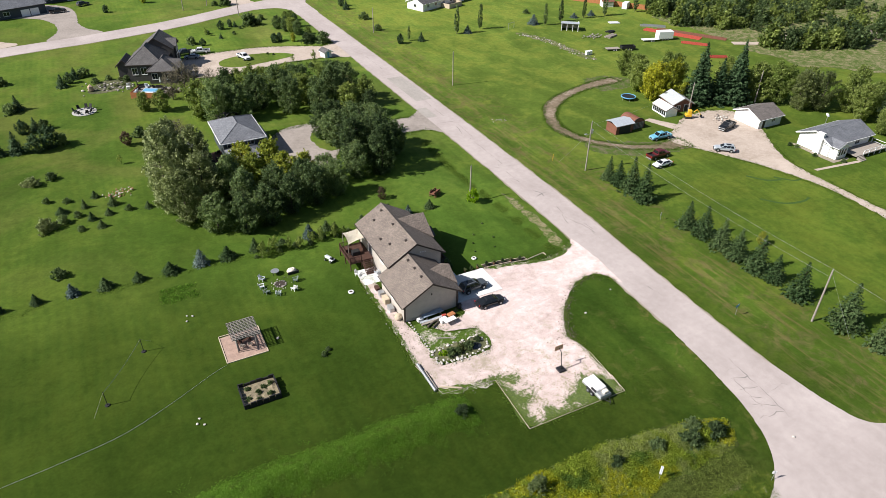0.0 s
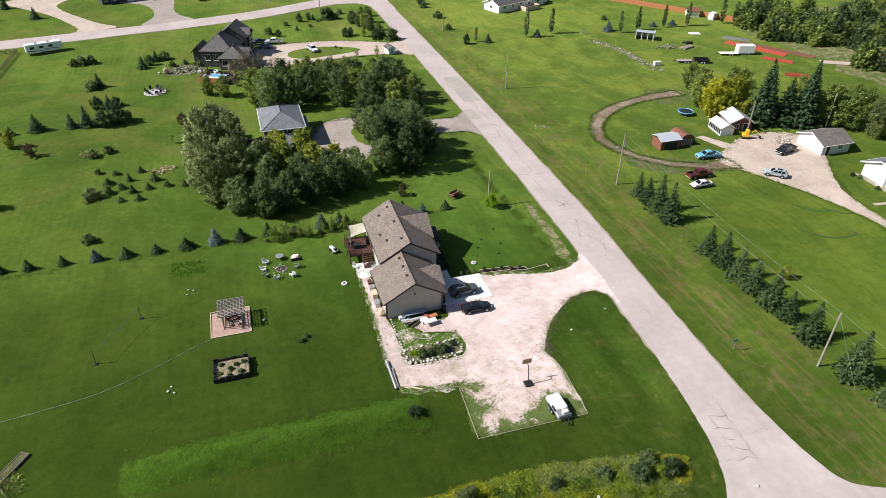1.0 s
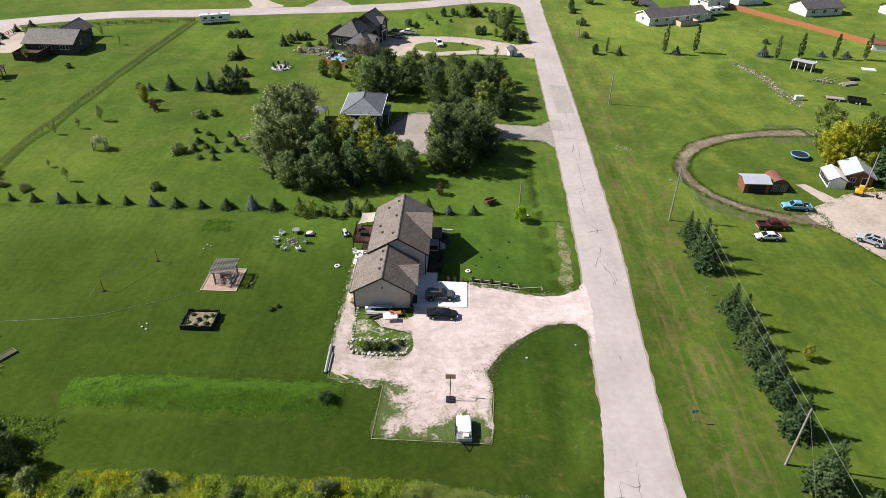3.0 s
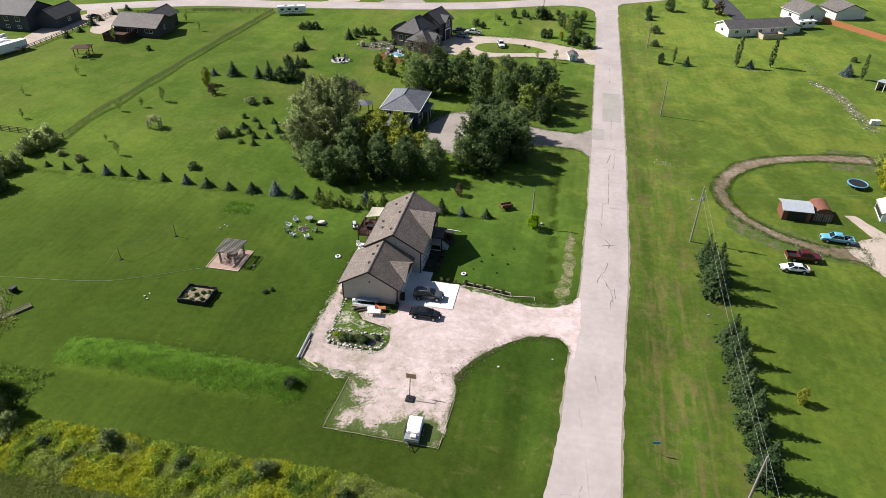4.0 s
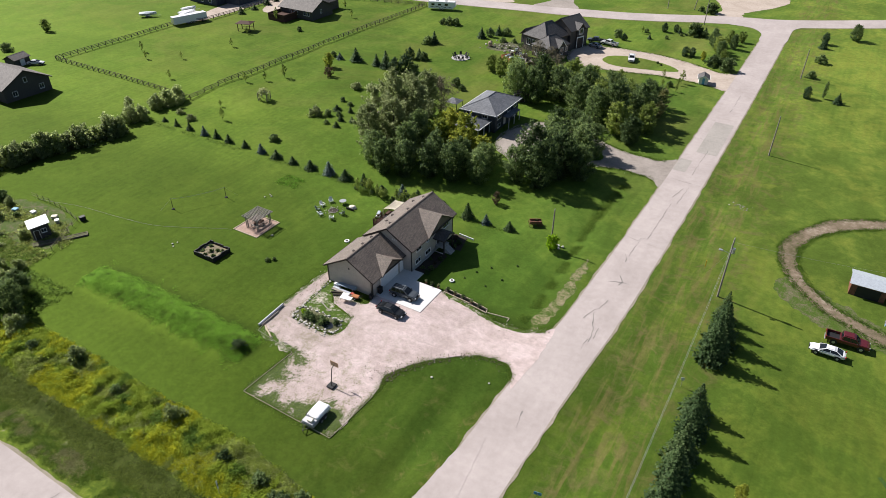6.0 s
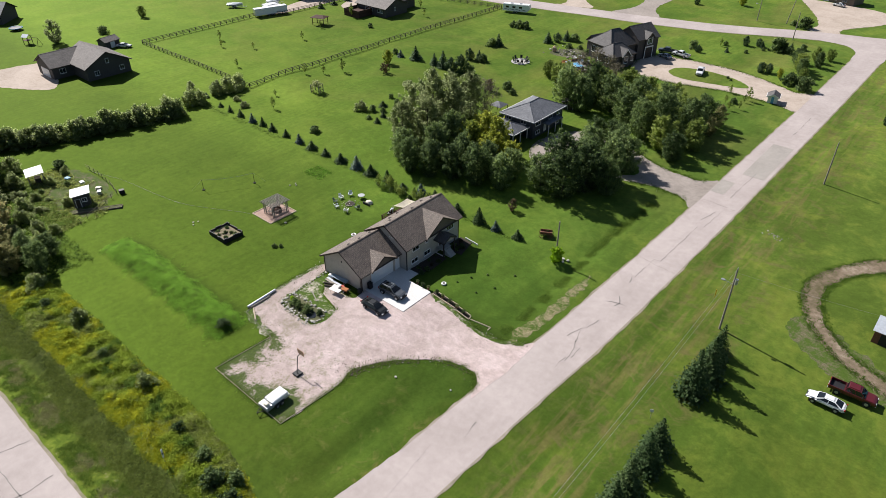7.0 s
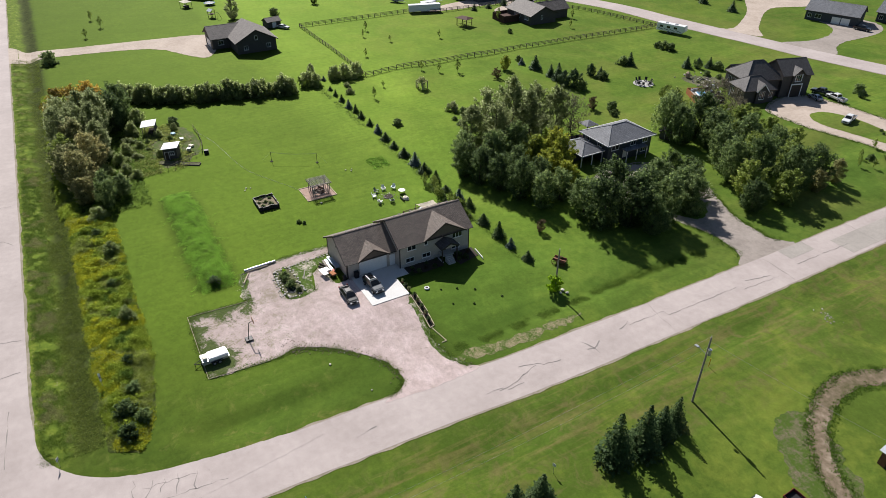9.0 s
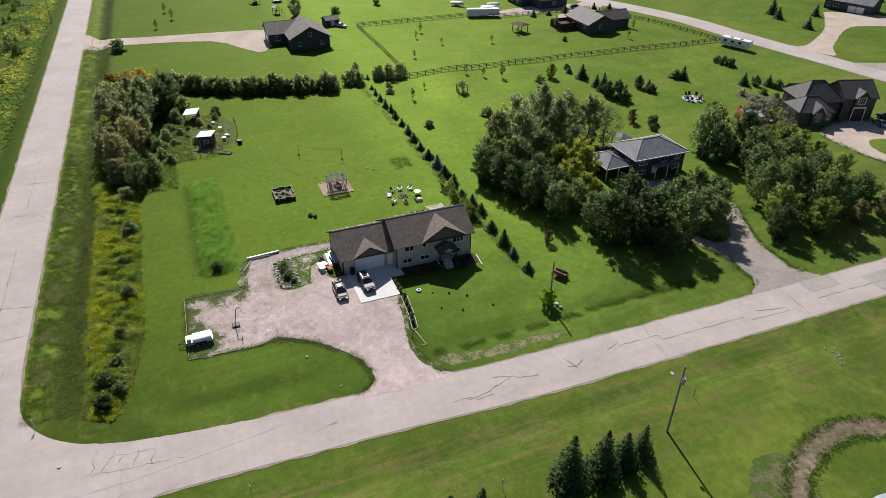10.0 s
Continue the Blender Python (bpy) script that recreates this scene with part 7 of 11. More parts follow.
# white farm garage
h = thing("farm_garage", "white farm garage with a grey-brown gable roof", "garage")
gable_walls(h, 108.6, 116.4, 28.6, 36.2, -0.2, 2.55, 4.1, "siding_white", along="x")
gable_roof(h, 108.1, 116.9, 28.1, 36.7, 4.3, 2.5, "shingle_tan", along="x", fascia="trim_white")
hinge_door(h, face("s", 110.2, 0.0, 28.58), 0.9, 2.0, "trim_dark", "dark side door")
window(h, face("s", 113.6, 1.6, 28.58), 1.0, 0.9, 2, "dark window in white frame")
garage_door(h, face("w", 32.4, 0.0, 108.58), 4.8, 2.2)

# white farmhouse
h = thing("farmhouse", "white farmhouse with a grey roof, chimney and deck", "house")
gable_walls(h, 110.2, 124.4, 10.6, 18.6, -0.3, 3.1, 4.7, "siding_white", along="x")
gable_roof(h, 109.6, 125.1, 9.9, 19.3, 5.0, 2.95, "shingle_grey", along="x", fascia="trim_white")
bm = B()
box(bm, 109.5, 110.2, 12.4, 14.0, -0.2, 5.0)
part("chimney", bm, M["siding_white"], h, "white boxed chimney")
gable_walls(h, 110.4, 113.8, 8.6, 11.0, -0.3, 2.9, 3.6, "siding_white", along="y")
gable_roof(h, 110.0, 114.2, 8.3, 12.2, 3.9, 2.9, "shingle_grey", along="y", fascia="trim_white")
for x in (110.9, 111.8, 112.7):
    window(h, face("s", x + 0.2, 1.7, 8.58), 0.7, 1.5, 1, "tall window in white frame")
window(h, face("s", 120.0, 1.9, 10.58), 1.6, 1.1, 2)
hinge_door(h, face("s", 116.2, 0.5, 10.58), 0.95, 2.05, "trim_dark", "dark front door")
bm = B()
box(bm, 114.6, 125.5, 6.6, 10.55, 0.75, 0.9)
part("deck_floor", bm, M["old_wood"], h, "weathered deck floor")
bm = B()
for q in ((117.0, 125.5, 6.6, 6.68), (125.42, 125.5, 6.68, 10.5)):
    box(bm, *q, 1.1, 1.16)
    box(bm, *q, 1.75, 1.83)
part("deck_rail", bm, M["white_paint"], h)
posts(h, [(117.0, 6.64), (119.1, 6.64), (121.2, 6.64), (123.3, 6.64), (125.4, 6.64), (125.4, 10.4)], -0.1, 1.8, "white_paint", 0.06, "deck_post")
for i in range(4):
    bm = B()
    box(bm, 115.0, 116.8, 6.6 - 0.3 * (i + 1), 6.6 - 0.3 * i, -0.05, 0.72 - 0.18 * i)
    part("step", bm, M["old_wood"], h)
tagged(sheet("house_border", [(108.6, 8.8), (109.6, 7.8), (113.6, 7.6), (113.8, 8.4), (110.3, 9.0), (109.9, 18.4), (108.9, 18.4)], M["shoulder"], 0.05, 0.15, 0.8, 3), "pale stone border round the farmhouse", "garden border", kind="structure")
tagged(sheet("house_path", [(102.0, 7.6), (102.0, 6.8), (114.0, 5.4), (116.0, 5.6), (114.2, 6.2)], M["yard"], 0.05, 0.05, 0.8, 1), "pale path to the farmhouse steps", "path", kind="structure")
for x, y in ((107.8, 18.6), (108.2, 17.0), (107.9, 12.0), (111.0, 7.0)):
    plant("shrub0", x, y, 0.4, label="small clipped shrub at the farmhouse wall")
s = thing("satellite_dish", "white satellite dish on a post behind the farmhouse", "satellite dish", 123.5, 21.5)
bm = B()
rod(bm, (0, 0, 0), (0, 0, 3.6), 0.05)
part("mast", bm, M["grey_metal"], s)
bm = B()
bmesh.ops.create_cone(bm, cap_ends=True, segments=16, radius1=0.55, radius2=0.12, depth=0.2, matrix=pose(0, 0, 3.8, 40, 0, 0))
part("dish", bm, M["white_paint"], s)

# sheds of the farm yard
s = thing("wooden_shed", "weathered brown shed with a grey metal roof", "shed", 77.0, 43.0)
box_walls(s, -2.5, 2.6, -1.8, 1.9, -0.1, 2.3, "rust_metal", 0.12)
bm = B()
slab(bm, [(-2.8, -2.1, 2.25), (2.9, -2.1, 2.25), (2.9, 0.1, 2.95), (-2.8, 0.1, 2.95)], 0.06)
slab(bm, [(-2.8, 0.1, 2.95), (2.9, 0.1, 2.95), (2.9, 2.2, 2.45), (-2.8, 2.2, 2.45)], 0.06)
roof = part("roof", bm, M["roof_metal"], s)
# no opening is cut; a black panel paints the doorway's inner dark
bm = B()
box(bm, -1.6, 1.8, -1.86, -1.8, 0.0, 1.9)
part("door", bm, M["black"], s, "black panel standing for the dark shed doorway")
s = thing("barrel_shed", "rust-red barrel-roofed shed with framed end", "shed", 82.0, 44.4)
arc = [(1.9 * math.cos(a), 0.9 + 1.75 * math.sin(a)) for a in [math.pi * i / 12 for i in range(13)]]
bm = B()
prism(bm, [(1.9, 0.0)] + arc + [(-1.9, 0.0)], "y", -2.4, 2.4)
part("shell", bm, M["rust_metal"], s)
bm = B()
for i in range(12):
    rod(bm, (arc[i][0] * 1.04, -2.46, arc[i][1] * 1.03), (arc[i + 1][0] * 1.04, -2.46, arc[i + 1][1] * 1.03), 0.09, None, 6)
rod(bm, (1.95, -2.46, 0), (1.95, -2.46, 0.9), 0.09)
rod(bm, (-1.95, -2.46, 0), (-1.95, -2.46, 0.9), 0.09)
part("end_arch", bm, M["black"], s)
for x in (-0.85, 0.85):
    bm = B()
    box(bm, x - 0.7, x + 0.7, -2.5, -2.42, 0.05, 1.7)
    d = part("door", bm, M["old_wood"], s, "pale barred shed door")
    bm = B()
    for k in (-0.45, 0.0, 0.45):
        box(bm, x + k - 0.05, x + k + 0.05, -2.54, -2.5, 0.1, 1.65)
    part("door_bar", bm, M["black"], d)
s = thing("greenhouse", "white-framed greenhouse with cloudy glazing", "greenhouse", 95.2, 47.0, 0, -8)
gable_walls(s, -1.7, 1.7, -2.9, 2.9, -0.1, 1.9, 2.7, "white_paint", along="y")
gable_roof(s, -1.9, 1.9, -3.0, 3.0, 2.8, 1.85, "white_paint", fascia="old_wood")
for i in range(7):
    bm = B()
    y = -2.7 + 0.78 * i
    box(bm, -1.76, -1.7, y, y + 0.62, 0.4, 1.75)
    part("pane", bm, M["glass"], s)
s = thing("tin_roofed_shed", "dark shed with a bright tin gable roof", "shed", 100.6, 48.6, 0, -14)
gable_walls(s, -2.6, 2.6, -3.2, 3.2, -0.1, 2.3, 3.5, "rust_metal")
gable_roof(s, -3.1, 3.1, -3.6, 3.6, 3.8, 2.2, "roof_metal", fascia="old_wood")
window(s, face("s", -1.2, 1.3, -3.22), 1.0, 0.9, 2)
hinge_door(s, face("s", 1.0, 0.0, -3.22), 1.0, 1.95, "black", "dark shed door")
# open pole shed on the north field
s = thing("pole_shed", "open-fronted field shed with a blue-grey metal roof", "shed", 119.8, 121.4, 0, -38)
bm = B()
slab(bm, [(-3.2, -2.4, 2.7), (3.2, -2.4, 2.7), (3.2, 2.4, 2.2), (-3.2, 2.4, 2.2)], 0.08)
part("roof", bm, M["roof_metal"], s)
for q in ((-3.0, 3.0, 2.1, 2.2), (-3.0, -2.9, -2.1, 2.1)):
    bm = B()
    box(bm, *q, -0.1, 2.15)
    part("wall", bm, M["pale_wood"], s)
posts(s, [(-2.9, -2.1), (-1.0, -2.1), (1.0, -2.1), (2.9, -2.1), (2.9, 2.0)], -0.1, 2.6, "white_paint", 0.09)

# low house and its cars on the yard across the far road
h = thing("house", "low brown house with pale garage doors on a gravel yard", "house", 14.0, 258.0, 0, -14)
gable_walls(h, -9.0, 9.0, -4.0, 4.0, -0.2, 2.9, 4.6, "shade_brown", along="x")
gable_roof(h, -9.6, 9.6, -4.6, 4.6, 4.85, 2.85, "shingle", along="x")
for x in (-5.5, -2.2):
    garage_door(h, face("s", x, 0.0, -4.02), 2.7, 2.2)
for x in (1.6, 5.4):
    window(h, face("s", x, 1.6, -4.02), 1.4, 1.1, 2)
# far white bungalow and its neighbours
h = thing("bungalow", "long white bungalow with a dark brown roof", "house", 93.0, 174.2, 0, 22)
gable_walls(h, -12.5, 12.5, -4.2, 4.2, -0.2, 2.9, 4.5, "siding_white", along="x")
gable_roof(h, -13.0, 13.0, -4.7, 4.7, 4.75, 2.8, "shingle_dark", along="x", fascia="trim_white")
for x in (-9.5, -5.0, -0.5, 4.0, 9.0):
    window(h, face("s", x, 1.7, -4.22), 1.2, 1.0, 2, "dark window in white frame")
window(h, face("w", 0.0, 1.7, -12.52), 1.2, 1.0, 2)
bm = B()
box(bm, -2.0, 5.5, -8.6, -4.3, 0.6, 0.75)
part("deck_floor", bm, M["pale_wood"], h)
for q in ((-2.0, 5.5, -8.66, -8.6), (-2.06, -2.0, -8.6, -4.3), (5.5, 5.56, -8.6, -4.3)):
    bm = B()
    box(bm, *q, -0.1, 1.7)
    part("deck_screen", bm, M["pale_wood"], h, "pale board screen of the deck")
s = thing("garden_shed", "white garden shed beside the bungalow", "shed", 106.5, 178.6, 0, 22)
gable_walls(s, -2.0, 2.0, -1.6, 1.6, -0.1, 2.2, 3.0, "siding_white")
gable_roof(s, -2.3, 2.3, -1.9, 1.9, 3.2, 2.15, "shingle_tan")
h = thing("house", "white two-storey house beyond the bungalow", "house", 114.0, 197.0, 0, 25)
gable_walls(h, -5.5, 5.5, -5.0, 5.0, -0.2, 3.6, 6.2, "siding_white", along="y")
gable_roof(h, -6.0, 6.0, -5.5, 5.5, 6.5, 3.5, "shingle_tan", fascia="trim_white")
window(h, face("s", 0.0, 2.0, -5.02), 1.4, 1.2, 2)
window(h, face("w", 0.0, 2.0, -5.52), 1.4, 1.2, 2)
h = thing("house", "pale house with a terracotta-toned garage at the far street", "house", 130.0, 205.0, 0, 20)
gable_walls(h, -6.0, 6.0, -5.0, 5.0, -0.2, 3.2, 5.4, "siding_white")
gable_roof(h, -6.5, 6.5, -5.5, 5.5, 5.6, 3.1, "shingle_tan")
for x, y, lab in ((153.0, 190.0, "dark-roofed house behind the orange fence"), (188.0, 190.0, "pale house behind the orange fence"), (208.0, 178.0, "pale far house with a brown roof")):
    h = thing("house", lab, "house", x, y, 0, 15)
    gable_walls(h, -8.0, 8.0, -5.0, 5.0, -0.2, 3.0, 5.2, "siding_white", along="x")
    gable_roof(h, -8.6, 8.6, -5.6, 5.6, 5.4, 2.9, "shingle_dark" if x < 160 else "shingle_tan", along="x")
    for k in (-5.0, 0.0, 5.0):
        window(h, face("s", k, 1.7, -5.02), 1.4, 1.1, 2)
s = thing("garden_shed", "white garden shed with a rusty roof", "shed", 153.8, 143.0, 0, -20)
gable_walls(s, -2.2, 2.2, -1.8, 1.8, -0.1, 2.2, 3.0, "siding_white", along="x")
gable_roof(s, -2.5, 2.5, -2.1, 2.1, 3.2, 2.15, "rust_metal", along="x")
s = thing("field_box", "white box trailer body on the field", "box", 158.5, 137.0, 0, 30)
bm = B()
box(bm, -1.6, 1.6, -1.0, 1.0, 0.0, 2.4, None, 0.05)
part("body", bm, M["white_paint"], s)

# houses beyond the far road
for x, y, a, lab, key in ((-56.0, 226.0, 20, "dark stone-faced house beyond the far road", "siding_blue"), (-40.0, 246.0, 15, "dark house with white garage doors beyond the road", "siding_blue"), (-100.0, 244.0, 20, "grey house with white garage doors beyond the road", "siding_blue"), (-213.8, 21.7, 43, "dark house far out on the western lots", "siding_dark")):
    h = thing("house", lab, "house", x, y, 0, a)
    gable_walls(h, -9.0, 9.0, -5.5, 5.5, -0.2, 3.6, 6.4, key, along="x")
    gable_roof(h, -9.6, 9.6, -6.1, 6.1, 6.7, 3.5, "shingle_grey", along="x")
    garage_door(h, face("s", 5.0, 0.0, -5.53), 2.7, 2.3)
    garage_door(h, face("s", 1.8, 0.0, -5.53), 2.7, 2.3)
    window(h, face("s", -4.5, 1.8, -5.52), 2.0, 1.3, 2)
    window(h, face("s", -7.5, 1.8, -5.52), 1.2, 1.3, 2)

# white playhouse by the round drive
s = thing("playhouse", "small white playhouse with a dark roof by the road", "playhouse", 31.4, 129.0, 0, 12)
gable_walls(s, -1.2, 1.2, -1.5, 1.5, 0.0, 1.9, 2.5, "siding_white")
gable_roof(s, -1.6, 1.6, -1.9, 1.9, 2.7, 1.82, "shingle_dark", fascia="trim_white")
window(s, face("e", 0.3, 1.3, 1.22), 0.7, 0.6, 2)
hinge_door(s, face("s", 0.0, 0.0, -1.52), 0.7, 1.7, "blue_paint", "pale blue playhouse door")

# ---- vehicles ----
def wheel(parent, x, y, r=0.36, w=0.24, rim_key="alloy"):
    s = 1 if y > 0 else -1
    bm = B()
    rod(bm, (x, y - w / 2, r), (x, y + w / 2, r), r, None, 20)
    es = [e for e in bm.edges if all(abs(abs(v.co.y - y) - w / 2) < 1e-5 for v in e.verts)]
    bmesh.ops.bevel(bm, geom=es, offset=0.04, segments=1, affect="EDGES")
    ob = part("wheel", bm, M["rubber"], parent)
    bm = B()
    rod(bm, (x, y + s * (w / 2 - 0.02), r), (x, y + s * (w / 2 + 0.012), r), r * 0.62, r * 0.55, 14)
    for k in range(5):
        a = math.tau * k / 5
        rod(bm, (x, y + s * (w / 2 + 0.012), r), (x + math.cos(a) * r * 0.55, y + s * (w / 2 + 0.012), r + math.sin(a) * r * 0.55), 0.035, 0.025, 5)
    part("rim", bm, M[rim_key], ob)
    return ob


CARS = {
    # lower body outline (x, z), cabin base and top (x0, x1, z), half widths, wheel places
    "suv": dict(L=4.8, body=[(-2.36, 0.36), (-2.4, 0.8), (-2.34, 1.08), (1.0, 1.08), (2.05, 0.98), (2.34, 0.78), (2.38, 0.4)], base=(-2.26, 1.12, 1.06), top=(-1.85, 0.15, 1.70), w=0.93, tw=0.63, wx=(-1.45, 1.45), r=0.37),
    "crossover": dict(L=4.7, body=[(-2.3, 0.34), (-2.35, 0.8), (-2.25, 1.05), (0.95, 1.03), (2.0, 0.9), (2.3, 0.7), (2.33, 0.36)], base=(-2.15, 1.08, 1.02), top=(-1.3, 0.1, 1.58), w=0.92, tw=0.60, wx=(-1.4, 1.42), r=0.36),
    "sedan": dict(L=4.8, body=[(-2.36, 0.3), (-2.4, 0.72), (-2.3, 0.95), (-1.6, 0.98), (0.95, 0.92), (2.05, 0.8), (2.36, 0.62), (2.38, 0.32)], base=(-2.05, 1.25, 0.92), top=(-0.95, 0.25, 1.42), w=0.90, tw=0.56, wx=(-1.4, 1.42), r=0.33),
    "pickup": dict(L=5.9, body=[(-2.9, 0.5), (-2.92, 0.72), (1.45, 0.72), (1.45, 1.16), (2.55, 1.08), (2.9, 0.9), (2.94, 0.5)], base=(-0.95, 1.55, 1.12), top=(-0.8, 0.75, 1.88), w=0.98, tw=0.72, wx=(-1.75, 1.85), r=0.41, bed=(-2.9, -1.0, 1.16)),
}


def car(kind, paint, label, x, y, turn, z=None, name=None, roof_rack=False, roof_paint=None, load=None, scale=1.0):
    """A parked car that faces its own +x."""
    c = CARS[kind]
    t = thing(name or {"pickup": "pickup_truck", "suv": "suv_car", "crossover": "crossover_car", "sedan": "sedan_car"}[kind], label, "pickup truck" if kind == "pickup" else "car", x, y, land(x, y) + 0.06 if z is None else z, turn)
    t.matrix_basis = t.matrix_basis @ Matrix.Scale(scale, 4)
    w, p = c["w"], M[paint]
    bm = B()
    prism(bm, c["body"], "y", -w, w)
    for v in bm.verts:
        # narrower nose and tail, sills tucked in
        k = 1 - 0.10 * smoothstep(0.72, 1.0, abs(v.co.x) / (c["L"] / 2)) - (0.04 if v.co.z < 0.5 else 0)
        v.co.y *= k
    bmesh.ops.bevel(bm, geom=bm.edges[:], offset={"pickup": 0.08, "sedan": 0.18}.get(kind, 0.13), segments=3, affect="EDGES")
    body = part("body", bm, p, t)
    (b0, b1, bz), (t0, t1, tz) = c["base"], c["top"]
    bw, tw = w - 0.06, c["tw"]
    low = [(b0, -bw, bz), (b1, -bw, bz), (b1, bw, bz), (b0, bw, bz)]
    top = [(t0, -tw, tz), (t1, -tw, tz), (t1, tw, tz), (t0, tw, tz)]
    bm = B()
    a, b = [bm.verts.new(q) for q in low], [bm.verts.new(q) for q in top]
    bm.faces.new(b)
    for i in range(4):
        bm.faces.new((a[i], a[(i + 1) % 4], b[(i + 1) % 4], b[i]))
    bm.faces.new(a[::-1])
    bmesh.ops.recalc_face_normals(bm, faces=bm.faces[:])
    bmesh.ops.bevel(bm, geom=[e for e in bm.edges if min(v.co.z for v in e.verts) > bz + 0.1], offset=0.15, segments=3, affect="EDGES")
    part("cabin", bm, M[roof_paint] if roof_paint else p, t)

    def pane(name, i, u0, u1, v0=0.12, v1=0.88):
        # a dark pane set a little proud of one cabin face
        p0, p1, q1, q0 = (Vector(r) for r in (low[i], low[(i + 1) % 4], top[(i + 1) % 4], top[i]))
        def at(u, v):
            return (p0 * (1 - u) + p1 * u) * (1 - v) + (q0 * (1 - u) + q1 * u) * v
        quad = [at(u0, v0), at(u1, v0), at(u1, v1), at(u0, v1)]
        n = (quad[1] - quad[0]).cross(quad[3] - quad[0]).normalized()
        bm = B()
        f = [bm.verts.new(q + n * 0.014) for q in quad]
        g = [bm.verts.new(q - n * 0.01) for q in quad]
        bm.faces.new(f)
        bm.faces.new(g[::-1])
        for k in range(4):
            bm.faces.new((f[k], g[k], g[(k + 1) % 4], f[(k + 1) % 4]))
        bmesh.ops.recalc_face_normals(bm, faces=bm.faces[:])
        part(name, bm, M["car_glass"], t)
    pane("windscreen", 1, 0.07, 0.93)
    pane("rear_window", 3, 0.08, 0.92)
    split = (0.08, 0.52, 0.56, 0.92) if kind in ("pickup", "sedan") else (0.07, 0.33, 0.36, 0.62)
    for i in (0, 2):
        for u0, u1 in ((split[0], split[1]), (split[2], split[3])) + (((0.65, 0.92),) if kind in ("suv", "crossover") else ()):
            if i == 2:
                u0, u1 = 1 - u1, 1 - u0
            pane("side_window", i, u0, u1, 0.1, 0.86)
    for x2 in c["wx"]:
        for s in (-1, 1):
            bm = B()
            rod(bm, (x2, s * (w - 0.16), c["r"] + 0.02), (x2, s * (w + 0.002), c["r"] + 0.02), c["r"] + 0.08, None, 16)
            part("wheel_arch", bm, M["black"], t)
            wheel(t, x2, s * (w - 0.08), c["r"])
    nose, tail = c["L"] / 2, -c["L"] / 2
    zf = c["body"][-2][1]
    for s in (-1, 1):
        bm = B()
        box(bm, nose - 0.22, nose - 0.015, s * (w - 0.36) - 0.16, s * (w - 0.36) + 0.16, zf - 0.14, zf + 0.02, None, 0.03)
        part("headlight", bm, M["lamp_clear"], t)
        bm = B()
        zt = 0.85 if kind != "pickup" else 0.95
        box(bm, tail - 0.012, tail + 0.12, s * (w - 0.2) - 0.1, s * (w - 0.2) + 0.1, zt - 0.12, zt + 0.14, None, 0.02)
        part("tail_light", bm, M["lamp_red"], t)
        bm = B()
        mx = b1 - 0.35
        box(bm, mx - 0.07, mx + 0.05, s * (w + 0.02) - 0.1, s * (w + 0.02) + 0.1, bz + 0.02, bz + 0.16, None, 0.03)
        part("mirror", bm, M["black"], t)
    bm = B()
    box(bm, nose - 0.1, nose + 0.01, -w * 0.5, w * 0.5, zf - 0.3, zf - 0.06, None, 0.02)
    part("grille", bm, M["black"], t)
    for xx, s in ((nose - 0.04, 1), (tail + 0.04, -1)):
        bm = B()
        box(bm, xx - 0.06, xx + 0.06, -w * 0.8, w * 0.8, 0.34, 0.5, None, 0.03)
        part("bumper", bm, M["grey_metal"] if kind == "pickup" else M["black"], t)
    if kind in ("suv", "crossover"):
        bm = B()
        box(bm, t0 + 0.55, t1 - 0.35, -0.36, 0.36, tz - 0.002, tz + 0.012)
        part("sunroof", bm, M["car_glass"], t)
        for s in (-1, 1):
            bm = B()
            box(bm, t0 + 0.15, t1 - 0.05, s * (tw - 0.1) - 0.025, s * (tw - 0.1) + 0.025, tz + 0.01, tz + 0.06, None, 0.01)
            part("roof_rail", bm, M["grey_metal"], t)
    if "bed" in c:
        x0, x1, z1 = c["bed"]
        for q in ((x0, x1, -w, -w + 0.09), (x0, x1, w - 0.09, w), (x0, x0 + 0.08, -w + 0.09, w - 0.09), (x1 - 0.06, x1, -w + 0.09, w - 0.09)):
            bm = B()
            box(bm, *q, 0.6, z1, None, 0.02)
            part("bed_side", bm, p, t)
        bm = B()
        box(bm, x0 + 0.08, x1 - 0.06, -w + 0.09, w - 0.09, 0.7, 0.76)
        part("bed_floor", bm, M["black"], t)
        # cab sides below the belt
        bm = B()
        box(bm, x1, 1.5, -w, w, 0.6, 1.15, None, 0.05)
        part("cab_side", bm, p, t)
        if load:
            rng = random.Random(7)
            for k in range(5):
                bm = B()
                cx, cy = rng.uniform(x0 + 0.5, x1 - 0.5), rng.uniform(-0.5, 0.5)
                box(bm, -0.3, 0.3, -0.2, 0.2, 0, 0.35, pose(cx, cy, 0.76, 0, 0, rng.uniform(0, 90)), 0.04)
                part("load_box", bm, M[("black", "grey_metal", "old_wood")[k % 3]], t)
    return t


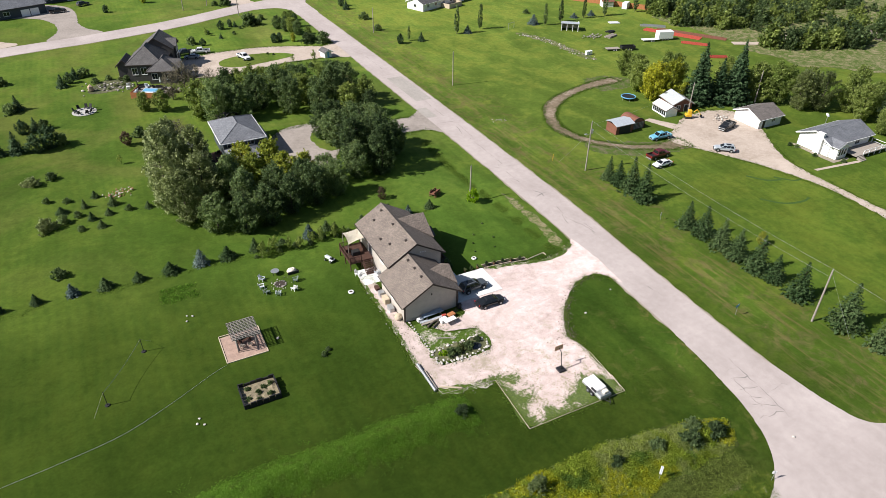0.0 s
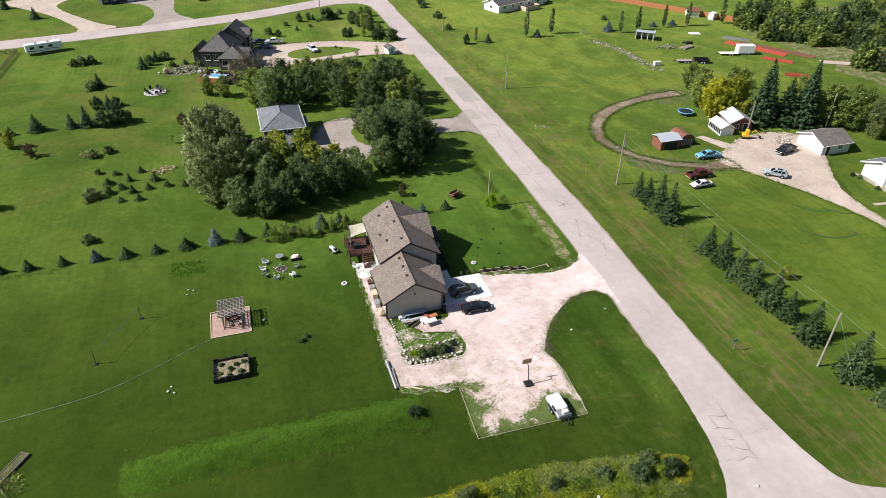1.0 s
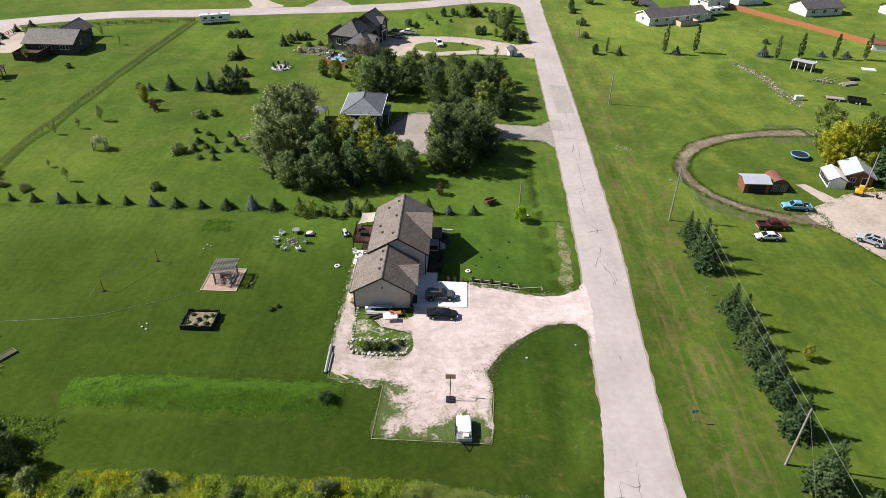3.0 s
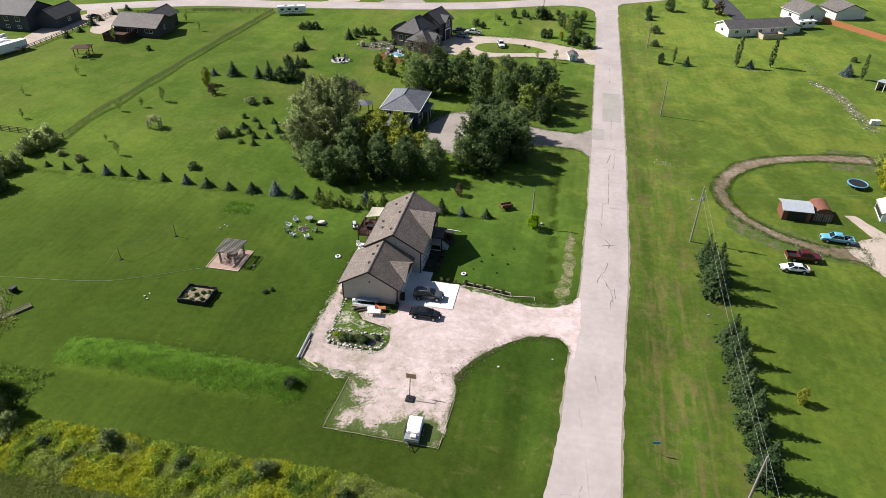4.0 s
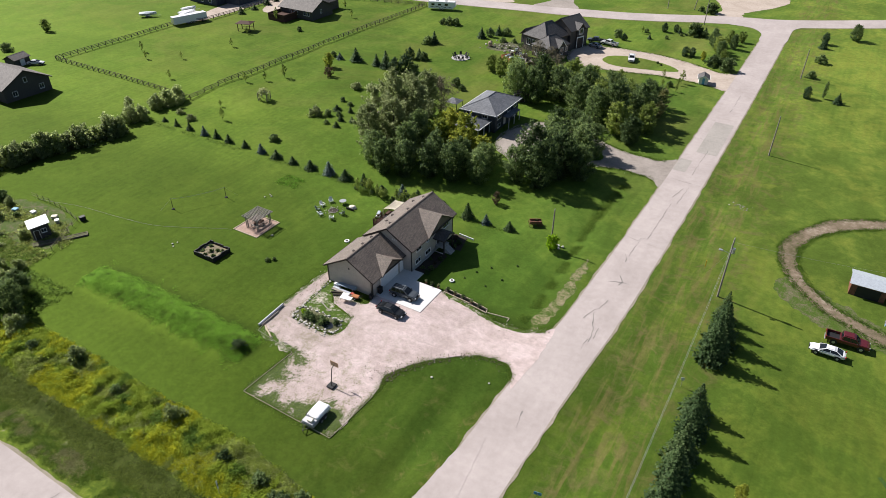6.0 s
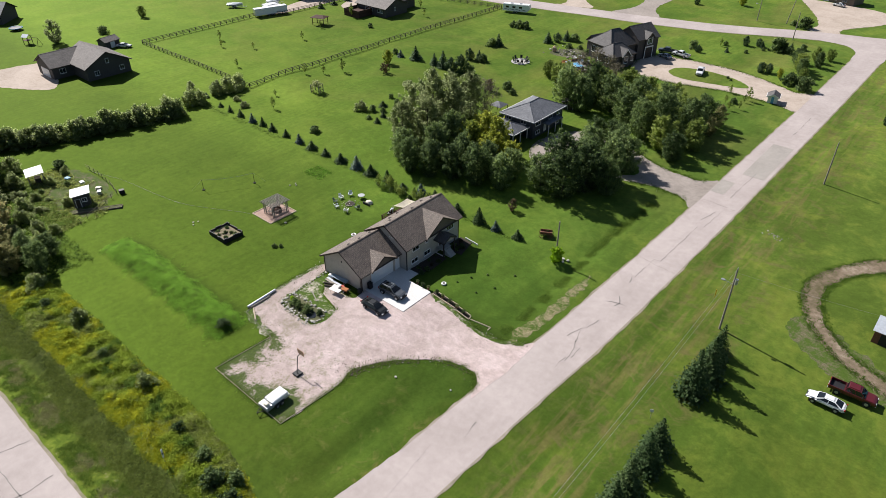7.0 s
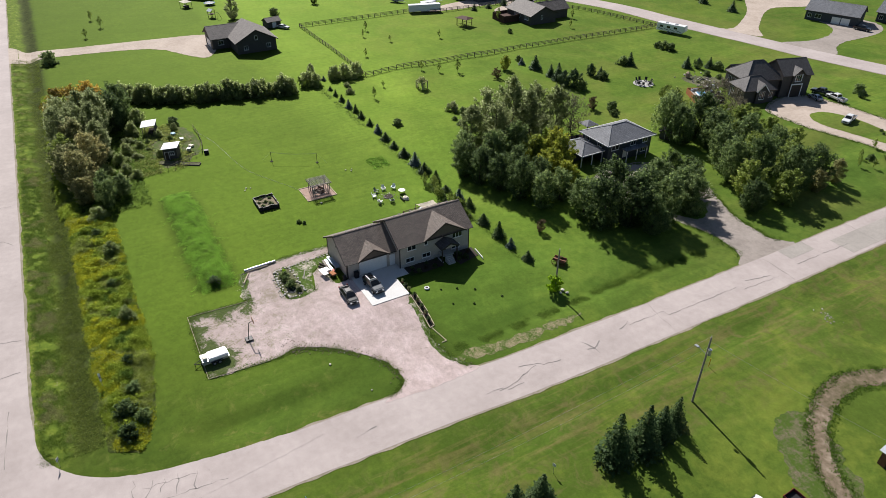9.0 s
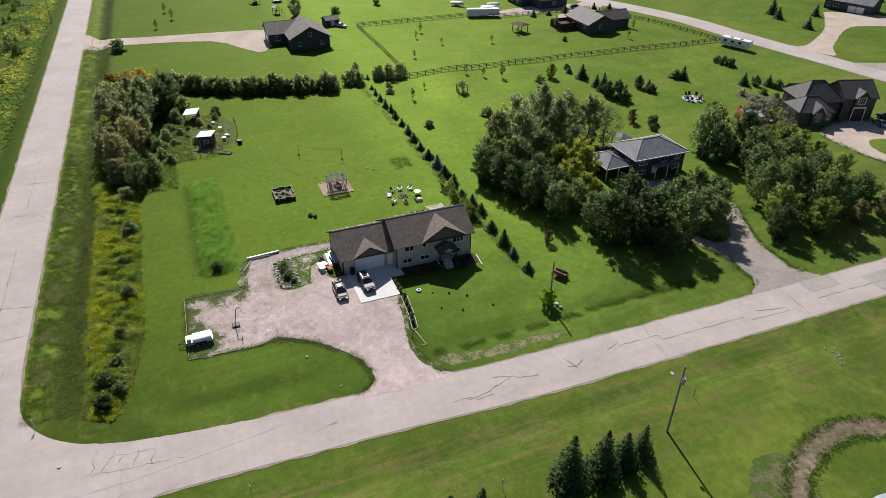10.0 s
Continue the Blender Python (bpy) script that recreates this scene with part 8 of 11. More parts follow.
PAINT = {k: car_paint(k + "_paint", v) for k, v in dict(pewter=(0.07, 0.08, 0.092), graphite=(0.06, 0.066, 0.075), jet=(0.012, 0.013, 0.015), maroon=(0.10, 0.012, 0.016), snow=(0.75, 0.76, 0.77), silver=(0.42, 0.46, 0.5), sky=(0.16, 0.42, 0.56), navy=(0.02, 0.03, 0.06)).items()}
M.update(PAINT)
car("suv", "pewter", "dark metallic grey suv on the concrete apron", 13.3, 2.55, 4, 0.56, roof_rack=True)
car("sedan", "jet", "glossy black sedan on the gravel beside the apron", 13.8, -1.95, 0, land(13.9, -1.7) + 0.06)
car("pickup", "sky", "old pale blue pickup with a loaded bed", 82.7, 34.9, 176, load=True, scale=0.95)
car("pickup", "maroon", "dark maroon crew-cab pickup on the grass", 75.2, 27.4, 2)
car("sedan", "snow", "white sedan parked on the grass", 72.9, 23.6, 180)
car("suv", "silver", "silver suv on the gravel yard", 91.3, 23.2, 138, name="suv_car")
car("pickup", "jet", "black pickup on the farm yard", 102.0, 32.4, 196)
car("pickup", "snow", "white pickup beside the round drive", -3.2, 148.8, 170)
car("pickup", "snow", "white pickup on the grass island", 7.8, 137.6, -75)
car("pickup", "graphite", "dark pickup before the charcoal house", -8.0, 149.5, 190)
car("sedan", "silver", "silver sedan close to the charcoal house", -6.5, 144.6, 160)
car("sedan", "navy", "dark blue sedan near the grove drive", -6.0, 122.0 - 7, 80)
car("suv", "graphite", "dark suv before the far garage", -33.0, 230.0, 30)
car("pickup", "jet", "dark pickup on the far drive", -42.0, 222.0, 10)
car("sedan", "snow", "white sedan on the yard across the far road", 17.5, 248.5, 165)
car("sedan", "navy", "dark car beside the fenced lane", -141.0, 137.0, 70)
car("sedan", "snow", "white car by the western shed", -145.0, 39.2, 40)

# covered tent trailer on the court
t = thing("tent_trailer", "white covered tent trailer with black wheels", "trailer", 17.3, -24.0, land(17.3, -24) + 0.05, 92)
bm = B()
box(bm, -1.9, 1.9, -0.95, 0.95, 0.42, 0.75, None, 0.03)
part("chassis", bm, M["grey_metal"], t)
bm = B()
prism(bm, [(-0.92, 0.72), (0.92, 0.72), (0.94, 1.12), (0.74, 1.26), (0.0, 1.2), (-0.74, 1.28), (-0.94, 1.12)], "x", -0.9, 1.75)
bmesh.ops.bevel(bm, geom=bm.edges[:], offset=0.07, segments=2, affect="EDGES")
part("cover", bm, M["white_paint"], t)
bm = B()
box(bm, -1.85, -0.95, -0.9, 0.9, 0.75, 0.95, None, 0.03)
part("front_box", bm, M["grey_metal"], t)
bm = B()
box(bm, -0.88, 0.1, 0.3, 0.97, 0.78, 1.2, None, 0.05)
part("side_hatch", bm, M["black"], t, "dark open side hatch")
bm = B()
box(bm, -1.7, -1.1, -0.6, 0.2, 0.95, 1.3, None, 0.08)
part("tarp_roll", bm, M["canvas"], t, "rolled cream canvas")
for y in (-1.05, 1.05):
    wheel(t, -0.35, y, 0.32, 0.2)
    wheel(t, 0.4, y, 0.32, 0.2)
    bm = B()
    box(bm, -0.8, 0.85, y - 0.14, y + 0.14, 0.66, 0.72, None, 0.02)
    part("mudguard", bm, M["black"], t)
bm = B()
rod(bm, (-1.9, 0.5, 0.5), (-2.9, 0.0, 0.5), 0.05)
rod(bm, (-1.9, -0.5, 0.5), (-2.9, 0.0, 0.5), 0.05)
rod(bm, (-2.8, 0, 0.5), (-2.8, 0, 0.0), 0.04)
part("drawbar", bm, M["black"], t)


def caravan(label, x, y, turn, L=9.5, H=3.2, stripe=True):
    t = thing("travel_trailer", label, "travel trailer", x, y, land(x, y), turn)
    bm = B()
    prism(bm, [(-L / 2, 0.6), (L / 2 - 1.0, 0.6), (L / 2 - 0.3, 1.3), (L / 2, 1.5), (L / 2 - 0.2, H), (-L / 2, H)], "y", -1.25, 1.25)
    bmesh.ops.bevel(bm, geom=bm.edges[:], offset=0.12, segments=2, affect="EDGES")
    part("body", bm, M["white_paint"], t)
    for s in (-1, 1):
        for k in range(3):
            bm = B()
            xx = -L / 2 + 1.2 + k * 2.6
            box(bm, xx, xx + 1.2, s * 1.26 - 0.01, s * 1.26 + 0.01, 1.8, 2.5)
            part("window", bm, M["car_glass"], t)
        if stripe:
            for k in range(4):
                bm = B()
                xx = -L / 2 + 0.6 + k * 2.2
                slab(bm, [(xx, s * 1.262, 1.55), (xx + 1.9, s * 1.262, 1.2), (xx + 1.9, s * 1.262, 1.02), (xx, s * 1.262, 1.37)], 0.008)
                part("stripe", bm, M["graphite"], t)
        for xx in (-0.7, 0.3):
            wheel(t, xx, s * 1.15, 0.36, 0.22)
    for xx in (-2.0, 1.5):
        bm = B()
        box(bm, xx - 0.5, xx + 0.5, -0.4, 0.4, H - 0.02, H + 0.22, None, 0.06)
        part("roof_unit", bm, M["grey_metal"], t)
    return t


caravan("white travel trailer with grey swirls beside the far road", -73.2, 158.5, 20, 10.5)
caravan("white travel trailer beside the bungalow", 112.0, 183.5, 25, 7.5, 2.9, False)


def box_trailer(label, x, y, turn, L=11.0, H=3.0):
    t = thing("enclosed_trailer", label, "trailer", x, y, land(x, y), turn)
    bm = B()
    box(bm, -L / 2, L / 2, -1.25, 1.25, 0.55, H, None, 0.08)
    part("body", bm, M["white_paint"], t)
    bm = B()
    box(bm, -L / 2 - 0.02, -L / 2 + 0.02, -1.1, 1.1, 0.7, H - 0.15)
    part("ramp_door", bm, M["grey_metal"], t)
    for s in (-1, 1):
        for xx in (-1.0, 0.0, 1.0):
            wheel(t, xx, s * 1.15, 0.38, 0.22)
    return t


box_trailer("long white enclosed trailer by the paddock fence", -141.2, 95.0, 74, 12.5)
b = thing("covered_boat", "white shrink-wrapped boat beside the trailer", "boat", -146.5, 100.0, 0.0, 70)
bm = B()
prism(bm, [(-4.0, 0.5), (3.0, 0.4), (4.5, 1.4), (2.5, 1.9), (0.0, 2.5), (-3.0, 2.0), (-4.2, 1.3)], "y", -1.1, 1.1)
bmesh.ops.bevel(bm, geom=bm.edges[:], offset=0.3, segments=2, affect="EDGES")
part("wrap", bm, M["white_paint"], b)
bm = B()
for xx in (-2.0, 2.0):
    box(bm, xx - 0.1, xx + 0.1, -0.7, 0.7, 0.0, 0.6)
part("cradle", bm, M["black"], b)


def flat_trailer(label, x, y, turn, L=5.0, key="grey_metal", sides=0.0):
    t = thing("utility_trailer", label, "trailer", x, y, land(x, y), turn)
    bm = B()
    box(bm, -L / 2, L / 2, -1.0, 1.0, 0.6, 0.75, None, 0.02)
    part("deck", bm, M[key], t)
    if sides:
        for q in ((-L / 2, L / 2, -1.05, -0.98), (-L / 2, L / 2, 0.98, 1.05), (-L / 2, -L / 2 + 0.08, -0.98, 0.98), (L / 2 - 0.08, L / 2, -0.98, 0.98)):
            bm = B()
            box(bm, *q, 0.7, 0.75 + sides)
            part("side", bm, M[key], t)
    for s in (-1, 1):
        for xx in (-0.5, 0.35):
            wheel(t, xx - 0.4, s * 1.15, 0.34, 0.2, "white_paint")
    bm = B()
    rod(bm, (L / 2, 0.4, 0.6), (L / 2 + 1.3, 0, 0.55), 0.05)
    rod(bm, (L / 2, -0.4, 0.6), (L / 2 + 1.3, 0, 0.55), 0.05)
    part("drawbar", bm, M["black"], t)
    return t


flat_trailer("pale flatbed trailer on the field", 117.8, 95.4, 165, 4.6, "old_wood")
flat_trailer("black dump trailer on the field", 122.6, 93.6, 160, 4.6, "black", 0.7)
flat_trailer("white equipment trailer on the field", 136.2, 98.0, 165, 6.0, "white_paint")
box_trailer("white horse trailer beside the pipes", 141.8, 97.4, 165, 5.5, 3.0)

def boat(label, x, y, turn, L=6.0, key="white_paint"):
    """A covered motor boat on its trailer."""
    t = thing("boat", label, "boat", x, y, land(x, y), turn)
    rows = []
    for k in range(9):
        u = k / 8
        w = 1.15 * (1 - max(0.0, (u - 0.45) / 0.55) ** 2.2) + 0.03
        rows.append([(L * (u - 0.5), sy * w * f, z + 0.25 * u * u) for sy, f, z in ((-1, 0.1, 0.55), (-1, 0.8, 0.8), (-1, 1.0, 1.35), (-1, 0.55, 1.75 - 0.3 * abs(u - 0.4)), (1, 0.55, 1.75 - 0.3 * abs(u - 0.4)), (1, 1.0, 1.35), (1, 0.8, 0.8), (1, 0.1, 0.55))])
    bm = B()
    vs = [[bm.verts.new(p) for p in r] for r in rows]
    for a, b in zip(vs[:-1], vs[1:]):
        for i in range(8):
            bm.faces.new((a[i], a[(i + 1) % 8], b[(i + 1) % 8], b[i]))
    bm.faces.new(vs[0])
    bm.faces.new(vs[-1][::-1])
    bmesh.ops.recalc_face_normals(bm, faces=bm.faces[:])
    part("hull", bm, M[key], t)
    bm = B()
    box(bm, -L * 0.4, L * 0.75, -0.06, 0.06, 0.42, 0.52)
    box(bm, -L * 0.2, L * 0.1, -1.0, 1.0, 0.4, 0.5)
    part("trailer_frame", bm, M["grey_metal"], t)
    for sy in (-1.05, 1.05):
        wheel(t, -0.4, sy, 0.34, 0.2)
    return t


boat("white covered boat on a trailer by the lane", -149.8, 101.5, 74, 6.5)
boat("white covered boat on a trailer beside another", -153.5, 105.5, 70, 5.5)
boat("grey covered boat on the western grass", -160.5, 92.6, 40, 6.0, "roof_metal")

# yellow mini excavator
t = thing("mini_excavator", "yellow mini excavator in the farm yard", "excavator", 98.2, 41.6, 0, -30)
for s in (-0.55, 0.55):
    bm = B()
    box(bm, -0.9, 0.9, s - 0.2, s + 0.2, 0.0, 0.5, None, 0.15)
    part("track", bm, M["rubber"], t)
bm = B()
box(bm, -0.8, 0.7, -0.7, 0.7, 0.55, 1.2, None, 0.1)
part("upper_body", bm, M["yellow"], t)
bm = B()
box(bm, -0.3, 0.6, -0.6, 0.2, 1.2, 2.3, None, 0.08)
part("cab", bm, M["yellow"], t)
bm = B()
rod(bm, (0.7, 0.3, 0.9), (2.0, 0.3, 2.2), 0.12, 0.1, 6)
rod(bm, (2.0, 0.3, 2.2), (3.2, 0.3, 0.9), 0.1, 0.08, 6)
part("arm", bm, M["yellow"], t)
bm = B()
prism(bm, [(3.0, 0.9), (3.5, 0.8), (3.5, 0.35), (3.1, 0.3)], "y", 0.0, 0.6)
part("bucket", bm, M["black"], t)

# ---- things of the home lot ----
def on(x, y, lift=0.0):
    return land(x, y) + lift


def scatter_stones(parent, spots, meshes, lo, hi, seed=1, name="stone"):
    rng = random.Random(seed)
    for x, y, z in spots:
        s = rng.uniform(lo, hi)
        mesh_part(name, meshes[rng.randrange(len(meshes))], parent, pose(x, y, z + s * 0.18, rng.uniform(-15, 15), rng.uniform(-15, 15), rng.uniform(0, 360)) @ Matrix.Diagonal((s, s * rng.uniform(0.7, 1.1), s * rng.uniform(0.7, 1.0), 1)))


def along(pts, step, jitter=0.0, seed=3):
    rng = random.Random(seed)
    return [(x + rng.uniform(-jitter, jitter), y + rng.uniform(-jitter, jitter)) for x, y in dense(pts, step)]


# stone-edged pond bed
pond = thing("rock_garden", "pond bed edged with pale field stones and shrubs", "rock garden", 0, 0, 0)
ring = [(1.0, -7.6), (4.0, -7.4), (8.3, -7.6), (9.0, -8.6), (8.7, -10.3), (5.0, -10.4), (1.2, -10.0), (0.8, -8.8)]
scatter_stones(pond, [(x, y, on(x, y, 0.05)) for x, y in along(ring + [ring[0]], 0.4, 0.28)], STONES, 0.25, 0.6, 5)
scatter_stones(pond, [(x, y, on(x, y, 0.05)) for x, y in along([(0.6, -9.8), (3.0, -10.7), (6.0, -10.9), (8.4, -10.9)], 0.3, 0.4, 9)], STONES, 0.16, 0.4, 6)
tagged(sheet("pond_bed", ring, M["bed_soil"], 0.10, 0.1, 0.8, 3), "dark planted bed inside the stones", "garden bed", kind="structure")
bm = B()
bmesh.ops.create_circle(bm, cap_ends=True, segments=18, radius=0.72)
for v in bm.verts:
    v.co.x *= 1.35
    v.co.z = 0.0
bmesh.ops.solidify(bm, geom=bm.faces[:], thickness=0.03)
w = part("water", bm, M["glass"], pond, "dark still pond water")
w.matrix_basis = pose(7.0, -9.2, on(7.0, -9.2, 0.16))
for x, y, s, k in ((6.1, -9.0, 0.62, "shrub0"), (5.0, -8.7, 0.6, "grey0"), (3.1, -9.1, 0.62, "shrub1"), (4.1, -9.3, 0.45, "shrub0"), (2.2, -8.9, 0.32, "bright0"), (1.6, -8.6, 0.22, "bright0"), (7.9, -8.2, 0.4, "shrub0")):
    plant(k, x, y, s, label="low leafy plant in the stone-edged bed")
# stones along the side path and on the worn gravel
edge = thing("path_edging", "row of pale stones edging the side path", "stone edging")
scatter_stones(edge, [(x, y, on(x, y, 0.04)) for x, y in along([(0.45, 0.0), (0.7, -4.0), (0.7, -7.4)], 0.55, 0.08, 11)], STONES, 0.28, 0.5, 12)
scatter_stones(edge, [(x, y, on(x, y, 0.02)) for x, y in along([(-2.1, 12.0), (-2.2, 4.0), (-2.3, -2.0)], 1.3, 0.4, 13)], STONES, 0.12, 0.32, 14)
scree = thing("loose_stones", "loose stones strewn over worn gravel edges", "stones")
rng = random.Random(21)
spots = []
for pts, n, wide in (([(-1.6, -14.2), (2.0, -15.4), (6.2, -15.7)], 90, 1.2), ([(-2.0, -9.5), (-1.8, -13.5)], 30, 0.5), ([(20.4, -13.0), (22.6, -9.2), (25.5, -6.2), (29.0, -3.6)], 80, 0.9), ([(18.0, -13.6), (20.6, -13.2)], 60, 1.4), ([(36.5, 7.8), (33.0, 5.3), (29.0, 5.0)], 40, 0.5), ([(-1.2, 0.0), (-1.0, -6.0)], 20, 0.4)):
    line = dense(pts, 0.2)
    for _ in range(n):
        p = line[rng.randrange(len(line))]
        spots.append((p[0] + rng.gauss(0, wide * 0.6), p[1] + rng.gauss(0, wide * 0.6)))
scatter_stones(scree, [(x, y, on(x, y, 0.05)) for x, y in spots], STONES[:1] + DARK_STONES + CLODS, 0.07, 0.22, 22)
rubble = thing("loose_stones", "dark clods and stones along the drive's curved grass edge", "stones")
line = dense(catmull([(21.6, -14.2), (22.2, -12.0), (23.6, -9.6), (26.2, -6.9), (29.0, -4.6), (31.8, -3.3), (34.0, -3.6)], 5, False), 0.2)
spots = []
for _ in range(230):
    p = line[int(rng.random() ** 1.6 * (len(line) - 1))]
    spots.append((p[0] - 0.55 + rng.gauss(0, 0.5), p[1] + 0.5 + rng.gauss(0, 0.5)))
scatter_stones(rubble, [(x, y, on(x, y, 0.05)) for x, y in spots], CLODS, 0.08, 0.24, 23)
# white boulders and ornaments on the lawns
for i, (x, y, s) in enumerate([(26.2, -10.1, 0.45), (-18.0, 5.4, 0.6), (-31.4, -6.0, 0.45), (-31.0, -5.2, 0.4), (-30.6, -6.5, 0.4), (-29.2, 15.3, 0.4), (-28.2, 16.2, 0.45), (-29.0, 16.6, 0.35), (-13.2, -0.9, 0.4), (34.5, -41.4, 0.5), (23.6, -36.0, 0.6), (24.3, -35.4, 0.5), (28.5, 29.6, 0.8), (29.3, 29.9, 0.7), (28.9, 28.9, 0.6), (33.6, -7.0, 0.35)]):
    r = tagged(mesh_part("boulder", STONES[i % 5], None, pose(x, y, on(x, y, s * 0.22), 0, 0, i * 47) @ Matrix.Diagonal((s, s * 0.85, s * 0.8, 1))), "pale weathered boulder lying on the grass", "boulder")


def tyre_planter(label, x, y, r=0.4):
    t = thing("round_planter", label, "planter", x, y, on(x, y))
    bm = B()
    loops = [[bm.verts.new(((r + 0.13 * math.cos(c)) * math.cos(a), (r + 0.13 * math.cos(c)) * math.sin(a), 0.14 + 0.13 * math.sin(c))) for c in [math.tau * j / 8 for j in range(8)]] for a in [math.tau * k / 20 for k in range(20)]]
    for k in range(20):
        for j in range(8):
            bm.faces.new((loops[k][j], loops[(k + 1) % 20][j], loops[(k + 1) % 20][(j + 1) % 8], loops[k][(j + 1) % 8]))
    part("ring", bm, M["white_paint"], t)
    bm = B()
    rod(bm, (0, 0, 0.0), (0, 0, 0.22), r * 0.8, None, 12)
    part("soil", bm, M["mulch"], t)
    return t


tyre_planter("white painted tyre planter on the front lawn", 17.7, 10.1, 0.32)
tyre_planter("white painted tyre planter behind the garage", -4.6, 10.6, 0.36)

# low white rails round the court
rail = thing("court_border", "low white timber border round the court", "border")
for a, b in (((6.2, -16.3), (5.7, -25.5)), ((5.7, -25.5), (20.8, -25.75)), ((20.8, -25.75), (21.3, -17.2)), ((-1.4, -15.3), (6.2, -16.3)), ((-2.5, -9.0), (-1.4, -15.3))):
    n = max(1, int(math.dist(a, b) / 2.4))
    for i in range(n):
        p = [(a[0] + (b[0] - a[0]) * k / n, a[1] + (b[1] - a[1]) * k / n) for k in (i, i + 1)]
        bm = B()
        d = Vector((p[1][0] - p[0][0], p[1][1] - p[0][1]))
        box(bm, 0.02, d.length - 0.02, -0.025, 0.025, 0.0, 0.09, pose(p[0][0], p[0][1], on(*p[0], 0.04), 0, 0, math.degrees(math.atan2(d.y, d.x))), 0.01)
        part("timber", bm, M["pale_wood"] if b[0] > 5 and a[1] < -16 else M["old_wood"], rail)
# long culvert pipes and timbers at the court's corner
for i, (a, b, r, key, lab) in enumerate([((-2.15, -9.0), (-2.05, -14.5), 0.2, "grey_metal", "long galvanised pipe lying on the grass edge"), ((-1.7, -10.5), (-1.7, -14.2), 0.12, "old_wood", "grey timber pole beside the pipe"), ((-1.2, -14.0), (1.35, -15.5), 0.12, "pale_wood", "pale squared timber lying on gravel")]):
    t = thing("lying_pipe" if i == 0 else "timber_pole", lab, "pipe" if i == 0 else "timber")
    bm = B()
    rod(bm, (*a, on(*a, r + 0.05)), (*b, on(*b, r + 0.05)), r, None, 12)
    part("pipe" if i == 0 else "pole", bm, M[key], t)
t = thing("timber_pole", "pale board leaning on the grass strip", "timber")
bm = B()
box(bm, -1.45, 1.45, -0.08, 0.08, 0.0, 0.07, pose(3.95, -5.95, on(3.95, -5.95, 0.1), 0, 0, -24))
part("board", bm, M["grey_wood"], t)

# basketball hoop
t = thing("basketball_hoop", "portable basketball hoop with a black base", "basketball hoop", 15.4, -18.4, on(15.4, -18.4, 0.06), 0)
bm = B()
box(bm, -0.55, 0.55, -0.75, 0.35, 0.0, 0.25, None, 0.06)
part("base", bm, M["black"], t)
bm = B()
rod(bm, (0, -0.3, 0.2), (0, 0.2, 3.0), 0.06)
rod(bm, (0, 0.2, 3.0), (0, 0.75, 3.25), 0.05)
part("pole", bm, M["black"], t)
bm = B()
box(bm, -0.68, 0.68, 0.78, 0.82, 2.9, 3.75, None, 0.01)
part("backboard", bm, M["board_tan"], t, "pale backboard with a worn target")
bm = B()
for q in ((-0.3, 0.3, 3.1, 3.14), (-0.3, 0.3, 3.5, 3.54), (-0.3, -0.26, 3.14, 3.5), (0.26, 0.3, 3.14, 3.5)):
    box(bm, q[0], q[1], 0.82, 0.826, q[2], q[3])
part("target", bm, M["red_paint"], t)
bm = B()
for k in range(14):
    a, b = math.tau * k / 14, math.tau * (k + 1) / 14
    rod(bm, (0.23 * math.cos(a), 1.1 + 0.23 * math.sin(a), 3.05), (0.23 * math.cos(b), 1.1 + 0.23 * math.sin(b), 3.05), 0.015, None, 5, False)
part("rim", bm, M["orange"], t)

# pergola on its red shale pad, with a swing seat
tagged(sheet("shale_pad", [(-25.6, 3.5), (-25.6, 9.2), (-20.0, 9.4), (-20.0, 3.5)], M["slab_pink"], 0.05, 0.06, 0.8, 1), "reddish shale pad under the pergola", "paving", kind="structure")
bd = thing("pad_border", "pale timber border of the shale pad", "border")
for q in ((-25.75, -19.85, 3.3, 3.42), (-25.75, -19.85, 9.4, 9.52), (-25.75, -25.63, 3.42, 9.4), (-19.97, -19.85, 3.42, 9.4)):
    bm = B()
    box(bm, *q, -0.2, 0.14)
    part("timber", bm, M["pale_wood"], bd)
pg = thing("pergola", "weathered grey timber pergola with a slatted top and lattice sides", "pergola", -22.4, 6.7, on(-22.4, 6.7), 0)
for x, y in ((-1.35, -1.6), (1.35, -1.6), (1.35, 1.6), (-1.35, 1.6)):
    for d in (-0.16, 0.16):
        bm = B()
        box(bm, x - 0.07, x + 0.07, y + d - 0.07, y + d + 0.07, 0.0, 2.5, None, 0.01)
        part("post", bm, M["grey_wood"], pg)
for x in (-1.42, 1.34):
    bm = B()
    box(bm, x, x + 0.08, -2.1, 2.1, 2.4, 2.58)
    part("beam", bm, M["grey_wood"], pg)
for i in range(13):
    bm = B()
    y = -2.04 + 0.34 * i
    box(bm, -2.0, 2.0, y - 0.04, y + 0.04, 2.58, 2.72)
    part("rafter", bm, M["grey_wood"], pg)
for i in range(9):
    bm = B()
    x = -1.8 + 0.45 * i
    box(bm, x - 0.03, x + 0.03, -2.1, 2.1, 2.72, 2.77)
    part("batten", bm, M["grey_wood"], pg)
for x in (-1.35, 1.35):
    bm = B()
    for k in range(9):
        y = -1.3 + 0.325 * k
        rod(bm, (x, y, 0.15), (x, y, 1.25), 0.03, None, 5)
    for z in (0.2, 0.7, 1.2):
        box(bm, x - 0.035, x + 0.035, -1.45, 1.45, z, z + 0.08)
    part("side_lattice", bm, M["grey_wood"], pg)
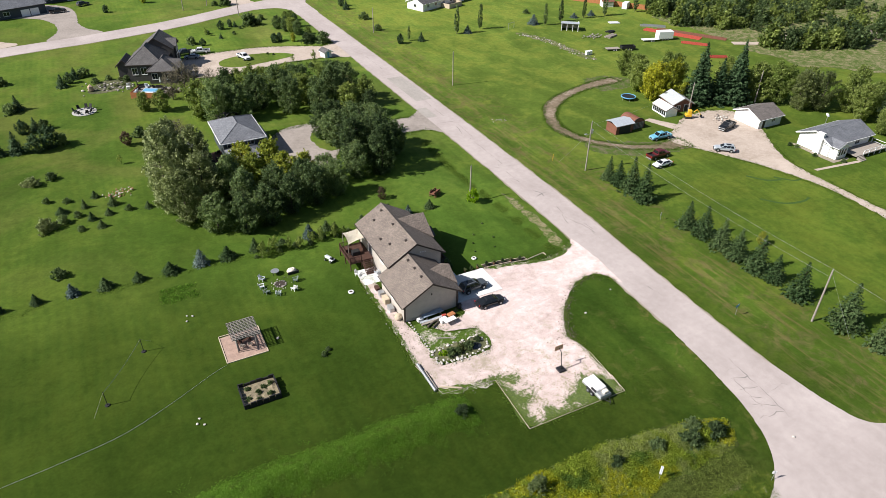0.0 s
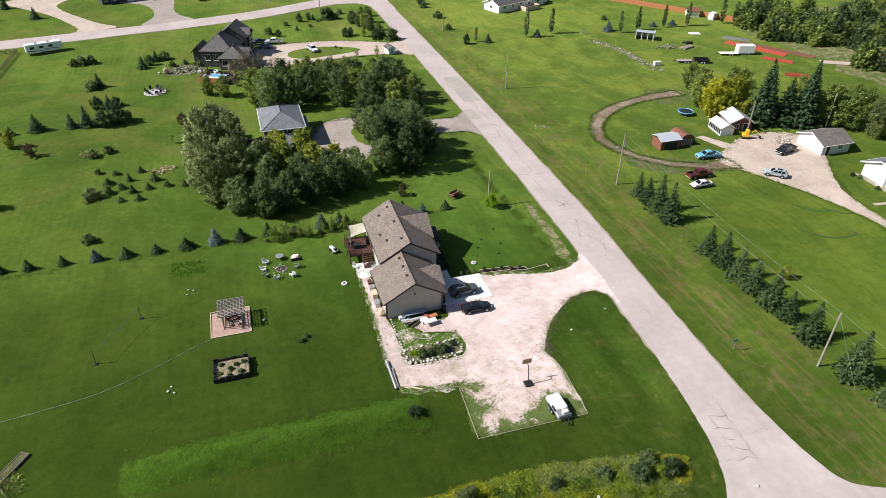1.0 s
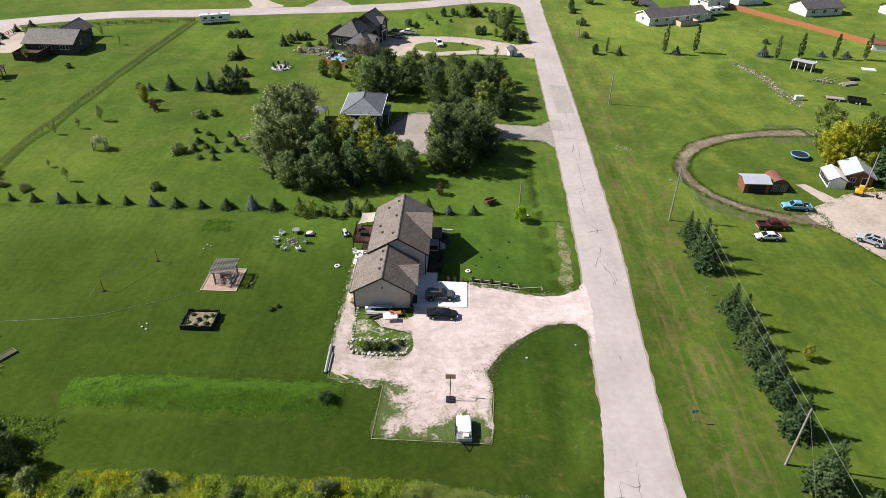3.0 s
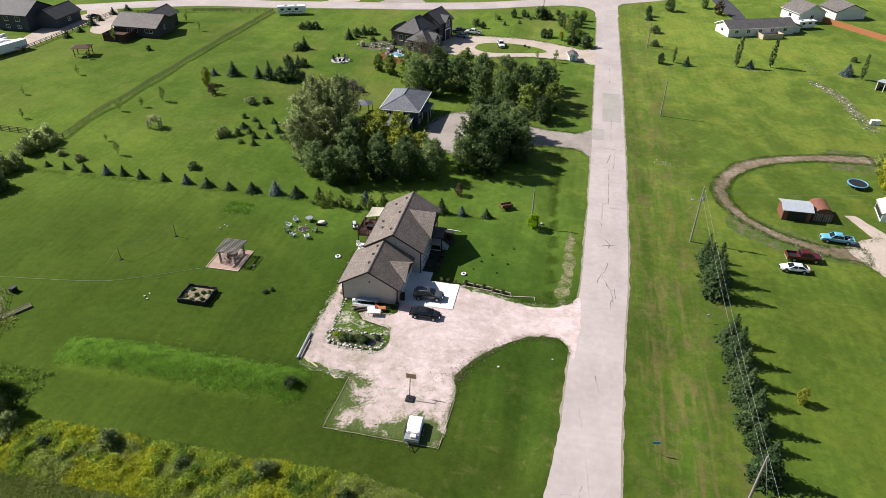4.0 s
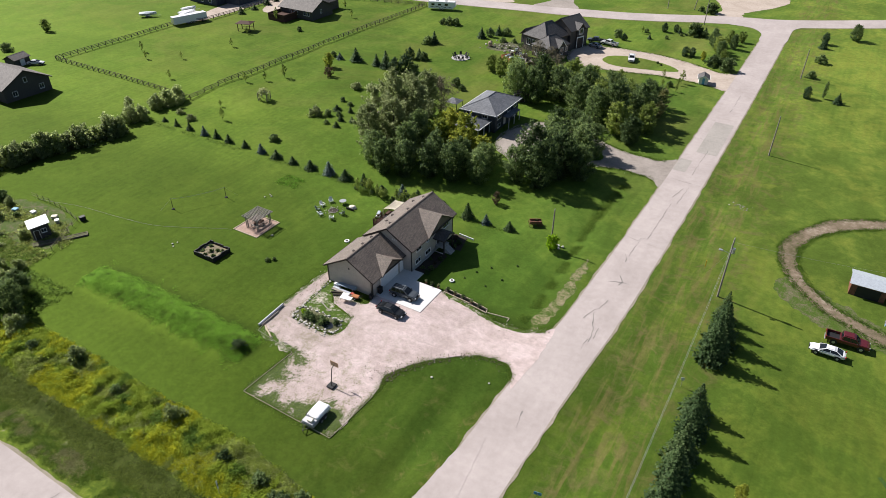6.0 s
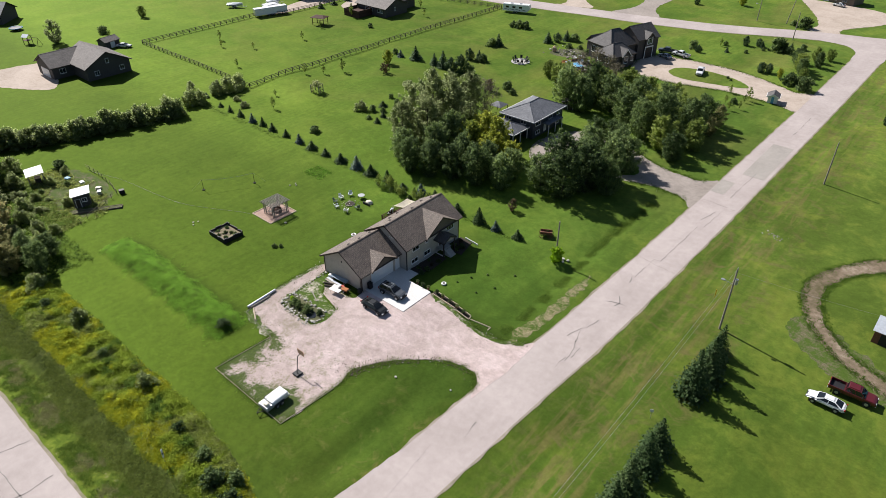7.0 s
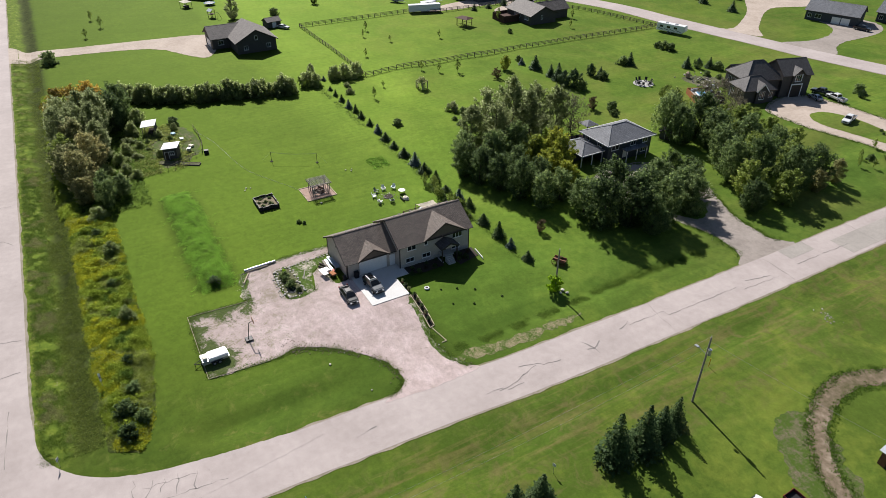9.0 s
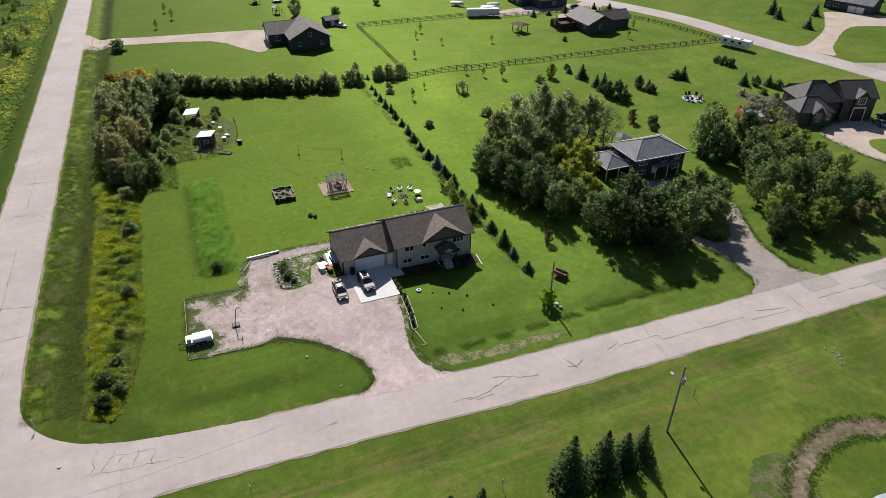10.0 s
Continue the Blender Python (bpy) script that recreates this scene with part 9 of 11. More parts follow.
sw = thing("swing_seat", "brown wooden swing seat under the pergola", "swing seat", -22.5, 6.8, on(-22.5, 6.8, 0.05), 20)
bm = B()
for k in range(5):
    box(bm, -0.9, 0.9, -0.35 + 0.15 * k, -0.23 + 0.15 * k, 0.45, 0.5)
part("seat", bm, M["deck_wood"], sw)
bm = B()
for k in range(4):
    box(bm, -0.9, 0.9, 0.38, 0.42, 0.55 + 0.15 * k, 0.66 + 0.15 * k)
part("backrest", bm, M["deck_wood"], sw)
for x in (-0.85, 0.85):
    bm = B()
    box(bm, x - 0.04, x + 0.04, -0.4, 0.45, 0.0, 0.45)
    box(bm, x - 0.04, x + 0.04, -0.4, 0.45, 0.68, 0.74)
    box(bm, x - 0.04, x + 0.04, 0.36, 0.44, 0.45, 1.15)
    part("side_frame", bm, M["deck_wood"], sw)
for x, y, lab in ((-23.0, 5.7, "grey patio chair beside the swing seat"), (-21.9, 5.6, "grey patio chair on the shale pad")):
    c = thing("patio_chair", lab, "chair", x, y, on(x, y, 0.05), 150)
    bm = B()
    box(bm, -0.28, 0.28, -0.28, 0.28, 0.4, 0.46, None, 0.02)
    part("seat", bm, M["old_wood"], c)
    bm = B()
    box(bm, -0.28, 0.28, 0.26, 0.31, 0.46, 0.95, None, 0.02)
    part("backrest", bm, M["old_wood"], c)
    posts(c, [(-0.25, -0.25), (0.25, -0.25), (0.25, 0.25), (-0.25, 0.25)], 0, 0.4, "old_wood", 0.025, "leg")

# black-walled garden bed
pb = thing("raised_bed", "black-fenced garden bed with dry straw and weeds", "raised bed", -23.0, -4.2, on(-23, -4.2), 0)
for q in ((-2.5, 2.4, -2.1, -1.95), (-2.5, 2.4, 1.75, 1.9), (-2.5, -2.35, -1.95, 1.75), (2.25, 2.4, -1.95, 1.75)):
    for i in range(6):
        bm = B()
        if q[1] - q[0] > 1:
            x0 = q[0] + (q[1] - q[0]) * i / 6
            box(bm, x0 + 0.02, x0 + (q[1] - q[0]) / 6 - 0.02, q[2], q[3], 0.0, 0.85 + 0.1 * math.sin(i * 2.3 + q[2]))
        else:
            y0 = q[2] + (q[3] - q[2]) * i / 6
            box(bm, q[0], q[1], y0 + 0.02, y0 + (q[3] - q[2]) / 6 - 0.02, 0.0, 0.85 + 0.1 * math.sin(i * 1.7 + q[0]))
        part("panel", bm, M["black"], pb)
bm = B()
box(bm, -2.35, 2.25, -1.95, 1.75, -0.1, 0.3)
bmesh.ops.subdivide_edges(bm, edges=bm.edges[:], cuts=7, use_grid_fill=True)
for v in bm.verts:
    if v.co.z > 0.25:
        v.co.z += 0.18 * noise.noise(v.co * 1.3) + 0.1
part("soil", bm, M["soil"], pb)
for x, y in ((-24.4, -3.2), (-21.8, -5.2), (-23.4, -5.6), (-24.6, -5.0), (-22.4, -3.6), (-21.4, -3.4), (-23.2, -4.3)):
    plant("shrub1", x, y, 0.38, label="weed growing in the black-walled bed")

# fire ring with chairs
fp = thing("fire_ring", "ring of grey stones with cold ashes", "fire pit", -14.0, 18.3, on(-14, 18.3))
scatter_stones(fp, [(0.9 * math.cos(k * math.tau / 13), 0.9 * math.sin(k * math.tau / 13), 0.0) for k in range(13)], DARK_STONES, 0.3, 0.5, 31)
scatter_stones(fp, [(random.Random(k).uniform(-1.9, 1.9), random.Random(k + 50).uniform(-1.7, 1.7), 0.0) for k in range(22)], DARK_STONES + STONES, 0.12, 0.3, 32)
bm = B()
rod(bm, (0, 0, 0), (0, 0, 0.08), 0.75, None, 14)
part("ash_bed", bm, M["mulch"], fp)


def lawn_chair(label, x, y, turn, key="white_paint"):
    c = thing("lawn_chair", label, "chair", x, y, on(x, y), turn, "chairs round the fire ring")
    bm = B()
    for k in range(5):
        box(bm, -0.3, 0.3, -0.3 + 0.12 * k, -0.2 + 0.12 * k, 0.36 - 0.03 * k, 0.4 - 0.03 * k)
    part("seat", bm, M[key], c)
    bm = B()
    for k in range(5):
        x0 = -0.3 + 0.125 * k
        slab(bm, [(x0, 0.28, 0.3), (x0 + 0.1, 0.28, 0.3), (x0 + 0.1, 0.58, 1.02), (x0, 0.58, 1.02)], 0.03)
    part("backrest", bm, M[key], c)
    for s in (-1, 1):
        bm = B()
        box(bm, s * 0.38 - 0.07, s * 0.38 + 0.07, -0.4, 0.45, 0.55, 0.59)
        box(bm, s * 0.36 - 0.03, s * 0.36 + 0.03, -0.36, -0.26, 0.0, 0.55)
        box(bm, s * 0.36 - 0.03, s * 0.36 + 0.03, 0.3, 0.4, 0.0, 0.55)
        part("arm_frame", bm, M[key], c)
    return c


for k, (x, y) in enumerate([(-16.9, 18.6), (-16.6, 16.9), (-15.0, 15.7), (-12.4, 15.8), (-11.6, 18.0), (-16.4, 20.6)]):
    lawn_chair(("white slatted lawn chair at the fire ring", "grey-green slatted chair at the fire ring", "pale blue-grey slatted chair at the fire ring")[k % 3], x, y, math.degrees(math.atan2(y - 18.3, x + 14.0)) - 90, ("white_paint", "chair_green", "roof_metal")[k % 3])
t = thing("round_table", "dark round garden table on the lawn", "table", -14.0, 21.4, on(-14, 21.4))
bm = B()
rod(bm, (0, 0, 0.68), (0, 0, 0.73), 0.7, None, 20)
part("tabletop", bm, M["grey_metal"], t)
posts(t, [(0.4, 0.4), (-0.4, 0.4), (0.4, -0.4), (-0.4, -0.4)], 0, 0.68, "black", 0.03, "leg")
t = thing("covered_grill", "white-covered heap of garden furniture", "covered furniture", -11.3, 21.0, on(-11.3, 21))
bm = B()
bmesh.ops.create_icosphere(bm, subdivisions=3, radius=1.0)
for v in bm.verts:
    v.co.z = max(0, v.co.z * 0.8 + 0.15 + 0.18 * noise.noise(v.co * 2.0))
    v.co.x *= 1.15 + 0.1 * noise.noise(v.co * 1.5)
    v.co.y *= 0.8
for v in bm.verts:
    v.co *= 0.72
part("cover", bm, M["canvas"], t)
bm = B()
box(bm, -0.9, 1.0, -0.95, -0.75, 0.0, 0.5, None, 0.05)
part("base", bm, M["black"], t)
t = thing("garden_tractor", "grey ride-on garden tractor on the grass", "garden tractor", -4.7, 20.6, on(-4.7, 20.6), 115)
bm = B()
box(bm, -0.3, 0.95, -0.3, 0.3, 0.4, 0.85, None, 0.08)
part("hood", bm, M["roof_metal"], t)
bm = B()
box(bm, -0.9, -0.2, -0.45, 0.45, 0.35, 0.55, None, 0.05)
part("fender", bm, M["white_paint"], t)
bm = B()
box(bm, -0.75, -0.35, -0.22, 0.22, 0.55, 0.65, None, 0.04)
box(bm, -0.82, -0.72, -0.22, 0.22, 0.6, 1.0, None, 0.04)
part("seat", bm, M["black"], t)
for xx, r in ((-0.6, 0.28), (0.7, 0.2)):
    for s in (-1, 1):
        wheel(t, xx, s * 0.45, r, 0.2)

# volleyball net
t = thing("volleyball_net", "slack volleyball net between two lawn posts", "net")
pa, pb2 = (-41.2, 2.5), (-35.8, 11.2)
for p in (pa, pb2):
    bm = B()
    rod(bm, (*p, on(*p)), (*p, on(*p) + 2.4), 0.045)
    part("post", bm, M["black"], t)
    bm = B()
    rod(bm, (*p, on(*p)), (*p, on(*p) + 0.12), 0.35, 0.3, 14)
    part("foot", bm, M["rubber"], t)
bm = B()
net = dense([pa, pb2], 0.5)
rings = []
for i, p in enumerate(net):
    u = i / (len(net) - 1)
    z = on(*p) + 2.3 - 0.35 * 4 * u * (1 - u)
    rings.append([bm.verts.new((p[0] + dx, p[1] - dx * 0.6, z + dz)) for dx, dz in ((0.02, 0.0), (0.0, 0.03), (-0.02, 0.0), (0.0, -0.03))])
for a, b in zip(rings[:-1], rings[1:]):
    for k in range(4):
        bm.faces.new((a[k], a[(k + 1) % 4], b[(k + 1) % 4], b[k]))
part("top_tape", bm, M["canvas"], t)
for p, q in ((pa, (-42.9, 0.9)), (pb2, (-34.6, 13.1))):
    bm = B()
    rod(bm, (*p, on(*p) + 2.3), (*q, on(*q)), 0.012, None, 4)
    part("guy_line", bm, M["canvas"], t)

# garden hose across the lawn
t = thing("garden_hose", "long pale grey hose lying across the lawn", "hose")
bm = B()
line = catmull([(-68.0, -9.0), (-64.7, -8.2), (-58.3, -6.4), (-52.0, -5.5), (-47.2, -4.9), (-40.0, -3.6), (-34.0, -1.0), (-28.0, 2.2), (-25.8, 3.1)], 8, False)
for a, b in zip(line[:-1], line[1:]):
    rod(bm, (*a, on(*a, 0.03)), (*b, on(*b, 0.03)), 0.017, None, 5, False)
part("hose", bm, M["wire"], t)

# planter border and pots along the drive
t = thing("border_bed", "narrow timber-edged flower border along the drive", "flower border")
for a, b in (((17.9, 7.9), (23.0, 7.4)), ((23.0, 7.4), (26.0, 6.9)), ((17.9, 6.95), (23.0, 6.5)), ((23.0, 6.5), (26.2, 6.0)), ((26.0, 6.9), (26.2, 6.0)), ((26.4, 6.3), (29.9, 6.8)), ((29.9, 6.8), (29.9, 6.0))):
    d = Vector((b[0] - a[0], b[1] - a[1]))
    bm = B()
    box(bm, 0, d.length, -0.05, 0.05, -0.1, 0.07, pose(*a, on(*a, 0.05), 0, 0, math.degrees(math.atan2(d.y, d.x))))
    part("timber", bm, M["pale_wood"], t)
tagged(sheet("border_soil", [(17.9, 7.8), (23.0, 7.3), (26.0, 6.8), (26.1, 6.1), (23.0, 6.6), (17.9, 7.05)], M["mulch"], 0.09, 0.03, 0.8, 1), "dark soil of the flower border", "garden bed", kind="structure")
for i, (x, y) in enumerate([(14.4, 7.35), (15.6, 7.3), (16.8, 7.3), (18.6, 7.4), (20.0, 7.2), (21.6, 7.1), (23.2, 6.9), (24.8, 6.6)]):
    pt = thing("flower_pot", "dark flower pot with small green plant" if i % 2 else "terracotta flower pot with leafy plant", "flower pot", x, y, on(x, y, 0.1))
    bm = B()
    rod(bm, (0, 0, 0), (0, 0, 0.34), 0.16, 0.23, 12)
    part("pot", bm, M["black"] if i % 2 else M["rust_metal"], pt)
    mesh_part("plant", PROTO["shrub0" if i % 2 else "grey1"][4], pt, pose(0, 0, 0.36) @ Matrix.Scale(0.24, 4))
# front bed with shrubs
tagged(sheet("front_bed", [(10.8, 9.4), (12.8, 9.4), (13.6, 12.0), (13.4, 15.9), (10.8, 15.9)], M["mulch"], 0.14, 0.15, 0.8, 1), "dark mulched bed along the house front", "garden bed", kind="structure")
tagged(sheet("front_bed", [(10.8, 18.4), (14.6, 18.4), (13.6, 22.6), (10.8, 22.8)], M["mulch"], 0.1, 0.15, 0.8, 1), "dark mulched bed beyond the front steps", "garden bed", kind="structure")
for i, (x, y, s) in enumerate([(12.9, 9.9, 0.45), (13.0, 11.2, 0.35), (12.8, 12.6, 0.4), (13.0, 14.2, 0.35), (11.6, 10.6, 0.3), (11.5, 13.4, 0.3), (12.0, 19.4, 0.5), (13.2, 20.2, 0.45), (12.0, 21.4, 0.5), (13.0, 19.0, 0.35), (11.3, 15.4, 0.3)]):
    plant(("shrub0", "shrub1", "plum0")[i % 3] if i % 5 else "young0", x, y, s * (0.6 if i % 3 == 2 and i % 5 else 1), label="low dark shrub in the mulched front bed")
t = thing("bed_board", "white painted board edging the front bed", "border")
bm = B()
box(bm, -1.6, 1.6, -0.06, 0.06, -0.1, 0.3, pose(13.3, 22.9, on(13.3, 22.9), 0, 0, -6))
part("board", bm, M["white_paint"], t)

# clutter by the south gable
def crate(name, label, cat, x, y, z, w, d, h, turn, key, bevel=0.03):
    t = thing(name, label, cat, x, y, z, turn)
    bm = B()
    box(bm, -w / 2, w / 2, -d / 2, d / 2, 0, h, None, bevel)
    for k in (0.25, 0.75):
        box(bm, -w / 2 - 0.015, w / 2 + 0.015, -d / 2 - 0.015, d / 2 + 0.015, h * k - 0.03, h * k + 0.03)
    part("body", bm, M[key], t)
    bm = B()
    box(bm, -w / 2 - 0.02, w / 2 + 0.02, -d / 2 - 0.02, d / 2 + 0.02, h, h + 0.05, None, 0.015)
    part("lid", bm, M[key], t)
    return t


gz = on(4, -1.5, 0.06)
t = thing("lumber_stack", "stack of weathered boards by the gable wall", "lumber stack", 4.0, -1.75, gz)
for i in range(8):
    bm = B()
    box(bm, -2.1 + 0.1 * (i % 3), 2.0 + 0.15 * (i % 2), -0.35 + 0.22 * (i % 4), -0.15 + 0.22 * (i % 4), 0.12 * (i // 4), 0.1 + 0.12 * (i // 4), pose(0, 0, 0, 0, 0, -2 + i % 3))
    part("board", bm, M["roof_metal"] if i > 5 else M["old_wood"], t)
for i, (x, y, a) in enumerate([(3.4, -2.3, 25), (4.0, -2.7, 30), (4.9, -1.9, 8)]):
    t = thing("log", "bark-covered log lying on the gravel", "log", x, y, gz, a)
    bm = B()
    rod(bm, (-0.9, 0, 0.16), (0.9, 0, 0.16), 0.16, 0.14, 10)
    part("log", bm, M["bark"], t)
t = thing("sheet_rack", "blue-grey metal sheets laid on trestles by the wall", "metal sheets", 4.35, -0.75, gz, 4)
for i in range(3):
    bm = B()
    box(bm, -1.75 + 0.06 * i, 1.75 - 0.09 * i, -0.42, 0.42, 0.72 + 0.03 * i, 0.745 + 0.03 * i, pose(0, 0.02 * i, 0, 0, 0, 0.8 * i))
    part("sheet", bm, M["blue_sheet"], t)
for x in (-1.2, 1.2):
    bm = B()
    box(bm, x - 0.05, x + 0.05, -0.4, 0.4, 0.64, 0.72)
    for yy in (-0.34, 0.34):
        rod(bm, (x - 0.2, yy, 0.0), (x, yy, 0.66), 0.03, None, 6)
        rod(bm, (x + 0.2, yy, 0.0), (x, yy, 0.66), 0.03, None, 6)
    part("trestle", bm, M["old_wood"], t)
t = thing("white_table", "white folding table standing on the gravel", "table", 6.0, -3.2, gz, 8)
bm = B()
box(bm, -1.0, 1.0, -0.45, 0.45, 0.68, 0.74, None, 0.02)
part("tabletop", bm, M["white_paint"], t)
posts(t, [(-0.85, -0.3), (0.85, -0.3), (0.85, 0.3), (-0.85, 0.3)], 0, 0.68, "grey_metal", 0.025, "leg")
t = thing("garden_cart", "orange wooden garden cart among the clutter", "cart", 6.9, -1.95, gz, 12)
bm = B()
box(bm, -0.6, 0.6, -0.4, 0.4, 0.3, 0.6, None, 0.05)
part("tub", bm, M["cedar"], t)
for s in (-1, 1):
    wheel(t, 0.0, s * 0.45, 0.24, 0.12)
bm = B()
rod(bm, (0.6, 0.2, 0.5), (1.2, 0.2, 0.8), 0.025)
rod(bm, (0.6, -0.2, 0.5), (1.2, -0.2, 0.8), 0.025)
part("handle", bm, M["black"], t)
crate("storage_bin", "pale storage bin beside the lumber", "bin", 5.3, -2.45, gz, 1.1, 0.7, 0.55, 15, "white_paint")
crate("tool_box", "red tool box among the clutter", "box", 5.9, -1.5, gz, 0.6, 0.4, 0.35, -10, "red_paint")
crate("storage_bin", "dark bin at the garage corner", "bin", 9.0, -0.7, gz, 0.5, 0.5, 0.8, 0, "black")
crate("waste_bin", "black wheeled bin beside the garage door", "waste bin", 9.4, 1.3, 0.56, 0.6, 0.7, 1.1, 0, "black")
crate("storage_bin", "blue-lidded bin by the gable wall", "bin", 2.2, -0.8, gz, 0.9, 0.5, 0.45, 5, "white_paint")
# along the garage's back wall
wz = G0 + 0.02
crate("storage_cabinet", "tan storage cabinet against the back wall", "cabinet", -0.6, 5.8, wz, 0.8, 1.4, 0.9, 0, "pale_wood")
crate("air_conditioner", "grey air conditioner unit against the wall", "air conditioner", -0.6, 7.6, wz, 0.8, 0.9, 0.8, 0, "grey_metal")
crate("storage_bin", "grey slatted bin against the back wall", "bin", -0.7, 3.6, wz, 0.7, 1.3, 0.7, 0, "grey_metal")
crate("planter_box", "brown wooden planter against the wall", "planter", -0.6, 9.4, wz, 0.6, 1.0, 0.5, 0, "deck_wood")
t = thing("sand_bag", "bulging straw-coloured bag by the wall corner", "bag", -0.55, 1.1, wz)
bm = B()
bmesh.ops.create_icosphere(bm, subdivisions=3, radius=0.6)
for v in bm.verts:
    v.co.z = max(0.0, v.co.z * 0.9 + 0.45)
    v.co *= 1 + 0.12 * noise.noise(v.co * 2.5)
part("bag", bm, M["pale_wood"], t)
# things by the deck
for i, (x, y, lab, key) in enumerate([(-1.9, 14.4, "white patio chair by the deck stairs", "white_paint"), (1.1, 13.4, "grey patio chair on the patio", "roof_metal")]):
    lawn_chair(lab, x, y, 40 + 150 * i, key)["group"] = "patio chairs"
crate("patio_table", "dark patio table on the deck", "table", -0.8, 18.2, G0 + 1.6, 1.3, 0.9, 0.7, 0, "black")
crate("storage_box", "tan deck box by the rail", "box", -1.9, 19.8, G0 + 1.6, 0.6, 1.2, 0.6, 0, "deck_wood")

# vegetable patch and small plants on the lawn
t = thing("bush", "dark leafy bush on the bank's end", "shrub", -0.9, -19.6, on(-0.9, -19.6) - 0.2)
mesh_part("leaves", PROTO["shrub0"][4], t, pose(0, 0, 0) @ Matrix.Diagonal((0.75, 0.7, 0.42, 1)))
plant("shrub1", -13.0, -1.0, 0.35)
plant("shrub0", -12.2, -0.2, 0.3)
plant("bright0", 27.8, 28.3, 1.0, label="bright lime-green bush by the yard pole")
for i, (x, y, s) in enumerate([(20.0, 14.5, 0.13), (21.5, 17.0, 0.14), (23.0, 12.0, 0.12), (24.5, 15.0, 0.14), (19.0, 12.0, 0.12), (25.0, 20.0, 0.15), (22.0, 34.5, 0.6), (12.0, 37.4, 0.7), (66.7, -8.4, 0.8)]):
    plant("shrub1" if i < 7 else ("yellow0" if i == 8 else "plum1"), x, y, s if i != 8 else 0.3)
t = thing("garden_wagon", "rusty old wagon standing on the grass", "wagon", 22.1, 33.9, on(22.1, 33.9), 30)
bm = B()
box(bm, -1.1, 1.1, -0.5, 0.5, 0.7, 0.85)
box(bm, -1.1, 1.1, -0.55, -0.48, 0.85, 1.2)
box(bm, -1.1, 1.1, 0.48, 0.55, 0.85, 1.2)
part("bed", bm, M["rust_metal"], t)
for xx in (-0.8, 0.8):
    for s in (-0.6, 0.6):
        bm = B()
        for k in range(14):
            a, b = math.tau * k / 14, math.tau * (k + 1) / 14
            rod(bm, (xx + 0.5 * math.cos(a), s, 0.5 + 0.5 * math.sin(a)), (xx + 0.5 * math.cos(b), s, 0.5 + 0.5 * math.sin(b)), 0.04, None, 5, False)
            if k % 2:
                rod(bm, (xx, s, 0.5), (xx + 0.5 * math.cos(a), s, 0.5 + 0.5 * math.sin(a)), 0.025, None, 4, False)
        part("wheel", bm, M["rust_metal"], t)

# garden sheds in the western corner, with their fence
def white_top_shed(label, x, y, turn, w, d, h, open_front):
    s = thing("garden_shed", label, "shed", x, y, on(x, y), turn)
    if open_front:
        posts(s, [(-w / 2, -d / 2), (w / 2, -d / 2), (w / 2, d / 2), (-w / 2, d / 2)], -0.1, h, "old_wood", 0.07)
        bm = B()
        box(bm, -w / 2, w / 2, d / 2 - 0.05, d / 2, 0.0, h - 0.3)
        part("wall", bm, M["siding_dark"], s)
    else:
        box_walls(s, -w / 2, w / 2, -d / 2, d / 2, -0.1, h, "siding_dark", 0.1)
        window(s, face("e", 0.5, h * 0.6, w / 2 + 0.02), 0.8, 0.7, 2)
        hinge_door(s, face("e", -0.7, 0.0, w / 2 + 0.01), 0.8, 1.8, "trim_dark", "dark shed door")
    bm = B()
    slab(bm, [(-w / 2 - 0.3, -d / 2 - 0.3, h + 0.05), (w / 2 + 0.3, -d / 2 - 0.3, h + 0.05), (w / 2 + 0.3, d / 2 + 0.3, h + 0.35), (-w / 2 - 0.3, d / 2 + 0.3, h + 0.35)], 0.08)
    part("roof", bm, M["white_paint"], s, "white metal shed roof")
    return s


white_top_shed("dark garden shed with a white flat roof", -54.5, -16.3, -22, 3.0, 3.0, 2.6, False)
white_top_shed("open lean-to with a white roof and stored wood", -71.2, -18.4, -15, 3.6, 2.8, 2.2, True)
t = thing("wood_pile", "dark split firewood under the lean-to", "wood pile", -71.2, -18.2, on(-71.2, -18.2), -15)
for i in range(16):
    bm = B()
    rod(bm, (-1.4 + 0.4 * (i % 8), -0.5, 0.15 + 0.28 * (i // 8)), (-1.4 + 0.4 * (i % 8), 0.6, 0.15 + 0.28 * (i // 8)), 0.14, 0.13, 7)
    part("log", bm, M["bark"], t)
t = thing("garden_fence", "low weathered fence round the garden corner", "fence")
ring = [(-47.0, -20.2), (-50.0, -15.0), (-53.2, -10.0), (-58.0, -9.0), (-64.0, -8.6), (-69.5, -8.8)]
for a, b in zip(ring[:-1], ring[1:]):
    n = max(1, round(math.dist(a, b) / 2))
    for i in range(n):
        p, q = [(a[0] + (b[0] - a[0]) * k / n, a[1] + (b[1] - a[1]) * k / n) for k in (i, i + 1)]
        bm = B()
        rod(bm, (*p, on(*p, -0.1)), (*p, on(*p) + 1.1), 0.05, None, 6)
        part("post", bm, M["fence_wood"], t)
        for z in (0.4, 0.9):
            bm = B()
            rod(bm, (*p, on(*p) + z), (*q, on(*q) + z), 0.03, None, 5)
            part("rail", bm, M["fence_wood"], t)
t = thing("raised_bed", "long plank-edged bed beside the shed", "raised bed", -49.8, -15.6, on(-49.8, -15.6), 58)
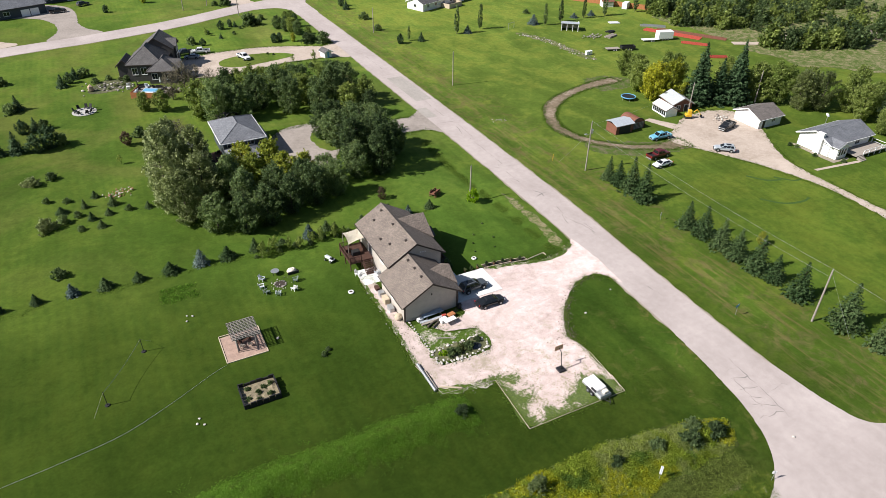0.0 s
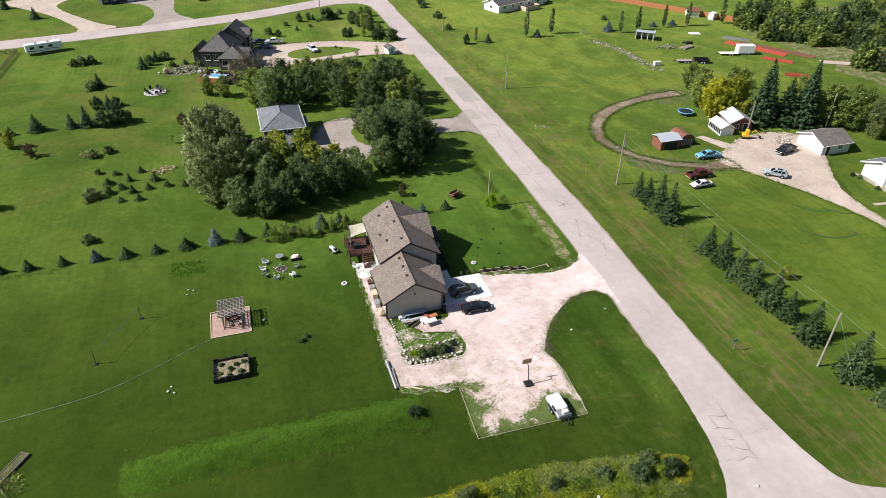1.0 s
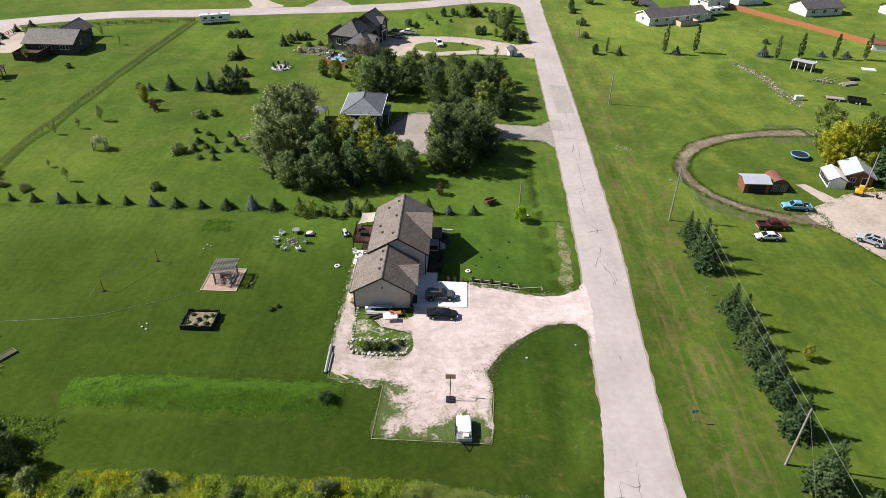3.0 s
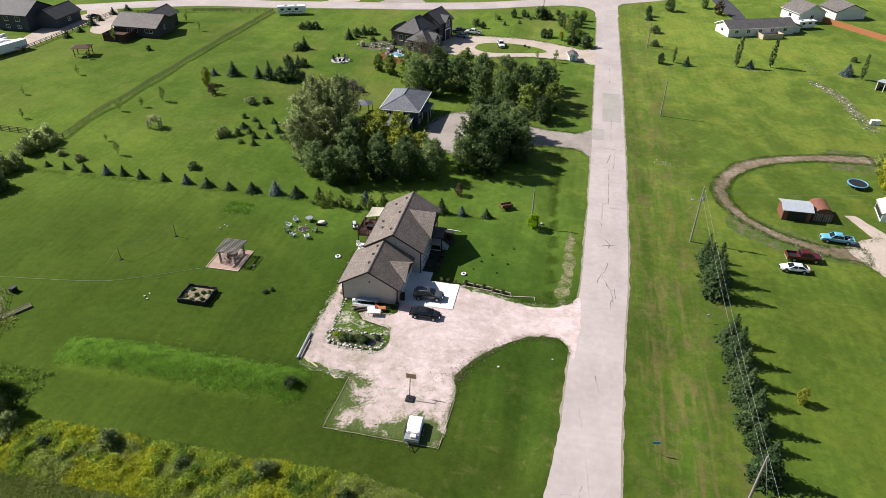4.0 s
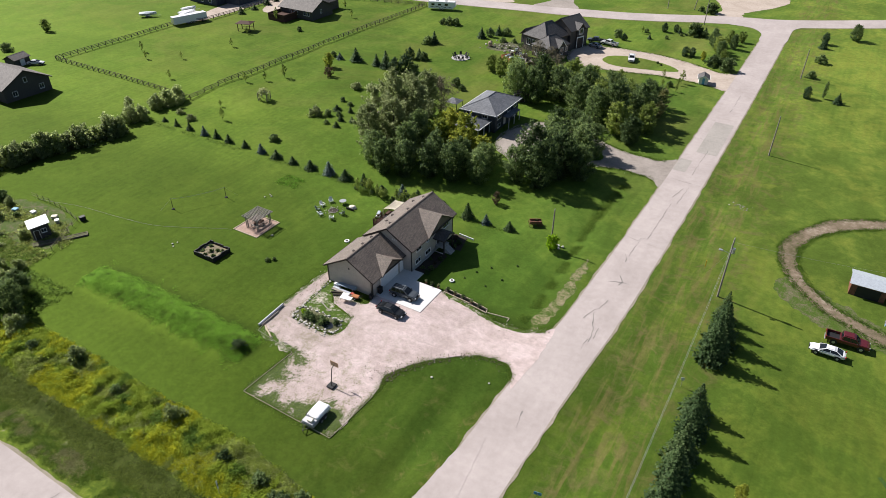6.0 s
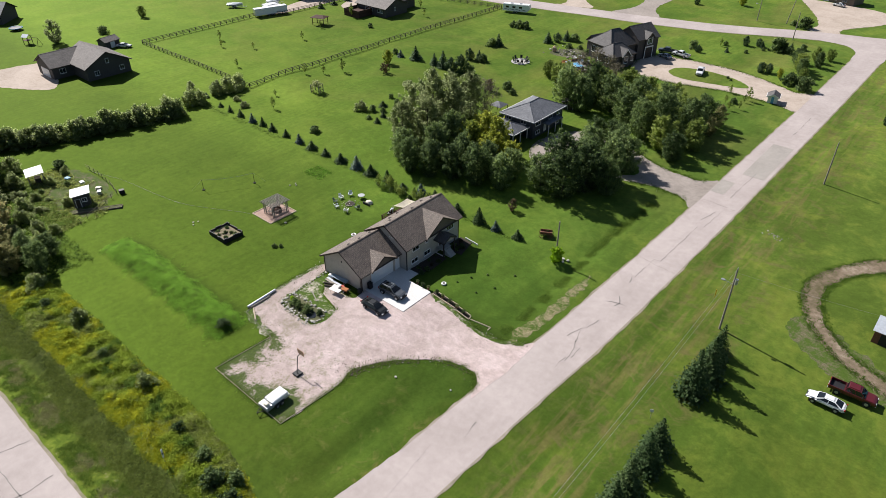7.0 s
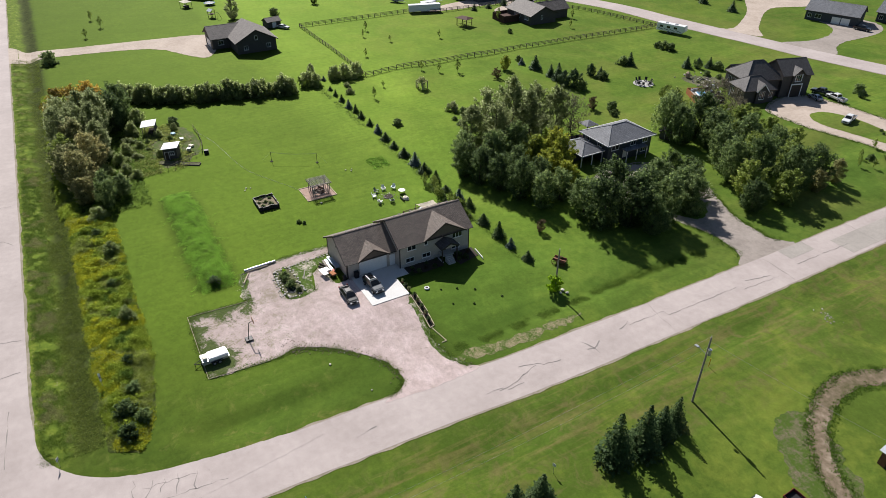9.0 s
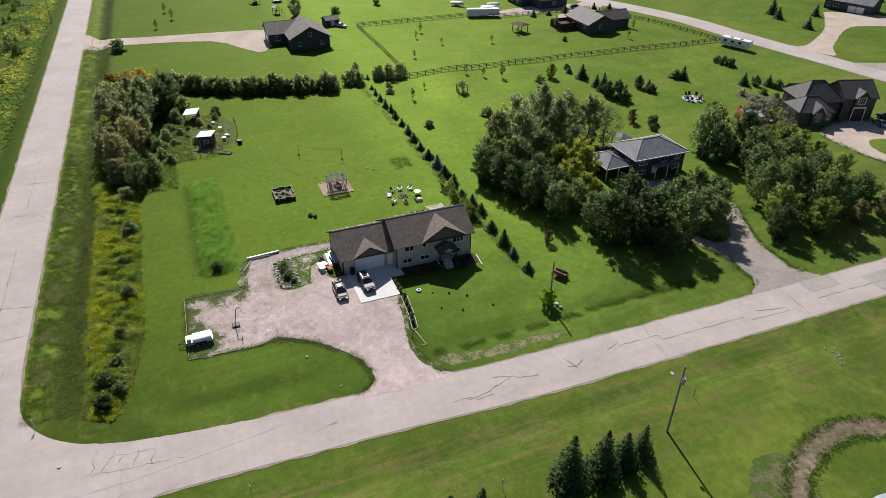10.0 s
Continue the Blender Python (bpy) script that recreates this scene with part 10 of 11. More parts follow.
for q in ((-4.5, 4.5, -0.6, -0.5), (-4.5, 4.5, 0.5, 0.6), (-4.5, -4.4, -0.5, 0.5), (4.4, 4.5, -0.5, 0.5)):
    bm = B()
    box(bm, *q, 0, 0.28)
    part("plank", bm, M["fence_wood"], t)
bm = B()
box(bm, -4.4, 4.4, -0.5, 0.5, 0.0, 0.22)
part("soil", bm, M["bed_soil"], t)
for i, (x, y, key, lab) in enumerate([(-63.0, -12.6, "white_paint", "white tub in the garden corner"), (-67.0, -13.8, "blue_paint", "blue tub in the garden corner"), (-58.0, -11.5, "canvas", "pale heap of tarp in the garden"), (-55.6, -12.4, "grey_metal", "grey drum beside the garden fence"), (-52.6, -9.2, "black", "black drum on the lawn edge")]):
    crate("garden_tub", lab, "tub", x, y, on(x, y), 1.0 if i != 3 else 0.7, 0.8, 0.45 if i < 3 else 0.8, 20 * i, key, 0.1)
for i, (x, y) in enumerate([(-56.0, -18.5), (-60.0, -16.0), (-64.5, -15.0), (-67.5, -17.0), (-60.5, -20.5), (-65.0, -20.0), (-70.0, -13.0), (-57.0, -22.5)]):
    plant(("willow0", "grey0", "shrub1")[i % 3], x, y, 0.5, label="wild shrub in the overgrown garden corner")

# furniture on the neighbours' decks
def deck_seat(label, x, y, z, turn, w=0.8, key="black", group=""):
    t = thing("deck_chair", label, "chair", x, y, z, turn, group)
    bm = B()
    box(bm, -w / 2, w / 2, -0.35, 0.35, 0.22, 0.42, None, 0.04)
    part("seat", bm, M[key], t)
    bm = B()
    slab(bm, [(-w / 2, 0.3, 0.4), (w / 2, 0.3, 0.4), (w / 2, 0.45, 0.9), (-w / 2, 0.45, 0.9)], 0.1)
    part("backrest", bm, M[key], t)
    for s in (-1, 1):
        bm = B()
        box(bm, s * w / 2 - 0.05, s * w / 2 + 0.05, -0.35, 0.4, 0.0, 0.6, None, 0.02)
        part("arm", bm, M[key], t)
    return t


deck_at = pose(-22.35, 117.7, 1.05, 0, 0, -28)
for i, (x, y, w) in enumerate([(-2.8, 2.6, 1.6), (-1.2, 2.8, 0.9), (0.4, 2.9, 0.9), (2.2, 2.8, 1.6), (-2.9, 0.8, 0.9), (-2.8, -1.2, 1.5), (4.2, 1.2, 0.9), (4.3, -0.6, 0.9), (4.2, -2.2, 1.4), (3.0, -2.5, 0.8)]):
    p = deck_at @ Vector((x, y, 0))
    deck_seat("dark padded seat on the cedar pool deck", p.x, p.y, p.z, 50 * i, w, ("black", "roof_metal", "black", "black")[i % 4], "pool deck furniture")
for i, (x, y, w) in enumerate([(-23.6, 122.6, 1.7), (-21.6, 123.4, 0.9), (-25.2, 121.4, 0.9), (-19.4, 122.4, 1.6), (-17.6, 120.4, 0.9), (-22.4, 124.6, 0.9), (-16.4, 118.4, 1.5), (-15.2, 116.6, 0.9)]):
    deck_seat("dark padded seat on the patio behind the charcoal house", x, y, on(x, y), 65 * i, w, ("black", "black", "grey_metal")[i % 3], "patio furniture")
for i, (x, y, key, lab) in enumerate([(-24.4, 123.4, "black", "folded black parasol beside the pool deck"), (-18.4, 124.0, "white_paint", "folded white parasol on the patio")]):
    t = thing("parasol", lab, "parasol", x, y, on(x, y))
    bm = B()
    rod(bm, (0, 0, 0), (0, 0, 0.12), 0.35, 0.3, 12)
    part("base", bm, M["black"], t)
    bm = B()
    rod(bm, (0, 0, 0.1), (0, 0, 2.5), 0.03)
    part("pole", bm, M["grey_metal"], t)
    bm = B()
    rod(bm, (0, 0, 1.1), (0, 0, 2.4), 0.24, 0.06, 9)
    part("canopy", bm, M[key], t)
for i, (x, y) in enumerate([(-15.4, 64.2), (-14.0, 66.0), (-15.6, 68.6), (-13.6, 69.4)]):
    deck_seat("dark seat on the brown back deck", x, y, 1.45, 70 * i, 0.8, "black", "back deck furniture")
for i, (x, y) in enumerate([(-26.8, 124.5), (-26.5, 127.0), (-14.5, 117.2), (-12.0, 116.4)]):
    crate("storage_box", "pale bin among the clutter behind the charcoal house", "bin", x, y, on(x, y), 0.9, 0.7, 0.8, 25 * i, ("white_paint", "grey_metal", "old_wood", "white_paint")[i], 0.05)

# ---- fences, poles and lines ----
def rail_fence(label, pts, step=2.5, h=1.3, key="fence_wood", rails=3):
    t = thing("rail_fence", label, "fence")
    for a, b in zip(pts[:-1], pts[1:]):
        n = max(1, round(math.dist(a, b) / step))
        for i in range(n + 1):
            p = (a[0] + (b[0] - a[0]) * i / n, a[1] + (b[1] - a[1]) * i / n)
            bm = B()
            box(bm, p[0] - 0.08, p[0] + 0.08, p[1] - 0.08, p[1] + 0.08, land(*p) - 0.1, land(*p) + h)
            part("post", bm, M[key], t)
        d = Vector((b[0] - a[0], b[1] - a[1]))
        ang = math.degrees(math.atan2(d.y, d.x))
        for i in range(0, n, 2):
            p = (a[0] + d.x * i / n, a[1] + d.y * i / n)
            ln = d.length * min(2, n - i) / n
            for k in range(rails):
                bm = B()
                z = h * (0.28 + 0.32 * k)
                box(bm, 0, ln - 0.02, 0.085, 0.125, z, z + 0.15, pose(p[0], p[1], land(*p), 0, 0, ang))
                part("rail", bm, M[key], t)
    return t


rail_fence("brown three-rail paddock fence along the lot", [(-84.0, 44.5), (-83.5, 100.0), (-81.5, 160.0)])
rail_fence("brown three-rail fence closing the paddock", [(-84.0, 44.5), (-113.0, 45.0), (-144.0, 45.0)])
rail_fence("brown three-rail fence along the parking lane", [(-144.0, 45.0), (-143.5, 92.0), (-138.0, 98.0), (-137.0, 141.0)])
rail_fence("brown rail fence along the far road", [(-81.5, 160.0), (-110.0, 153.0), (-137.0, 143.0)], 3.0, 1.2)
# orange board fence
t = thing("board_fence", "tall orange cedar board fence behind the field", "fence")
pts = dense([(118.0, 198.5), (150.0, 152.5), (165.5, 129.5)], 0.6)
for i, p in enumerate(pts[:-1]):
    q = pts[i + 1]
    a = math.degrees(math.atan2(q[1] - p[1], q[0] - p[0]))
    bm = B()
    box(bm, 0.01, 0.57, -0.03, 0.03, 0.0, 1.85 + 0.03 * math.sin(i * 1.9), pose(p[0], p[1], 0, 0, 0, a))
    part("board", bm, M["cedar"], t)


def power_pole(label, x, y, h, lamp=False, transformer=False, lean=0.0):
    t = thing("power_pole", label, "utility pole", x, y, land(x, y))
    bm = B()
    rod(bm, (0, 0, -0.2), (lean, 0, h), 0.16, 0.11, 10)
    part("pole", bm, M["pole_wood"], t)
    bm = B()
    rod(bm, (lean, 0, h), (lean, 0, h + 0.28), 0.05, 0.04, 6)
    part("insulator", bm, M["grey_metal"], t)
    if transformer:
        bm = B()
        rod(bm, (0.32, 0, h - 2.6), (0.32, 0, h - 1.7), 0.24, None, 12)
        part("transformer", bm, M["grey_metal"], t)
    if lamp:
        bm = B()
        rod(bm, (0, 0, h - 2.8), (-1.2, -0.2, h - 2.4), 0.035, None, 6)
        part("lamp_arm", bm, M["grey_metal"], t)
        bm = B()
        box(bm, -1.75, -1.15, -0.4, 0.0, h - 2.5, h - 2.32, None, 0.05)
        part("lamp_head", bm, M["grey_metal"], t)
    return t


power_pole("timber power pole with a street lamp and transformer", 56.4, 29.4, 11.2, True, True)
power_pole("timber power pole with guy wires beside the spruces", 56.3, -27.2, 9.6)
power_pole("bare timber pole standing in the field", 55.2, 88.8, 9.4)
power_pole("timber power pole on the field edge", 55.0, 147.4, 8.2)
power_pole("bare timber pole beside the lime-green bush", 27.4, 28.9, 7.6)
power_pole("timber power pole beside the far road", 18.0, 190.0, 9.0)
power_pole("timber power pole across the far road", 0.6, 206.0, 8.5, True)
power_pole("leaning timber power pole across the far road", 9.9, 209.5, 9.5, lean=1.2)
power_pole("timber power pole in the farm yard", 100.8, 44.2, 8.0)
power_pole("timber pole beside the farm garage", 121.5, 41.0, 9.0)
power_pole("timber power pole beside the cross road", -190.0, -60.0, 9.0)


def cable(name, label, a, b, sag, r=0.009, group="overhead lines"):
    t = thing(name, label, "cable", group=group)
    bm = B()
    n = 24
    pts = [Vector(a).lerp(Vector(b), i / n) - Vector((0, 0, sag * 4 * (i / n) * (1 - i / n))) for i in range(n + 1)]
    along_dir = (pts[-1] - pts[0]).normalized()
    side = along_dir.cross(Vector((0, 0, 1))).normalized()
    up = side.cross(along_dir)
    rings = [[bm.verts.new(p + side * (r * math.cos(a)) + up * (r * math.sin(a))) for a in (0, math.pi / 2, math.pi, 1.5 * math.pi)] for p in pts]
    for a, b in zip(rings[:-1], rings[1:]):
        for k in range(4):
            bm.faces.new((a[k], a[(k + 1) % 4], b[(k + 1) % 4], b[k]))
    part("wire", bm, M["wire"], t)


cable("power_line", "thin overhead power line between timber poles", (56.4, 29.4, 11.4), (56.3, -27.2, 9.8), 0.8)
cable("power_line", "thin overhead power line between timber poles", (56.4, 29.4, 9.6), (56.3, -27.2, 8.4), 0.9)
cable("power_line", "thin overhead power line leaving the guyed pole", (56.3, -27.2, 9.8), (58.0, -80.0, 10.0), 0.8)
cable("power_line", "thin overhead line running to the farm yard", (56.4, 29.4, 10.6), (100.8, 44.2, 7.8), 1.0)
cable("guy_wire", "steel guy wire of the timber pole", (56.3, -27.2, 9.2), (57.6, -32.6, 0.1), 0.0, 0.009)
cable("guy_wire", "steel guy wire of the timber pole", (56.4, 29.4, 9.0), (53.4, 35.0, 0.1), 0.0, 0.009)


def post_sign(label, x, y, turn, w, h, top, key, post_key="grey_metal"):
    t = thing("post_sign", label, "sign", x, y, land(x, y), turn)
    bm = B()
    rod(bm, (0, 0, -0.1), (0, 0, top), 0.03, None, 6)
    part("post", bm, M[post_key], t)
    bm = B()
    box(bm, -w / 2, w / 2, -0.05, -0.03, top - h, top, None, 0.005)
    part("panel", bm, M[key], t)
    bm = B()
    box(bm, -w * 0.35, w * 0.35, -0.056, -0.05, top - h * 0.62, top - h * 0.45)
    part("bar", bm, M["white_paint"] if key != "white_paint" else M["black"], t)


post_sign("blue-grey road sign on a leaning post", 46.9, -20.8, 190, 0.9, 0.5, 2.0, "blue_paint")
post_sign("small white marker on a thin post", 56.4, 6.2, 200, 0.45, 0.5, 1.6, "white_paint")
post_sign("white marker flag among the ditch weeds", 15.0, -38.6, 120, 0.3, 1.4, 2.4, "white_paint")
post_sign("small white sign at the road corner", 26.8, -44.6, 150, 0.5, 0.5, 1.6, "white_paint")
post_sign("plain post at the drive of the grove", 30.0, 63.0, 90, 0.25, 0.3, 1.3, "black")
post_sign("yellow marker beside the power pole", 52.8, 36.5, 180, 0.12, 1.2, 1.5, "yellow", "yellow")

# trampolines
def trampoline(label, x, y, r=1.9):
    t = thing("trampoline", label, "trampoline", x, y, land(x, y))
    bm = B()
    rod(bm, (0, 0, 0.82), (0, 0, 0.86), r * 0.92, None, 28)
    part("mat", bm, M["black"], t)
    bm = B()
    for k in range(28):
        a, b = math.tau * k / 28, math.tau * (k + 1) / 28
        rod(bm, (r * math.cos(a), r * math.sin(a), 0.85), (r * math.cos(b), r * math.sin(b), 0.85), 0.14, None, 6, False)
    part("pad_ring", bm, M["blue_paint"], t)
    for k in range(6):
        a = math.tau * k / 6
        bm = B()
        rod(bm, (r * math.cos(a), r * math.sin(a), 0), (r * math.cos(a), r * math.sin(a), 0.85), 0.03, None, 6)
        part("leg", bm, M["grey_metal"], t)
    return t


trampoline("round blue-edged trampoline on the farm lawn", 93.1, 58.6)
trampoline("round trampoline on a neighbour's open lawn", -192.7, 24.2, 2.1)
# play house with a swing arm, and a white-topped canopy
t = thing("play_set", "dark wooden play house with a swing beam", "play set", -172.8, 20.4, land(-172.8, 20.4), 25)
posts(t, [(-0.9, -0.9), (0.9, -0.9), (0.9, 0.9), (-0.9, 0.9)], 0, 2.4, "deck_wood", 0.07)
bm = B()
box(bm, -1.0, 1.0, -1.0, 1.0, 1.2, 1.3)
part("platform", bm, M["deck_wood"], t)
bm = B()
slab(bm, [(-1.2, -1.2, 2.4), (1.2, -1.2, 2.4), (1.2, 0, 3.2), (-1.2, 0, 3.2)], 0.06)
slab(bm, [(-1.2, 1.2, 2.4), (1.2, 1.2, 2.4), (1.2, 0, 3.2), (-1.2, 0, 3.2)], 0.06)
part("roof", bm, M["roof_metal"], t)
bm = B()
rod(bm, (1.0, 0, 2.3), (4.2, 0, 2.3), 0.06)
rod(bm, (4.2, 0, 2.3), (4.6, -1.0, 0), 0.06)
rod(bm, (4.2, 0, 2.3), (4.6, 1.0, 0), 0.06)
part("swing_beam", bm, M["deck_wood"], t)
t = thing("garden_canopy", "white-topped canopy over garden seats", "canopy", -193.2, 15.1, land(-193.2, 15.1), 20)
posts(t, [(-1.8, -1.5), (1.8, -1.5), (1.8, 1.5), (-1.8, 1.5)], 0, 2.2, "black", 0.05)
bm = B()
for a, b in (((-2, -1.7), (2, -1.7)), ((2, -1.7), (2, 1.7)), ((2, 1.7), (-2, 1.7)), ((-2, 1.7), (-2, -1.7))):
    slab(bm, [(*a, 2.2), (*b, 2.2), (0, 0, 3.0)], 0.04)
part("canopy", bm, M["canvas"], t)
for k in (-0.9, 0.9):
    bm = B()
    box(bm, k - 0.6, k + 0.6, -0.5, 0.5, 0.0, 0.5, None, 0.06)
    box(bm, k - 0.6, k + 0.6, 0.4, 0.55, 0.5, 0.95, None, 0.05)
    part("bench", bm, M["black"], t)
for i, (x, y) in enumerate([(-137.0, 143.1), (-136.4, 134.5), (-135.4, 128.4), (-134.4, 120.5), (-134.4, 113.7), (-135.6, 149.6)]):
    plant(f"young{i % 2}", x, y, 1.0 + 0.1 * (i % 3), group="young spruces along the lane", label="slim young spruce beside the lane fence")
plant("silver1", -166.4, 26.7, 0.75)
plant("shrub0", -165.6, 42.4, 1.3)

# paddock gazebo, arbour, brick heap, sitting ring, rock garden
t = thing("gazebo", "brown timber gazebo in the paddock", "gazebo", -117.5, 99.0, 0, 20)
posts(t, [(-2.2, -1.6), (2.2, -1.6), (2.2, 1.6), (-2.2, 1.6)], 0, 2.5, "deck_wood", 0.1)
for y in (-1.75, 1.6):
    bm = B()
    box(bm, -2.6, 2.6, y, y + 0.15, 2.4, 2.65)
    part("beam", bm, M["deck_wood"], t)
bm = B()
for q in ([(-2.8, -2.2, 2.62), (2.8, -2.2, 2.62), (1.3, 0, 3.25), (-1.3, 0, 3.25)], [(2.8, 2.2, 2.62), (-2.8, 2.2, 2.62), (-1.3, 0, 3.25), (1.3, 0, 3.25)], [(2.8, -2.2, 2.62), (2.8, 2.2, 2.62), (1.3, 0, 3.25)], [(-2.8, 2.2, 2.62), (-2.8, -2.2, 2.62), (-1.3, 0, 3.25)]):
    slab(bm, q, 0.08)
part("roof", bm, M["deck_wood"], t, "low brown hipped roof")
bm = B()
box(bm, -2.2, 2.2, -1.68, -1.6, 0.75, 0.85)
box(bm, -2.2, 2.2, 1.6, 1.68, 0.75, 0.85)
part("rail", bm, M["deck_wood"], t)
t = thing("vine_arbour", "grey arbour overgrown with pale vines", "arbour", -65.6, 53.6, land(-65.6, 53.6), 15)
posts(t, [(-1.3, -1.0), (1.3, -1.0), (1.3, 1.0), (-1.3, 1.0)], 0, 2.2, "old_wood", 0.08)
mesh_part("vine", crown_mesh(171, 1.5, 0.0, 2.1, 1500, 0.24, M["leaf_vine"], 10, "shrub"), t, pose(0, 0, 1.75))
for x in (-1.35, 1.35):
    mesh_part("vine", crown_mesh(172, 2.3, 0.1, 0.55, 420, 0.22, M["leaf_vine"], 7, "tall"), t, pose(x, -0.5, 0))
RED_STONES = [stone_mesh("brick_lump", s, M["brick_rubble"]) for s in (11, 12)]
t = thing("brick_heap", "heap of broken red bricks on the lawn", "rubble heap", -34.5, 62.4, land(-34.5, 62.4))
rng = random.Random(41)
scatter_stones(t, [(rng.gauss(0, 1.3), rng.gauss(0, 0.9), rng.uniform(0, 0.35)) for _ in range(60)], RED_STONES + STONES[:1], 0.25, 0.55, 42, "rubble")
t = thing("sitting_ring", "pale paved ring with dark chairs", "patio", -38.5, 111.8, land(-38.5, 111.8))
bm = B()
rod(bm, (0, 0, 0), (0, 0, 0.1), 2.9, None, 24)
part("paving", bm, M["parge"], t)
for k in range(9):
    a = math.tau * k / 9 + 0.12 * math.sin(k * 2.1)
    c = thing("lawn_chair", "dark slatted chair on the paved ring", "chair", -38.5 + 2.0 * math.cos(a), 111.8 + 2.0 * math.sin(a), land(-38.5, 111.8) + 0.1, math.degrees(a) - 90, "chairs on the paved ring")
    bm = B()
    box(bm, -0.35, 0.35, -0.35, 0.35, 0.35, 0.45)
    part("seat", bm, M["black"], c)
    bm = B()
    slab(bm, [(-0.35, 0.3, 0.4), (0.35, 0.3, 0.4), (0.35, 0.6, 1.2), (-0.35, 0.6, 1.2)], 0.06)
    part("backrest", bm, M["black"], c)
    posts(c, [(-0.3, -0.3), (0.3, -0.3), (0.3, 0.3), (-0.3, 0.3)], 0, 0.36, "black", 0.04, "leg")
t = thing("rock_garden", "rock garden of brown boulders and low shrubs", "rock garden", -31.5, 129.0, land(-31.5, 129))
scatter_stones(t, [(rng.gauss(0, 3.2), rng.gauss(0, 2.6), 0) for _ in range(70)], DARK_STONES + DARK_STONES + STONES[:1], 0.4, 1.0, 43)
tagged(sheet("rock_garden_bed", [(-37.0, 126.0), (-33.0, 124.2), (-28.0, 126.0), (-25.5, 130.5), (-28.0, 134.0), (-34.0, 133.4)], M["bed_soil"], 0.05, 0.6, 0.5, 3), "dark planted soil between the boulders", "garden bed", kind="structure")
tagged(mesh_part("boulder", stone_mesh("standing_rock", 21, M["tan_rock"], 1.0), None, pose(-36.0, 127.0, on(-36.0, 127.0, 0.9), 0, 0, 30) @ Matrix.Diagonal((1.9, 1.5, 2.6, 1))), "tall tan standing boulder in the rock garden", "boulder")
for x, y, s in ((-34.6, 133.5, 0.8), (-31.0, 134.6, 0.7), (-28.0, 133.0, 0.6), (-33.0, 129.5, 0.45), (-26.5, 131.5, 0.8), (-29.6, 128.0, 0.5), (-31.5, 126.5, 0.4), (-27.4, 128.6, 0.5)):
    plant("shrub0" if s > 0.6 else "grey0", x, y, s, label="low shrub among the boulders")
# small rock heap on the far verge lawn
t = thing("rock_heap", "pale rocks bedded in the verge", "rocks", 54.0, 61.5, 0)
scatter_stones(t, [(rng.gauss(0, 0.9), rng.gauss(0, 0.55), -0.06) for _ in range(24)], STONES[:2] + DARK_STONES, 0.18, 0.4, 44)
t = thing("goal_frame", "thin metal goal frame on the field edge", "goal frame", 101.5, 131.5, 0, 20)
for a, b in (((-1.6, 0, 0), (-1.6, 0, 2.0)), ((1.6, 0, 0), (1.6, 0, 2.0)), ((-1.6, 0, 2.0), (1.6, 0, 2.0))):
    bm = B()
    rod(bm, a, b, 0.06, None, 6)
    part("bar", bm, M["grey_metal"], t)

# field storage: lumber, pipes and rubble beside the farm wood
for x, y, a, L, n, key, lab in ((127.5, 108.0, 20, 5.0, 9, "old_wood", "stack of grey timbers on the field"), (131.0, 112.5, 10, 3.0, 8, "black", "dark stacked pipes on the field"), (140.0, 121.5, -15, 4.0, 5, "white_paint", "pale boards lying on the field")):
    t = thing("timber_stack", lab, "timber stack", x, y, 0, a)
    for i in range(n):
        bm = B()
        box(bm, -L / 2 + 0.2 * (i % 3), L / 2 - 0.3 * (i % 2), -1.0 + 0.5 * (i % 5), -0.65 + 0.5 * (i % 5), 0.3 * (i // 5), 0.28 + 0.3 * (i // 5))
        part("timber", bm, M[key], t)
for x, y, a, L, n, key, lab in ((149.0, 101.0, -62, 20.0, 7, "red_paint", "long red steel trusses on the ground"), (155.0, 98.0, -58, 24.0, 6, "rust_metal", "long rusty steel sections on the ground"), (150.0, 112.0, -40, 9.0, 6, "grey_metal", "grey steel sheets on the ground"), (148.0, 89.0, -50, 9.0, 5, "red_paint", "red steel beams on the ground"), (143.5, 75.5, -30, 7.0, 5, "red_paint", "red steel frames behind the spruces")):
    t = thing("steel_stack", lab, "steel stack", x, y, 0, a)
    for i in range(n):
        bm = B()
        y0 = -1.4 + 0.42 * i
        box(bm, -L / 2 + 0.6 * (i % 3), L / 2 - 0.9 * (i % 2), y0, y0 + 0.14, 0.05, 0.5)
        for k in range(int(L / 1.4)):
            x0 = -L / 2 + 0.8 + 1.3 * k
            box(bm, x0, x0 + 0.1, y0 + 0.14, y0 + 0.42, 0.15, 0.3)
        part("beam", bm, M[key], t)
t = thing("rubble_line", "line of stones and scrap along the field edge", "rubble")
line = dense([(101.0, 123.0), (104.5, 114.0), (105.2, 103.0), (106.0, 92.0)], 0.4)
pts = [line[rng.randrange(len(line))] for _ in range(150)]
scatter_stones(t, [(p[0] + rng.gauss(0, 1.0), p[1] + rng.gauss(0, 0.8), 0) for p in pts], DARK_STONES + DARK_STONES + STONES[:2], 0.2, 0.6, 45)
t = thing("rubble_heap", "heap of branches and stones on the field", "rubble heap", 121.5, 110.3, 0)
scatter_stones(t, [(rng.gauss(0, 1.8), rng.gauss(0, 1.2), rng.uniform(0, 0.4)) for _ in range(50)], DARK_STONES, 0.3, 0.8, 46)
for x in (107.2, 108.4):
    crate("water_tank", "white plastic tank at the field edge", "tank", x, 95.0, 0, 1.0, 1.0, 1.2, 0, "white_paint", 0.08)
